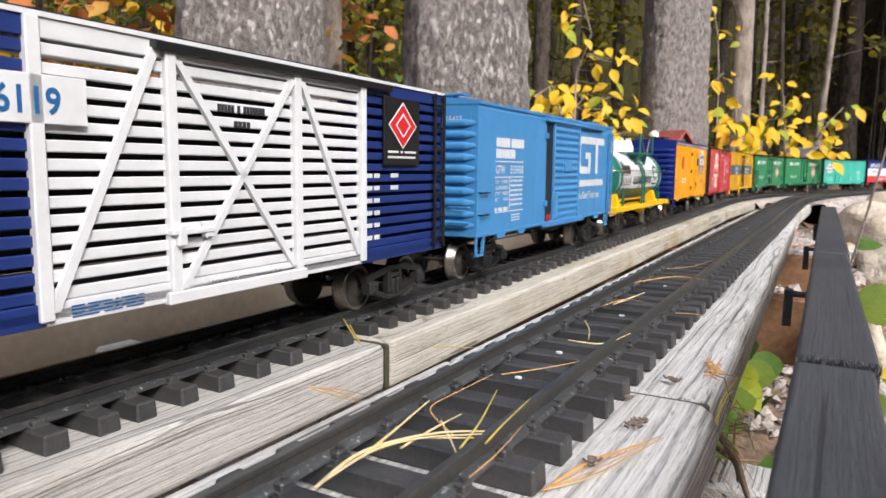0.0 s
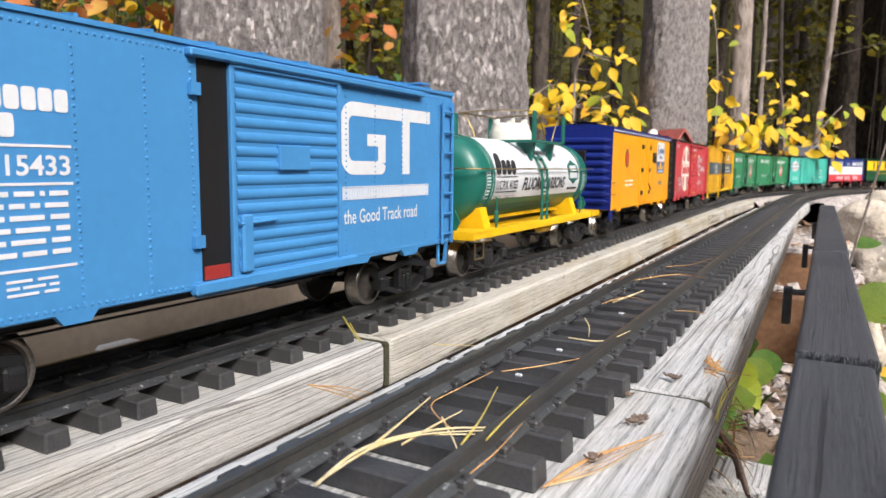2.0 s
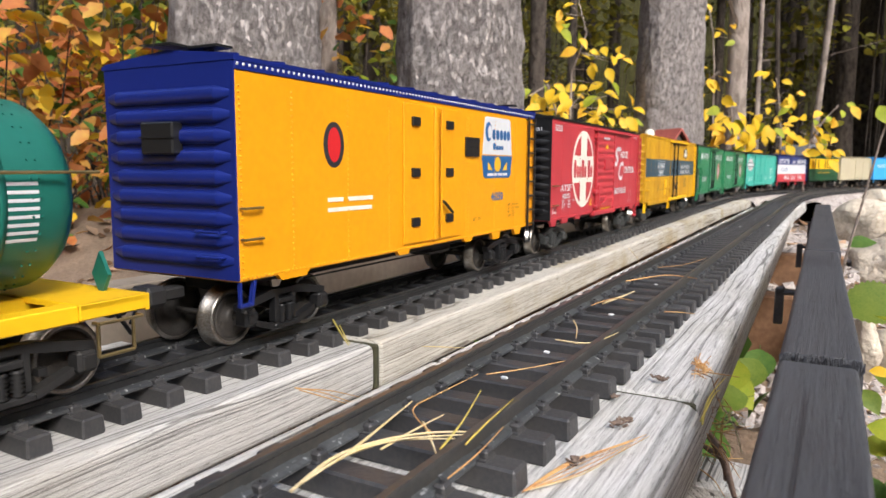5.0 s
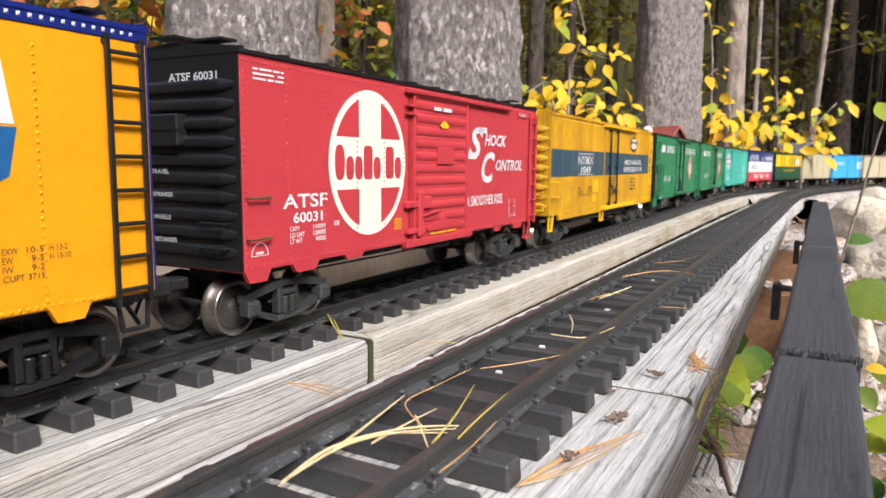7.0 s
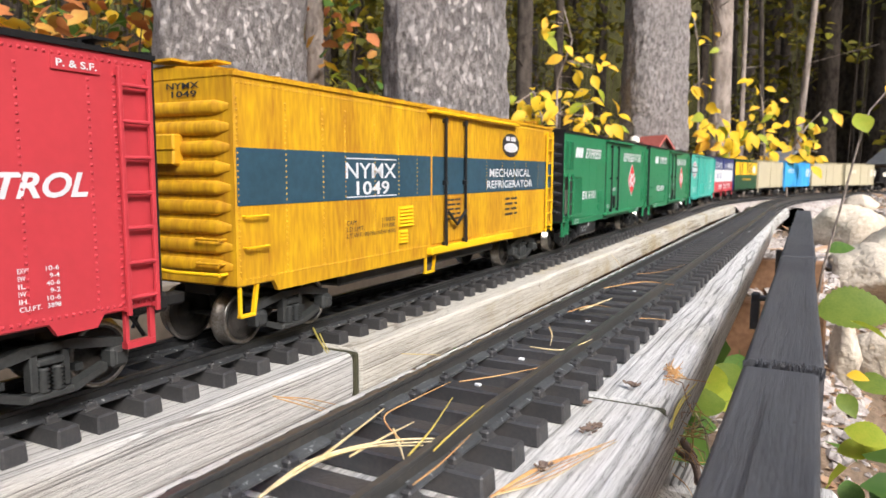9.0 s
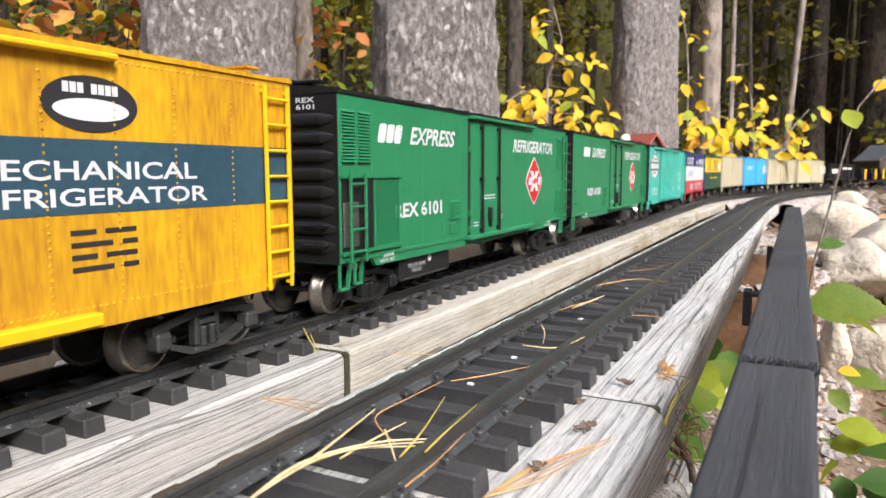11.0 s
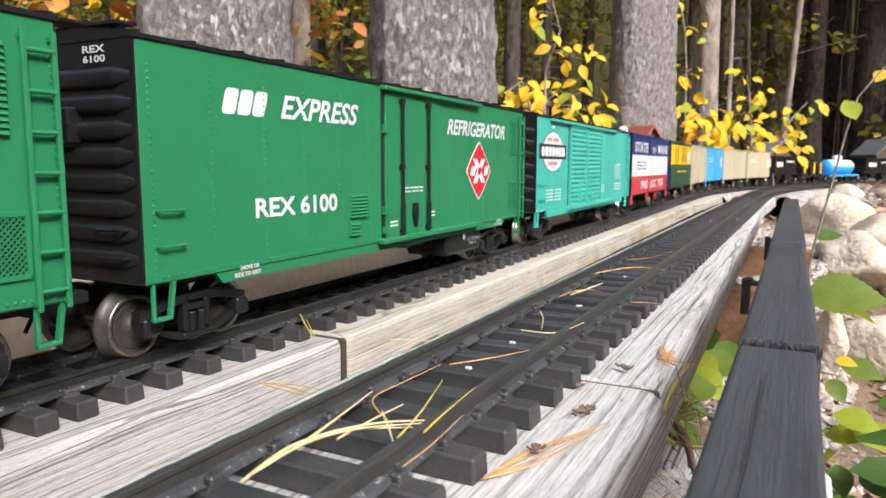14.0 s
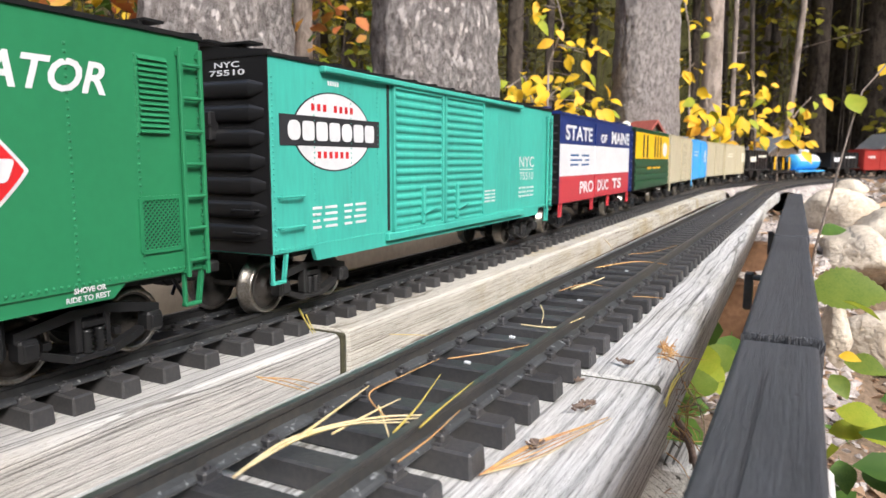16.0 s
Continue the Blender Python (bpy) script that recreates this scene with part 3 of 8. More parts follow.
# ---- rolling stock: shared pieces ----
def wheel_mesh():
    s = Shape()
    for sx in (-1, 1):
        prof = [(0.0185, 0.0012), (0.0195, 0.0045), (0.0215, 0.0065), (0.0195, 0.0095), (0.0190, 0.0118), (0.0190, 0.0165), (0.0205, 0.0168), (0.0215, 0.0150), (0.0272, 0.0145),
                (0.0278, 0.0138), (0.0275, 0.0120), (0.0262, 0.0113), (0.0255, 0.0065), (0.0275, 0.0042), (0.0283, 0.0035), (0.0283, 0.0)]
        s.lathe([(sx * a, r * 1.138) for a, r in prof], "x", 28)
        for k in range(4):
            a = k * math.pi / 2 + 0.4
            s.box(sx * 0.0255, sx * 0.0263, 0.0085 * math.cos(a) - 0.0012, 0.0085 * math.cos(a) + 0.0012, 0.0085 * math.sin(a) - 0.0012, 0.0085 * math.sin(a) + 0.0012)
    s.rod((-0.034, 0, 0), (0.034, 0, 0), 0.0018, 8)
    return s.mesh("wheelset", WHEEL_GRIME)


def tyre_mesh(sx):
    """Bright worn running surface, flange and rim of a wheel."""
    prof = [(0.0188, 0.0150), (0.0189, 0.0168), (0.0205, 0.0171), (0.0216, 0.0153), (0.0273, 0.0148), (0.0281, 0.0141), (0.0280, 0.0128), (0.0272, 0.0124)]
    return Shape().lathe([(sx * a, r * 1.138) for a, r in prof], "x", 32).mesh("tyre", STEEL)


def plate_mesh(sx):
    """Grimy outer plate and hub of a wheel."""
    prof = [(0.0258, 0.0117), (0.0267, 0.0114), (0.0260, 0.0090), (0.0260, 0.0066), (0.0280, 0.0043), (0.0288, 0.0035), (0.0288, 0.0)]
    return Shape().lathe([(sx * a, r * 1.138) for a, r in prof], "x", 24).mesh("wheel_plate", WHEEL_GRIME)


def side_frame_shape(sx):
    """Cast truck side frame with journal boxes, sloped arms and a spring opening."""
    s = Shape()
    x0, x1 = sx * 0.0335, sx * 0.0395
    for sy in (-1, 1):
        s.box(x0, sx * 0.043, sy * 0.033 - 0.0048, sy * 0.033 + 0.0048, 0.0095, 0.0195, 0.0014)
        s.box(sx * 0.043, sx * 0.0442, sy * 0.033 - 0.0034, sy * 0.033 + 0.0034, 0.011, 0.018, 0.001)
        s.box(x0, x1, sy * 0.0075 - 0.0018, sy * 0.0075 + 0.0018, 0.007, 0.025, 0.0006)
        arm = [(sy * 0.038, 0.0185), (sy * 0.038, 0.0228), (sy * 0.012, 0.0278), (sy * 0.006, 0.0278), (sy * 0.006, 0.0238)]
        s.prism(arm, "yz", min(x0, x1), max(x0, x1))
        low = [(sy * 0.028, 0.0125), (sy * 0.028, 0.0090), (sy * 0.012, 0.0030), (sy * 0.004, 0.0030), (sy * 0.004, 0.0066), (sy * 0.011, 0.0066)]
        s.prism(low, "yz", min(x0, x1), max(x0, x1))
    s.box(x0, x1, -0.0075, 0.0075, 0.0235, 0.028, 0.0008)
    s.box(x0, sx * 0.0405, -0.0105, 0.0105, 0.0028, 0.0062, 0.0008)
    s.box(sx * 0.0335, sx * 0.0402, -0.0062, 0.0062, 0.0182, 0.0215, 0.0006)
    return s


def spring_shape(sx):
    s = Shape()
    for oy in (-0.0034, 0.0034):
        prof = []
        for k in range(13):
            prof.append((0.0062 + k * 0.00095, 0.0031 if k % 2 else 0.0017))
        s.lathe(prof, "z", 10, (sx * 0.0388, oy, 0))
    return s


WHEELS = wheel_mesh()
PLATES = [plate_mesh(sx) for sx in (-1, 1)]
TYRES = [tyre_mesh(sx) for sx in (-1, 1)]
FRAMES = {(m.name, sx): side_frame_shape(sx).mesh("side_frame", m) for m in (DARK, GREY, BLACK) for sx in (-1, 1)}
SPRINGS = {(m.name, sx): spring_shape(sx).mesh("spring", m) for m in (DARK, GREY, BLACK) for sx in (-1, 1)}
BOLSTERS = {m.name: Shape().box(-0.036, 0.036, -0.005, 0.005, 0.014, 0.026, 0.001).box(-0.012, 0.012, -0.011, 0.011, 0.022, 0.034, 0.001)
            .box(-0.032, 0.032, -0.0205, -0.0165, 0.010, 0.0135).box(-0.032, 0.032, 0.0165, 0.0205, 0.010, 0.0135).mesh("bolster", m) for m in (DARK, GREY, BLACK)}
COUPLER = Shape().box(-0.005, 0.005, 0, 0.016, 0.0255, 0.0325, 0.001).box(-0.008, 0.009, 0.014, 0.028, 0.023, 0.035, 0.0025).box(-0.001, 0.008, 0.024, 0.0325, 0.024, 0.034, 0.002).mesh("coupler", DARK)
HOSE = Shape().path([(0.012, 0, 0.03), (0.013, 0.012, 0.029), (0.013, 0.018, 0.02), (0.010, 0.024, 0.0135)], 0.0012).mesh("air_hose", BLACK)

CARS = []


def start_car(label, front, back, truck=DARK, inset=0.051, category="freight car", axles=0.033, trucks=None):
    """The empty root of a car with its running gear. Its length runs from front to back along the train."""
    car = thing("freight_car", label, category, "cars of the freight train")
    length = back - front
    CARS.append({"car": car, "front": front, "length": length, "inset": inset, "wheels": []})
    for sy in (-1, 1):
        yt = sy * (length / 2 - (trucks[0 if sy < 0 else 1] if trucks else inset))
        tr = part("truck", BOLSTERS[truck.name], truck, car, "cast metal four-wheel truck")
        tr.location = (0, yt, 0)
        for sx in (-1, 1):
            part("side_frame", FRAMES[(truck.name, sx)], truck, tr)
            part("spring", SPRINGS[(truck.name, sx)], truck, tr)
        for o in (-axles, axles):
            w = part("wheelset", WHEELS, WHEEL_GRIME, car, "grimy dark wheels on an axle")
            w.location = (0, yt + o, 0.014)
            for me in PLATES:
                part("wheel_plate", me, WHEEL_GRIME, w, "dark grimy wheel plate")
            for me in TYRES:
                part("tyre", me, STEEL, w, "worn bright metal tyre")
            CARS[-1]["wheels"].append(w)
        c = part("coupler", COUPLER, DARK, car, "black knuckle coupler")
        c.location, c.rotation_euler = (0, sy * (length / 2 - 0.004), 0), (0, 0, 0 if sy > 0 else math.pi)
        h = part("air_hose", HOSE, BLACK, car)
        h.location, h.rotation_euler = (0, sy * (length / 2 - 0.002), 0), (0, 0, 0 if sy > 0 else math.pi)
    return car, length


def plate_text(body, parent, mat, y0, y1, z0, z1, x=HALF, bold=0.0, slant=0.0, face="side", name="lettering"):
    """Words set in the built-in font, fitted into a rectangle of the car's side or front end."""
    cu = bpy.data.curves.new("t", "FONT")
    cu.body, cu.resolution_u, cu.shear, cu.offset = body, 3, slant, min(bold, 0.03)
    cu.align_x = "LEFT"
    tmp = bpy.data.objects.new("t", cu)
    scene.collection.objects.link(tmp)
    me = bpy.data.meshes.new_from_object(tmp.evaluated_get(bpy.context.evaluated_depsgraph_get()))
    co = np.empty(len(me.vertices) * 3)
    me.vertices.foreach_get("co", co)
    co = co.reshape(-1, 3)
    lo, hi = co.min(0), co.max(0)
    u = (co[:, 0] - lo[0]) / max(1e-9, hi[0] - lo[0]) * (y1 - y0) + y0
    w = (co[:, 1] - lo[1]) / max(1e-9, hi[1] - lo[1]) * (z1 - z0) + z0
    faces = [tuple(p.vertices) for p in me.polygons]
    if face == "side":
        v = np.stack([np.full(len(u), x + 0.00035), u, w], 1)
    else:
        v = np.stack([u, np.full(len(u), x - 0.00035), w], 1)
    bpy.data.objects.remove(tmp)
    bpy.data.meshes.remove(me)
    bpy.data.curves.remove(cu)
    out = bpy.data.meshes.new(name)
    out.from_pydata(v.tolist(), [], faces)
    out.materials.append(mat)
    return part(name, out, mat, parent)


def bars(parent, mat, y0, y1, z0, z1, words, x=HALF, lines=1, name="lettering", seed=1, face="side", fill=0.8):
    """Writing shown as plain bars: per line a list of word lengths (in letters), each letter a small block."""
    rnd = random.Random(seed)
    s = Shape()
    dz = (z1 - z0) / lines
    for j in range(lines):
        row = words[j % len(words)]
        total = sum(row) + 0.9 * (len(row) - 1)
        u, step = y0, (y1 - y0) / total
        zt = z1 - j * dz
        for n in row:
            if lines > 1:
                b, zb = u + step * n * 0.94, zt - dz * 0.42
                if face == "side":
                    s.box(x - 0.0002, x + 0.00035, u, b, zb, zt)
                else:
                    s.box(u, b, x - 0.00035, x + 0.0002, zb, zt)
                u += step * (n + 0.9)
                continue
            for _ in range(n):
                a, b = u, u + step * fill
                if face == "side":
                    s.box(x - 0.0002, x + 0.00035, a, b, zt - dz * (0.55 if lines > 1 else 1), zt)
                else:
                    s.box(a, b, x - 0.00035, x + 0.0002, zt - dz * (0.55 if lines > 1 else 1), zt)
                u += step
            u += step * 0.9
    return part(name, s, mat, parent)


def marks(parent, mat, y0, y1, z0, z1, pattern, x=HALF, slant=0.0, name="lettering"):
    """A brand mark as plain shapes: T a tall block, o a low rounded block, b a tall rounded one, a space a gap."""
    s = Shape()
    wide = {"T": 1.15, "b": 1.15, "o": 0.95, " ": 0.5}
    step = (y1 - y0) / sum(wide[c] for c in pattern)
    u = y0
    for c in pattern:
        w = wide[c] * step
        if c != " ":
            top = z1 if c in "Tb" else z0 + (z1 - z0) * 0.68
            a, b, m, q = u + w * 0.06, u + w * 0.92, (z0 + top) / 2, (top - z0) / 2
            k = 5 if c == "T" else 2.6
            ring = []
            for i in range(24):
                ca, sa = math.cos(math.pi * i / 12), math.sin(math.pi * i / 12)
                y = (a + b) / 2 + (b - a) / 2 * math.copysign(abs(ca) ** (2 / k), ca)
                z = m + q * math.copysign(abs(sa) ** (2 / k), sa)
                ring.append((y + slant * (z - z0), z))
            s.prism(ring, "yz", x - 0.0002, x + 0.00035)
        u += w
    return part(name, s, mat, parent)


def panel(parent, name, mat, y0, y1, z0, z1, x0=HALF - 0.001, x1=HALF + 0.0004, c=0.0, label=""):
    return part(name, Shape().box(x0, x1, y0, y1, z0, z1, c), mat, parent, label)


def disc(cy, cz, ry, rz, n=40):
    return [(cy + ry * math.cos(2 * math.pi * i / n), cz + rz * math.sin(2 * math.pi * i / n)) for i in range(n)]


def flat(parent, name, mat, outline, x=HALF, proud=0.0003, label=""):
    return part(name, Shape().prism(outline, "yz", x - 0.0004, x + proud), mat, parent, label)


def rivet_rows(parent, mat, columns, rows, z0, z1, y0, y1, x=HALF, step=0.0034):
    s = Shape()
    pts = [(c, z0 + k * step) for c in columns for k in range(int((z1 - z0) / step))]
    pts += [(y0 + k * step, z) for z in rows for k in range(int((y1 - y0) / step))]
    for y, z in pts:
        r = 0.00085
        s.add([(x, y - r, z - r), (x, y + r, z - r), (x, y + r, z + r), (x, y - r, z + r), (x + 0.0009, y, z)], [(0, 1, 4), (1, 2, 4), (2, 3, 4), (3, 0, 4)])
    ob = part("rivets", s, mat, parent)
    return tagged(ob, kind="stuff")


def ribbed_end(parent, mat, y, count, deep=0.0022, z0=SILL + 0.004, z1=EAVE - 0.004, half=HALF - 0.003):
    """Pressed steel end with rounded horizontal ribs that taper towards the edges."""
    s = Shape()
    pitch = (z1 - z0) / count
    sgn = -1 if y < 0 else 1
    for k in range(count):
        zc = z0 + (k + 0.5) * pitch
        for a, b, da, db in ((-half, -half * 0.8, 0.08, 1.0), (-half * 0.8, half * 0.8, 1.0, 1.0), (half * 0.8, half, 1.0, 0.08)):
            vs, n = [], 7
            for x, d in ((a, da), (b, db)):
                for i in range(n):
                    t = math.pi * i / (n - 1)
                    vs.append((x, y + sgn * deep * 1.35 * d * math.sin(t) ** 0.7, zc - pitch * 0.37 * math.cos(t) * (0.45 + 0.55 * d)))
            s.add(vs, [(i, i + 1, n + i + 1, n + i) for i in range(n - 1)], True)
    return part("ribbed_end", s, mat, parent, "pressed steel end with horizontal ribs")


def ladder(parent, mat, y0, y1, z0, z1, x=HALF + 0.003, rungs=7, r=0.0011, name="ladder"):
    s = Shape()
    for y in (y0, y1):
        s.box(x - 0.0012, x + 0.0008, y - 0.0011, y + 0.0011, z0, z1, 0.0003)
        for z in (z0 + 0.003, z1 - 0.003):
            s.box(HALF - 0.001, x, y - 0.001, y + 0.001, z - 0.001, z + 0.001)
    for k in range(rungs):
        z = z0 + (z1 - z0) * (k + 0.5) / rungs
        s.rod((x, y0, z), (x, y1, z), r, 6)
    return part(name, s, mat, parent)


def grab(parent, mat, y0, y1, z, x=HALF, out=0.0035):
    return part("grab_iron", Shape().path([(x - 0.0005, y0, z), (x + out, y0, z), (x + out, y1, z), (x - 0.0005, y1, z)], 0.0008), mat, parent)


def stirrup(parent, mat, y0, y1, zt, zb, x=HALF - 0.002):
    s = Shape()
    k = (y1 - y0) * 0.22
    s.box(x - 0.0012, x + 0.0012, y0, y0 + 0.002, zb, zt, 0.0004)
    s.prism([(y1 - 0.0022, zt), (y1, zt), (y1 - k, zb), (y1 - k - 0.0022, zb)], "yz", x - 0.0012, x + 0.0012)
    s.box(x - 0.0018, x + 0.0018, y0, y1 - k, zb, zb + 0.002, 0.0004)
    return part("step", s, mat, parent)


def box_shell(car, L, body, roof, ends, z0=SILL, z1=EAVE, peak=0.0065, ribs=9, walk_mat=None, fascia=None):
    """Walls, ribbed ends, shallow gabled roof with seams, and the running board on top."""
    h = L / 2
    part("body", Shape().box(-HALF, HALF, -h, h, z0, z1, 0.0008), body, car)
    for sy in (-1, 1):
        part("end_wall", Shape().box(-HALF + 0.0005, HALF - 0.0002, sy * h - 0.0006, sy * h + 0.0006, z0 + 0.001, z1 - 0.0005), ends, car)
        ribbed_end(car, ends, sy * (h + 0.0005), ribs, z0=z0 + 0.006, z1=z1 - 0.012)
    o = HALF + 0.0012
    part("roof", Shape().prism([(-o, z1 - 0.0006), (o, z1 - 0.0006), (o, z1 + 0.0016), (0, z1 + peak), (-o, z1 + 0.0016)], "xz", -h - 0.001, h + 0.001), roof, car)
    seams = Shape()
    n = max(6, int(L / 0.035))
    for k in range(n + 1):
        y = -h + 0.002 + (L - 0.004) * k / n
        for sx in (-1, 1):
            seams.prism([(sx * o, z1 + 0.0016), (sx * o, z1 + 0.0029), (0, z1 + peak + 0.0014), (0, z1 + peak)], "xz", y - 0.0011, y + 0.0011)
    part("roof_seam", seams, roof, car)
    wm = walk_mat or roof
    rb = part("running_board", Shape().box(-0.010, -0.0036, -h - 0.004, h + 0.004, z1 + peak + 0.003, z1 + peak + 0.0044)
              .box(-0.0032, 0.0032, -h - 0.004, h + 0.004, z1 + peak + 0.003, z1 + peak + 0.0044).box(0.0036, 0.010, -h - 0.004, h + 0.004, z1 + peak + 0.003, z1 + peak + 0.0044), wm, car, "black walkway boards along the roof")
    saddle = Shape().box(-0.011, 0.011, -0.001, 0.001, z1 + peak - 0.002, z1 + peak + 0.0032).mesh("walkway_saddle", wm)
    for k in range(8):
        part("walkway_saddle", saddle, wm, car).location = (0, -h + L * (k + 0.5) / 8, 0)
    sup = Shape()
    for sy in (-1, 1):
        sup.box(0.012, 0.034, sy * h - sy * 0.012 - 0.006, sy * h - sy * 0.012 + 0.006, z1 + peak + 0.002, z1 + peak + 0.0034)
        sup.box(0.02, 0.024, sy * h - sy * 0.012 - 0.002, sy * h - sy * 0.012 + 0.002, z1, z1 + peak + 0.0025)
    part("end_walkway", sup, wm, car)
    part("underframe", Shape().box(-0.014, 0.014, -h + 0.02, h - 0.02, z0 - 0.011, z0 + 0.001, 0.001).box(-HALF + 0.006, HALF - 0.006, -h + 0.012, h - 0.012, z0 - 0.003, z0 + 0.001)
         .box(-0.03, 0.0, -0.03, 0.02, z0 - 0.016, z0 - 0.002, 0.003).box(0.006, 0.03, 0.03, 0.07, z0 - 0.014, z0 - 0.002, 0.003), DARK, car)
    part("brake_rod", Shape().rod((0.032, -h + 0.075, z0 - 0.007), (0.032, h - 0.09, z0 - 0.006), 0.0007).rod((0.03, -h + 0.08, z0 - 0.01), (0.03, h - 0.12, z0 - 0.011), 0.0007), DARK, car)
    if fascia:
        part("fascia", Shape().box(HALF - 0.001, HALF + 0.0008, -h, h, z1 - 0.0055, z1 + 0.001, 0.0003), fascia, car)
    part("brake_wheel_box", Shape().box(-0.013, 0.013, -h - 0.008, -h, 0.108, 0.126, 0.001).box(-0.0135, 0.0135, -h - 0.0086, -h - 0.007, 0.117, 0.1178), BLACK if ends is ROYAL else ends, car)
    part("end_grab", Shape().path([(0.026, -h, 0.066), (0.026, -h - 0.006, 0.066), (0.044, -h - 0.006, 0.066), (0.044, -h, 0.066)], 0.0008)
         .path([(0.026, -h, 0.052), (0.026, -h - 0.006, 0.052), (0.044, -h - 0.006, 0.052), (0.044, -h, 0.052)], 0.0008), ends, car)
    return h


def sill_tabs(car, mat, L, spots):
    for y0, y1, drop in spots:
        part("sill_tab", Shape().prism([(y0, SILL + 0.001), (y1, SILL + 0.001), (y1 - 0.004, SILL - drop), (y0 + 0.004, SILL - drop)], "yz", HALF - 0.003, HALF), mat, car)


def ribbed_door(car, mat, y0, y1, z0, z1, rows, x=HALF, thick=0.003, name="door", gap=0.003):
    """Sliding door with pressed horizontal ribs in a raised frame."""
    d = part(name, Shape().box(x - 0.001, x + thick * 0.45, y0, y1, z0, z1, 0.0004), mat, car, "ribbed sliding door")
    f = Shape()
    for a, b, c, e in ((y0, y0 + 0.003, z0, z1), (y1 - 0.003, y1, z0, z1), (y0, y1, z0, z0 + 0.003), (y0, y1, z1 - 0.003, z1)):
        f.box(x, x + thick, a, b, c, e, 0.0004)
    part("door_frame", f, mat, d)
    s = Shape()
    zz = (z1 - z0 - 0.008) / rows
    for k in range(rows):
        zc = z0 + 0.004 + (k + 0.5) * zz
        n, vs = 5, []
        for y in (y0 + 0.004, y1 - 0.004):
            for i in range(n):
                t = math.pi * i / (n - 1)
                vs.append((x + thick * 0.45 + 0.0014 * math.sin(t), y, zc - zz * 0.36 * math.cos(t)))
        s.add(vs, [(i, i + 1, n + i + 1, n + i) for i in range(n - 1)], True)
    part("door_rib", s, mat, d)
    return d


def door_rods(car, mat, ys, z0, z1, x=HALF):
    for y in ys:
        s = Shape().rod((x + 0.003, y, z0), (x + 0.003, y, z1), 0.0013, 8)
        for z in (z0 + 0.003, z0 + (z1 - z0) * 0.5, z1 - 0.003):
            s.box(x, x + 0.0045, y - 0.002, y + 0.002, z - 0.002, z + 0.002, 0.0004)
        s.box(x + 0.002, x + 0.0045, y - 0.0016, y + 0.0016, z0 + 0.004, z0 + 0.026, 0.0005)
        part("locking_rod", s, mat, car, "dark door locking rod")


def vent(car, mat, y0, y1, z0, z1, rows, x=HALF):
    s = Shape().box(x - 0.0005, x + 0.0008, y0, y1, z0, z1, 0.0002)
    zz = (z1 - z0) / rows
    for k in range(rows):
        z = z0 + k * zz
        s.prism([(x + 0.0007, z + zz * 0.9), (x + 0.0007, z + zz * 0.15), (x + 0.0022, z + zz * 0.15)], "xz", y0 + 0.001, y1 - 0.001)
    return part("vent", s, mat, car, "louvred vent")


# ---- places of trees, plants and small things ----

TRUNKS = [
    (-1.211, 1.216, 0.173, 0.012, BARK),
    (-0.800, 1.518, 0.151, -0.006, BARK),
    (-0.686, 3.365, 0.151, 0.000, BARK),
    (-0.555, 4.729, 0.063, -0.010, BARK_PALE),
    (-1.934, 2.426, 0.042, 0.010, BARK_PALE),
    (-1.986, 4.977, 0.064, 0.000, BARK_DARK),
    (-2.044, 5.882, 0.039, 0.010, BARK_DARK),
    (-0.183, 6.229, 0.026, 0.060, BARK_PALE),
    (-0.527, 5.800, 0.019, -0.010, BARK_PALE),
    (-0.429, 6.794, 0.022, -0.050, BARK_DARK),
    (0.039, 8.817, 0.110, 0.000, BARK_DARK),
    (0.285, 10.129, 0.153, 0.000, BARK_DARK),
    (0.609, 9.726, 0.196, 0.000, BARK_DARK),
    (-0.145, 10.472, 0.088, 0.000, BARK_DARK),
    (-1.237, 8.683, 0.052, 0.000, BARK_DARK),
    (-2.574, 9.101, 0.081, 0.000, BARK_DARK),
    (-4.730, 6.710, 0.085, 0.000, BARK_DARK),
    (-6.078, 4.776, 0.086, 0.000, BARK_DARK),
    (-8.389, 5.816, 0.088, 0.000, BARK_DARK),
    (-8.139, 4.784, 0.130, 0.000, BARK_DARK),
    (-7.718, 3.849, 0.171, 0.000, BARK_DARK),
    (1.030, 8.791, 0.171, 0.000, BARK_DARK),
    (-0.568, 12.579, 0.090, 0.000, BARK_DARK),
]
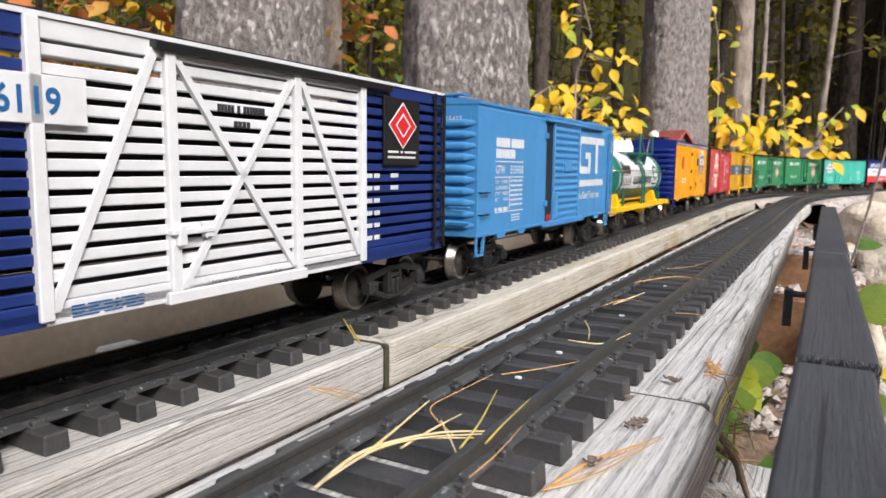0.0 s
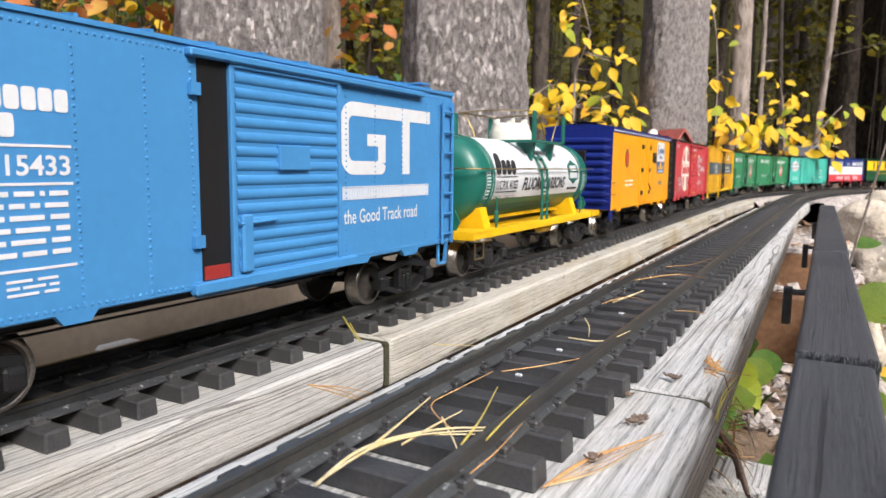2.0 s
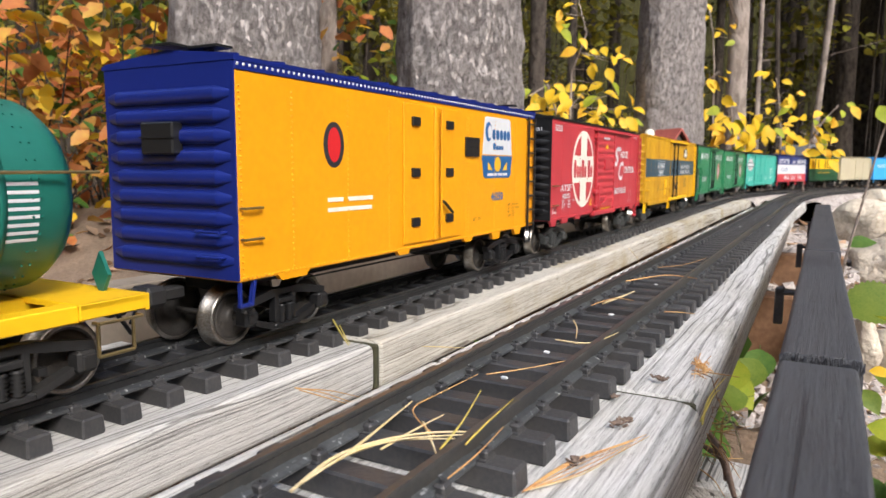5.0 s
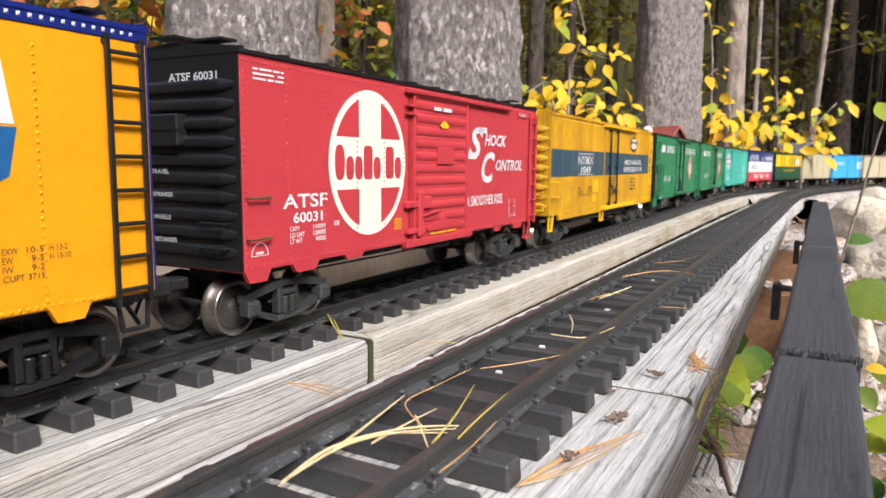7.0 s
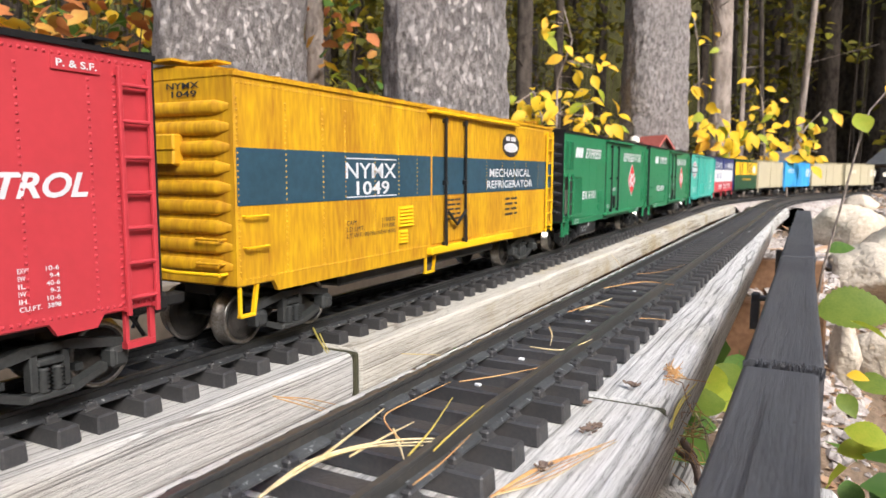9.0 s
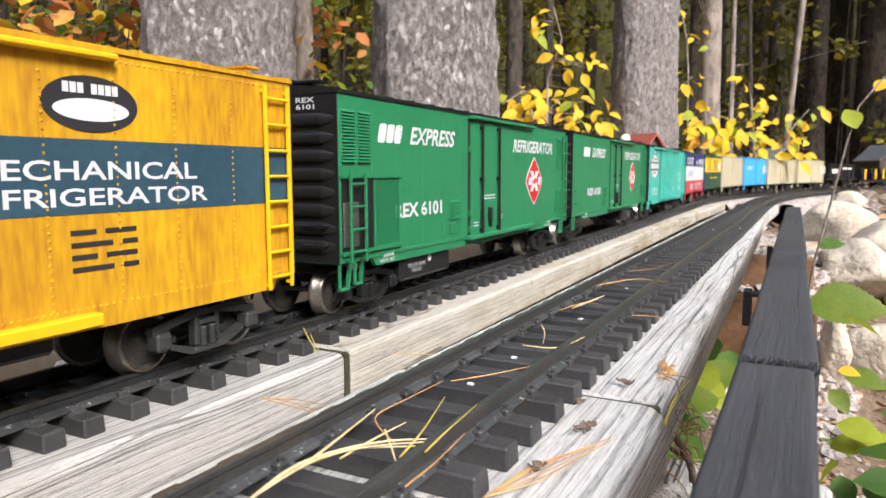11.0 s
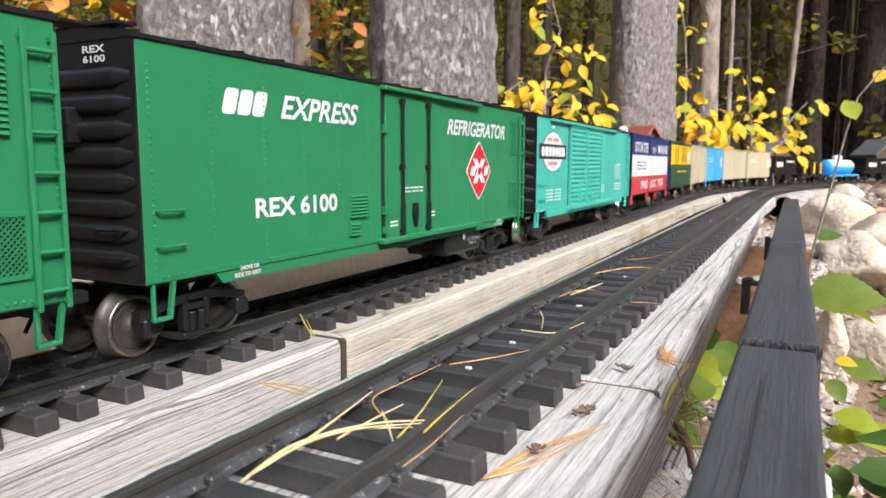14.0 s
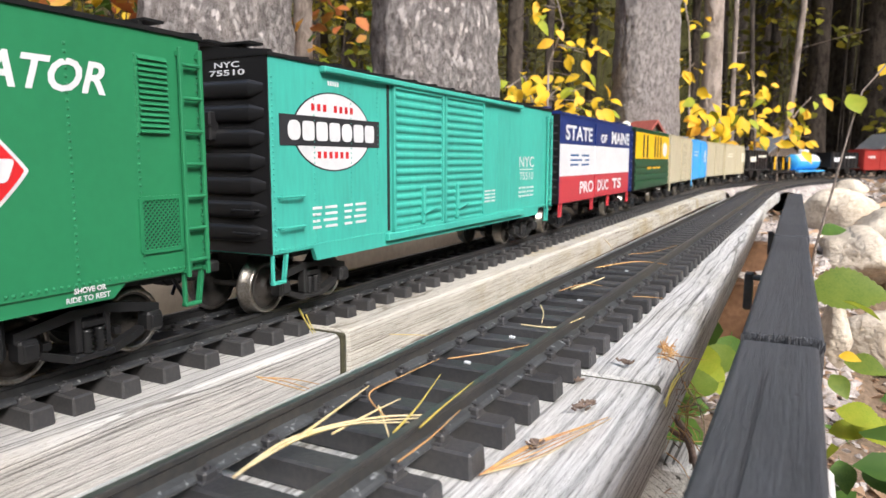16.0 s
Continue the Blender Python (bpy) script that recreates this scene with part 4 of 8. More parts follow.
SAPLINGS = [
    ([(-1.016, 2.898, 0.116), (-1.005, 2.917, 0.214), (-1.015, 2.952, 0.505), (-0.969, 3.001, 0.676), (-1.010, 2.997, 0.821)],
     [(-0.979, 2.893, 0.694), (-0.943, 2.969, 0.586), (-0.967, 3.015, 0.522), (-0.945, 3.090, 0.468), (-0.899, 2.932, 0.391), (-0.939, 2.971, 0.336), (-0.898, 3.061, 0.317), (-0.922, 2.865, 0.253), (-0.847, 2.978, 0.262), (-0.878, 3.072, 0.572), (-0.868, 3.146, 0.557), (-0.865, 2.945, 0.344), (-0.840, 3.029, 0.349), (-0.926, 3.037, 0.254), (-1.010, 2.888, 0.780), (-1.043, 2.935, 0.753), (-0.972, 2.999, 0.424), (-0.859, 3.133, 0.432)]),
    ([(-1.063, 2.881, 0.189), (-1.063, 2.901, 0.334), (-1.103, 2.895, 0.455), (-1.163, 2.854, 0.406)],
     [(-1.069, 2.806, 0.426), (-1.050, 2.891, 0.464), (-1.053, 2.945, 0.362), (-1.106, 2.982, 0.341), (-1.089, 2.820, 0.353), (-1.174, 2.848, 0.406), (-1.149, 2.922, 0.338), (-1.004, 2.838, 0.387), (-1.138, 2.827, 0.355), (-1.069, 2.924, 0.275)]),
    ([(-0.994, 3.268, 0.200), (-0.838, 3.373, 0.322), (-0.691, 3.467, 0.404), (-0.579, 3.539, 0.472), (-0.507, 3.592, 0.558)],
     [(-0.840, 3.270, 0.341), (-0.797, 3.363, 0.333), (-0.766, 3.454, 0.365), (-0.722, 3.554, 0.412), (-0.638, 3.423, 0.372), (-0.618, 3.516, 0.458), (-0.576, 3.609, 0.465), (-0.488, 3.496, 0.541), (-0.539, 3.537, 0.548), (-0.795, 3.425, 0.270), (-0.893, 3.439, 0.273), (-0.899, 3.259, 0.251), (-0.731, 3.430, 0.296), (-0.581, 3.592, 0.356)]),
    ([(-0.412, 3.467, 0.099), (-0.418, 3.485, 0.255), (-0.432, 3.496, 0.397)],
     [(-0.449, 3.374, 0.338), (-0.414, 3.466, 0.356), (-0.388, 3.552, 0.375), (-0.496, 3.552, 0.312), (-0.417, 3.422, 0.298), (-0.370, 3.521, 0.320), (-0.476, 3.521, 0.257), (-0.388, 3.397, 0.251), (-0.437, 3.431, 0.197), (-0.381, 3.533, 0.199), (-0.501, 3.537, 0.218), (-0.337, 3.462, 0.266), (-0.416, 3.473, 0.164), (-0.376, 3.562, 0.140), (-0.448, 3.349, 0.149)]),
    ([(-0.239, 3.911, 0.102), (-0.243, 3.932, 0.272), (-0.262, 3.945, 0.442), (-0.282, 3.949, 0.555)],
     [(-0.298, 3.832, 0.529), (-0.238, 3.929, 0.482), (-0.326, 3.942, 0.430), (-0.228, 4.064, 0.408), (-0.254, 3.872, 0.380), (-0.343, 3.887, 0.350), (-0.284, 3.987, 0.332), (-0.198, 3.859, 0.310), (-0.310, 3.860, 0.270), (-0.239, 3.967, 0.259), (-0.291, 4.001, 0.212), (-0.205, 3.875, 0.200), (-0.176, 3.970, 0.273), (-0.355, 3.937, 0.259)]),
    ([(-0.140, 3.967, 0.103), (-0.112, 4.002, 0.245), (-0.056, 4.047, 0.345), (0.001, 4.089, 0.417)],
     [(-0.003, 3.980, 0.395), (-0.020, 4.035, 0.358), (-0.068, 4.073, 0.327), (-0.027, 4.159, 0.279), (-0.086, 3.949, 0.257), (-0.136, 3.987, 0.231), (-0.048, 4.103, 0.214), (-0.105, 3.894, 0.181), (0.002, 4.027, 0.212), (-0.166, 4.013, 0.289)]),
    ([(-0.671, 4.560, 0.711), (-0.691, 4.577, 0.915), (-0.718, 4.580, 1.050)],
     [(-0.697, 4.474, 0.947), (-0.653, 4.568, 0.950), (-0.706, 4.625, 1.075), (-0.606, 4.727, 0.899)]),
]
ROCKS = [
    ((0.097, 2.247, -0.054), (0.091, 0.073, 0.064)),
    ((0.219, 2.137, -0.079), (0.117, 0.094, 0.044)),
    ((0.112, 1.625, -0.095), (0.094, 0.075, 0.053)),
    ((0.066, 1.305, -0.179), (0.023, 0.018, 0.042)),
    ((0.146, 1.401, -0.201), (0.073, 0.059, 0.044)),
    ((0.222, 1.618, -0.150), (0.077, 0.062, 0.050)),
    ((0.042, 1.982, -0.124), (0.039, 0.031, 0.036)),
    ((0.310, 1.951, -0.124), (0.111, 0.089, 0.052)),
    ((0.017, 2.600, -0.077), (0.047, 0.038, 0.033)),
    ((0.154, 3.022, -0.004), (0.064, 0.051, 0.027)),
    ((0.330, 2.998, -0.021), (0.082, 0.065, 0.036)),
]
BIG_LEAVES = [
    ((0.060, 0.922, -0.056), 0.115, 5, 20, LEAF_MID),
    ((0.062, 1.183, 0.177), 0.052, 110, 5, LEAF_LIME),
    ((0.099, 1.209, 0.225), 0.035, 60, 5, LEAF_YELLOW),
    ((0.082, 0.922, -0.141), 0.06, 345, 30, LEAF_MID),
    ((0.053, 0.849, -0.147), 0.04, 300, 10, LEAF_MID),
    ((0.071, 0.799, -0.162), 0.06, 340, 40, LEAF_LIME),
    ((0.089, 0.807, -0.179), 0.065, 330, 40, LEAF_LIME),
    ((0.063, 0.815, -0.184), 0.05, 10, 40, LEAF_LIME),
    ((0.053, 0.696, -0.185), 0.04, 280, 10, LEAF_GREEN),
    ((0.063, 0.891, -0.125), 0.03, 350, 35, LEAF_YELLOW),
    ((0.050, 1.263, -0.016), 0.055, 20, 30, LEAF_GREEN),
    ((-0.065, 0.649, -0.085), 0.055, 250, 20, LEAF_LIME),
    ((-0.068, 0.623, -0.099), 0.06, 200, 40, LEAF_MID),
    ((-0.062, 0.693, -0.110), 0.055, 300, 30, LEAF_LIME),
    ((-0.059, 0.740, -0.106), 0.06, 240, 20, LEAF_MID),
    ((-0.078, 0.637, -0.123), 0.06, 180, 50, LEAF_GREEN),
    ((-0.054, 0.799, -0.111), 0.06, 260, 20, LEAF_GREEN),
    ((0.082, 0.689, -0.181), 0.05, 320, 40, LEAF_GREEN),
]
PLANT_STEM = [(0.103, 1.213, 0.237), (0.071, 1.190, 0.193), (0.059, 1.177, 0.144), (0.042, 1.156, 0.055), (0.026, 1.158, -0.028), (0.013, 1.149, -0.129), (0.009, 1.141, -0.250)]
STRANDS = [
    ('grass_blade', STRAW, 0.00070, [(-0.1230, 0.1428, 0.0095), (-0.1266, 0.1670, 0.0095), (-0.1215, 0.1849, 0.0095), (-0.1118, 0.1983, 0.0095), (-0.1007, 0.2061, 0.0095)]),
    ('grass_blade', STRAW, 0.00050, [(-0.1230, 0.1464, 0.0100), (-0.1234, 0.1716, 0.0100), (-0.1152, 0.1890, 0.0100), (-0.0998, 0.2022, 0.0100)]),
    ('grass_blade', STRAW, 0.00050, [(-0.1248, 0.1705, 0.0092), (-0.1187, 0.1875, 0.0092), (-0.1016, 0.1995, 0.0092)]),
    ('grass_blade', STRAW, 0.00060, [(-0.1236, 0.1665, 0.0100), (-0.1271, 0.1900, 0.0100), (-0.1324, 0.2220, 0.0100)]),
    ('grass_blade', MOSS_YELLOW, 0.00050, [(-0.1012, 0.1889, 0.0095), (-0.1059, 0.2123, 0.0095), (-0.1159, 0.2482, 0.0095)]),
    ('grass_blade', MOSS_YELLOW, 0.00045, [(-0.0953, 0.1953, 0.0100), (-0.0976, 0.2157, 0.0100), (-0.0998, 0.2441, 0.0100)]),
    ('pine_needle', NEEDLE, 0.00035, [(-0.1085, 0.1982, 0.0090), (-0.1232, 0.2100, 0.0090), (-0.1299, 0.2201, 0.0090), (-0.1294, 0.2384, 0.0090), (-0.1275, 0.2685, 0.0090)]),
    ('pine_needle', STRAW, 0.00050, [(-0.1198, 0.2090, 0.0085), (-0.1085, 0.1956, 0.0085), (-0.1004, 0.1854, 0.0085)]),
    ('grass_blade', STRAW, 0.00050, [(-0.1183, 0.1801, 0.0090), (-0.1176, 0.2005, 0.0090), (-0.1161, 0.2177, 0.0090)]),
    ('pine_needle', NEEDLE, 0.00035, [(-0.1245, 0.2711, 0.0088), (-0.1128, 0.2884, 0.0088), (-0.1005, 0.3113, 0.0088)]),
    ('pine_needle', STRAW, 0.00050, [(-0.1196, 0.3454, 0.0088), (-0.1020, 0.3479, 0.0088), (-0.0952, 0.3784, 0.0088)]),
    ('pine_needle', STRAW, 0.00050, [(-0.1271, 0.3965, 0.0086), (-0.1186, 0.3776, 0.0086), (-0.1114, 0.3543, 0.0086)]),
    ('pine_needle', NEEDLE, 0.00060, [(-0.1370, 0.5553, 0.0088), (-0.1158, 0.6039, 0.0088), (-0.0900, 0.5994, 0.0088)]),
    ('twig', STRAW, 0.00090, [(-0.1306, 0.4690, 0.0060), (-0.1266, 0.4988, 0.0060), (-0.1232, 0.5282, 0.0060)]),
    ('pine_needle', NEEDLE, 0.00035, [(-0.0867, 0.4578, 0.0070), (-0.0784, 0.4609, 0.0070), (-0.0681, 0.4613, 0.0070)]),
    ('pine_needle', NEEDLE, 0.00035, [(-0.1327, 0.6506, 0.0085), (-0.1153, 0.6797, 0.0085), (-0.1048, 0.7450, 0.0085)]),
    ('pine_needle', NEEDLE, 0.00040, [(-0.1314, 0.4450, 0.0088), (-0.1251, 0.4773, 0.0088), (-0.1112, 0.4764, 0.0088)]),
    ('pine_needle', NEEDLE, 0.00035, [(-0.0889, 0.1714, 0.0095), (-0.0891, 0.1909, 0.0095), (-0.0915, 0.2166, 0.0095)]),
    ('pine_needle', NEEDLE, 0.00022, [(-0.0804, 0.2086, -0.0081), (-0.0746, 0.2405, -0.0081), (-0.0606, 0.2675, -0.0081)]),
    ('pine_needle', NEEDLE, 0.00022, [(-0.0803, 0.2088, -0.0080), (-0.0740, 0.2394, -0.0080), (-0.0593, 0.2705, -0.0080)]),
    ('pine_needle', NEEDLE, 0.00022, [(-0.0804, 0.2076, -0.0079), (-0.0714, 0.2367, -0.0079), (-0.0612, 0.2620, -0.0079)]),
    ('pine_needle', STRAW, 0.00022, [(-0.0797, 0.2103, -0.0078), (-0.0677, 0.2326, -0.0078), (-0.0547, 0.2782, -0.0078)]),
    ('pine_needle', NEEDLE, 0.00022, [(-0.0798, 0.2095, -0.0077), (-0.0732, 0.2380, -0.0077), (-0.0563, 0.2776, -0.0077)]),
    ('pine_needle', NEEDLE, 0.00022, [(-0.0799, 0.2086, -0.0076), (-0.0726, 0.2375, -0.0076), (-0.0578, 0.2717, -0.0076)]),
    ('pine_needle', NEEDLE, 0.00022, [(-0.0801, 0.2073, -0.0075), (-0.0742, 0.2391, -0.0075), (-0.0606, 0.2644, -0.0075)]),
    ('pine_needle', STRAW, 0.00022, [(-0.0799, 0.2072, -0.0074), (-0.0665, 0.2307, -0.0074), (-0.0595, 0.2616, -0.0074)]),
    ('pine_needle', NEEDLE, 0.00022, [(-0.0793, 0.2088, -0.0073), (-0.0674, 0.2315, -0.0073), (-0.0551, 0.2751, -0.0073)]),
    ('pine_needle', NEEDLE, 0.00022, [(-0.0792, 0.2086, -0.0072), (-0.0732, 0.2372, -0.0072), (-0.0558, 0.2772, -0.0072)]),
    ('pine_needle', NEEDLE, 0.00022, [(-0.0795, 0.2067, -0.0071), (-0.0690, 0.2327, -0.0071), (-0.0588, 0.2644, -0.0071)]),
    ('pine_needle', NEEDLE, 0.00035, [(-0.2504, 0.2884, -0.0228), (-0.2304, 0.2892, -0.0228), (-0.2046, 0.2836, -0.0228)]),
    ('pine_needle', NEEDLE, 0.00035, [(-0.2485, 0.2871, -0.0227), (-0.2300, 0.2937, -0.0227), (-0.2088, 0.2932, -0.0227)]),
    ('pine_needle', NEEDLE, 0.00035, [(-0.2456, 0.2862, -0.0226), (-0.2217, 0.2830, -0.0226), (-0.2053, 0.2806, -0.0226)]),
    ('grass_blade', MOSS_YELLOW, 0.00080, [(-0.3051, 0.3914, -0.0100), (-0.2761, 0.3625, -0.0100), (-0.2506, 0.3382, -0.0100)]),
    ('grass_blade', MOSS_YELLOW, 0.00060, [(-0.3169, 0.4107, -0.0150), (-0.2837, 0.3764, -0.0150), (-0.2632, 0.3564, -0.0150)]),
    ('pine_needle', STRAW, 0.00040, [(-0.2350, 0.3998, -0.0226), (-0.2171, 0.4073, -0.0226), (-0.1987, 0.4135, -0.0226)]),
    ('pine_needle', STRAW, 0.00050, [(-0.2634, 1.0591, -0.0225), (-0.2259, 0.9570, -0.0225), (-0.2063, 0.8906, -0.0225)]),
    ('grass_blade', MOSS_YELLOW, 0.00060, [(-0.0398, 0.3135, -0.0117), (-0.0427, 0.3510, -0.0117), (-0.0403, 0.3918, -0.0117)]),
    ('grass_blade', MOSS_YELLOW, 0.00050, [(-0.0409, 0.3152, -0.0112), (-0.0411, 0.3551, -0.0112), (-0.0394, 0.3663, -0.0112)]),
    ('pine_needle', NEEDLE, 0.00040, [(-0.0565, 0.3841, -0.0082), (-0.0465, 0.3841, -0.0082), (-0.0327, 0.3833, -0.0082)]),
    ('pine_needle', NEEDLE, 0.00040, [(-0.0584, 0.4109, -0.0077), (-0.0546, 0.3895, -0.0077), (-0.0485, 0.3719, -0.0077)]),
    ('pine_needle', NEEDLE, 0.00040, [(-0.0589, 0.3989, -0.0075), (-0.0540, 0.3954, -0.0075), (-0.0513, 0.4036, -0.0075)]),
    ('pine_needle', NEEDLE, 0.00040, [(-0.0578, 0.4211, -0.0077), (-0.0554, 0.3915, -0.0077), (-0.0521, 0.3651, -0.0077)]),
    ('pine_needle', NEEDLE, 0.00040, [(-0.0551, 0.3747, -0.0077), (-0.0497, 0.3803, -0.0077), (-0.0479, 0.3936, -0.0077)]),
    ('pine_needle', NEEDLE, 0.00035, [(-0.0520, 0.3890, -0.0550), (-0.0402, 0.3874, -0.0550), (-0.0295, 0.3921, -0.0550)]),
    ('pine_needle', NEEDLE, 0.00035, [(-0.0472, 0.3669, -0.0550), (-0.0390, 0.3567, -0.0550), (-0.0318, 0.3402, -0.0550)]),
    ('twig', NEEDLE_DARK, 0.00260, [(-0.0506, 0.4083, -0.0500), (-0.0399, 0.3826, -0.0500), (-0.0325, 0.3554, -0.0500), (-0.0266, 0.3304, -0.0500)]),
    ('twig', NEEDLE_DARK, 0.00180, [(-0.0490, 0.3915, -0.0520), (-0.0376, 0.3768, -0.0520), (-0.0334, 0.3526, -0.0520)]),
    ('grass_blade', STRAW, 0.00050, [(-0.0414, 0.3976, -0.0300), (-0.0314, 0.3653, -0.0300), (-0.0255, 0.3367, -0.0300)]),
]
CONES = [((-0.0689, 0.2823, -0.0067), 0.0045), ((-0.0673, 0.2879, -0.0067), 0.0040), ((-0.0724, 0.2380, -0.0067), 0.0042), ((-0.0680, 0.3562, -0.0067), 0.0045), ((-0.0797, 0.3162, -0.0067), 0.0030), ((-0.0931, 0.2723, -0.0067), 0.0020)]
SHED_AT, HOUSE_AT, ORNAMENT_AT, SHED_TWO_AT = (-0.215, 5.243, 0.201), (-0.622, 3.075, 0.216), (-0.681, 2.987, 0.237), (0.601, 7.380, 0.271)


# ---- trees and plants ----


def leaf_shape(size, toothed=0):
    """A pointed oval leaf folded along its midrib, tip along +x."""
    n = 9 if not toothed else 29
    s = Shape()
    rows = []
    for i in range(n + 1):
        t = i / n
        w = (0.37 if toothed else 0.3) * math.sin(math.pi * t ** 0.85) * (1 - 0.15 * t)
        if toothed and 0 < i < n:
            w += 0.014 * (1 if i % 2 else -1)
        dip = -0.25 * (t - 0.4) ** 2
        rows.append([(t * size, -w * size, (dip + w * 0.28) * size), (t * size, 0, dip * size), (t * size, w * size, (dip + w * 0.28) * size)])
    s.add([p for row in rows for p in row], [(3 * k + i, 3 * k + i + 1, 3 * k + i + 4, 3 * k + i + 3) for k in range(n) for i in (0, 1)], True)
    s.rod((-0.12 * size, 0, -0.04 * size), (0.02 * size, 0, -0.04 * size), 0.008 * size, 4)
    return s


def tree(x, y, r, lean, mat, height=7.0):
    """Tapered trunk with a flared foot, uneven bark outline, stub branches and a crown above the view."""
    z0 = ground_height(x, y) - 0.05
    s, n, m = Shape(), (96 if mat is BARK else 14), (170 if mat is BARK else 10)
    if mat is BARK:
        hs = [z0 + 2.4 * j / (m - 20) for j in range(m - 20)] + [z0 + 2.4 + (height - 2.4) * (j + 1) / 20 for j in range(20)]
    else:
        hs = [z0 + height * j / m for j in range(m + 1)]
    vs = []
    for z in hs:
        k = z - z0
        rr = r * (1 + 0.35 * math.exp(-k * 6)) * (1 - 0.05 * k)
        for i in range(n):
            a = 2 * math.pi * i / n
            if mat is BARK:
                ca, sa = math.cos(a), math.sin(a)
                big = noise.noise(Vector((ca * 1.2 + x, sa * 1.2, z * 0.8)))
                ridge = abs(noise.noise(Vector((ca * r * 34, sa * r * 34 + y, z * 9))))
                q = rr * (1 + 0.05 * big) + 0.014 * (ridge - 0.25) + 0.006 * noise.noise(Vector((ca * r * 90, sa * r * 90, z * 26 + x)))
            else:
                q = rr * (1 + 0.06 * math.sin(a * 3 + z * 5))
            vs.append((x + lean * k + q * math.cos(a), y + q * math.sin(a), z))
    fs = [(j * n + i, j * n + (i + 1) % n, (j + 1) * n + (i + 1) % n, (j + 1) * n + i) for j in range(len(hs) - 1) for i in range(n)]
    s.add(vs, fs, True)
    kind = {"grey_pine_bark": "grey pine trunk with rough plated bark", "dark_forest_bark": "dark slender forest tree", "pale_young_bark": "pale slender young tree"}[mat.name]
    t = thing("tree", kind, "tree", "trees behind the railway")
    part("trunk", s, mat, t)
    rnd = random.Random(int(abs(x * 1000 + y * 77)))
    b = Shape()
    for k in range(5 if r > 0.1 else 7):
        z = z0 + (2.2 + rnd.random() * 3 if r > 0.1 else 0.8 + rnd.random() * 4)
        a = rnd.random() * 6.28
        l = 0.25 + rnd.random() * 0.7
        p = Vector((x + lean * (z - z0), y, z))
        q = p + Vector((math.cos(a) * l, math.sin(a) * l, 0.15 * l))
        b.rod(p, q, max(0.004, r * 0.1), 5, 0.002)
        b.rod(p.lerp(q, 0.6), p.lerp(q, 0.6) + Vector((math.cos(a + 0.7) * l * 0.4, math.sin(a + 0.7) * l * 0.4, 0.05)), 0.004, 4, 0.001)
    tagged(part("deadwood", b, mat, t), kind="stuff")
    c = Shape()
    far = math.hypot(x, y)
    for k in range(90 if far > 4.5 else 0):
        p = Vector((x + rnd.gauss(0, 0.8), y + rnd.gauss(0, 0.8), z0 + 3.4 + rnd.random() * 3.4))
        m2 = Matrix.Translation(p) @ Euler((rnd.random() * 6, rnd.random() * 6, rnd.random() * 6)).to_matrix().to_4x4()
        w = 0.12 + rnd.random() * 0.16
        c.add([m2 @ Vector(v) for v in ((-w, 0, 0), (0, -w * 0.5, w * 0.1), (w, 0, 0), (0, w * 0.5, w * 0.1))], [(0, 1, 2), (0, 2, 3)])
    if c.v:
        part("crown", c, LEAF_FOREST, t)
    return t


for x, y, r, lean, mat in TRUNKS:
    tree(x, y, r, lean, mat)
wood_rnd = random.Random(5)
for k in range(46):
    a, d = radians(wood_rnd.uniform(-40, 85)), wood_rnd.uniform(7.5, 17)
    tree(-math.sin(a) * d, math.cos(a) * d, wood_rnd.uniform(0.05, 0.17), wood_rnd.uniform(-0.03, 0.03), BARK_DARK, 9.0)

LEAF_OBJECT = leaf_material("yellow_sapling_leaf", (0.8, 0.5, 0.015), (0.72, 0.5, 0.04), 0)
LEAF_AMBER = leaf_material("amber_sapling_leaf", (0.85, 0.42, 0.05), (0.9, 0.6, 0.05), 0)
LEAF_LARGE = [leaf_shape(1.0).mesh("leaf", m) for m in (LEAF_OBJECT, LEAF_OBJECT, LEAF_AMBER, LEAF_LIME)]


def facing(normal, angle):
    """Turn that sets a leaf's face along normal and its tip at an angle (degrees, from the right, counterclockwise) in that plane."""
    n = Vector(normal).normalized()
    right = Vector((0, 0, 1)).cross(n).normalized()
    up = n.cross(right)
    tip = right * math.cos(radians(angle)) + up * math.sin(radians(angle))
    return Matrix((tip, n.cross(tip), n)).transposed().to_4x4()


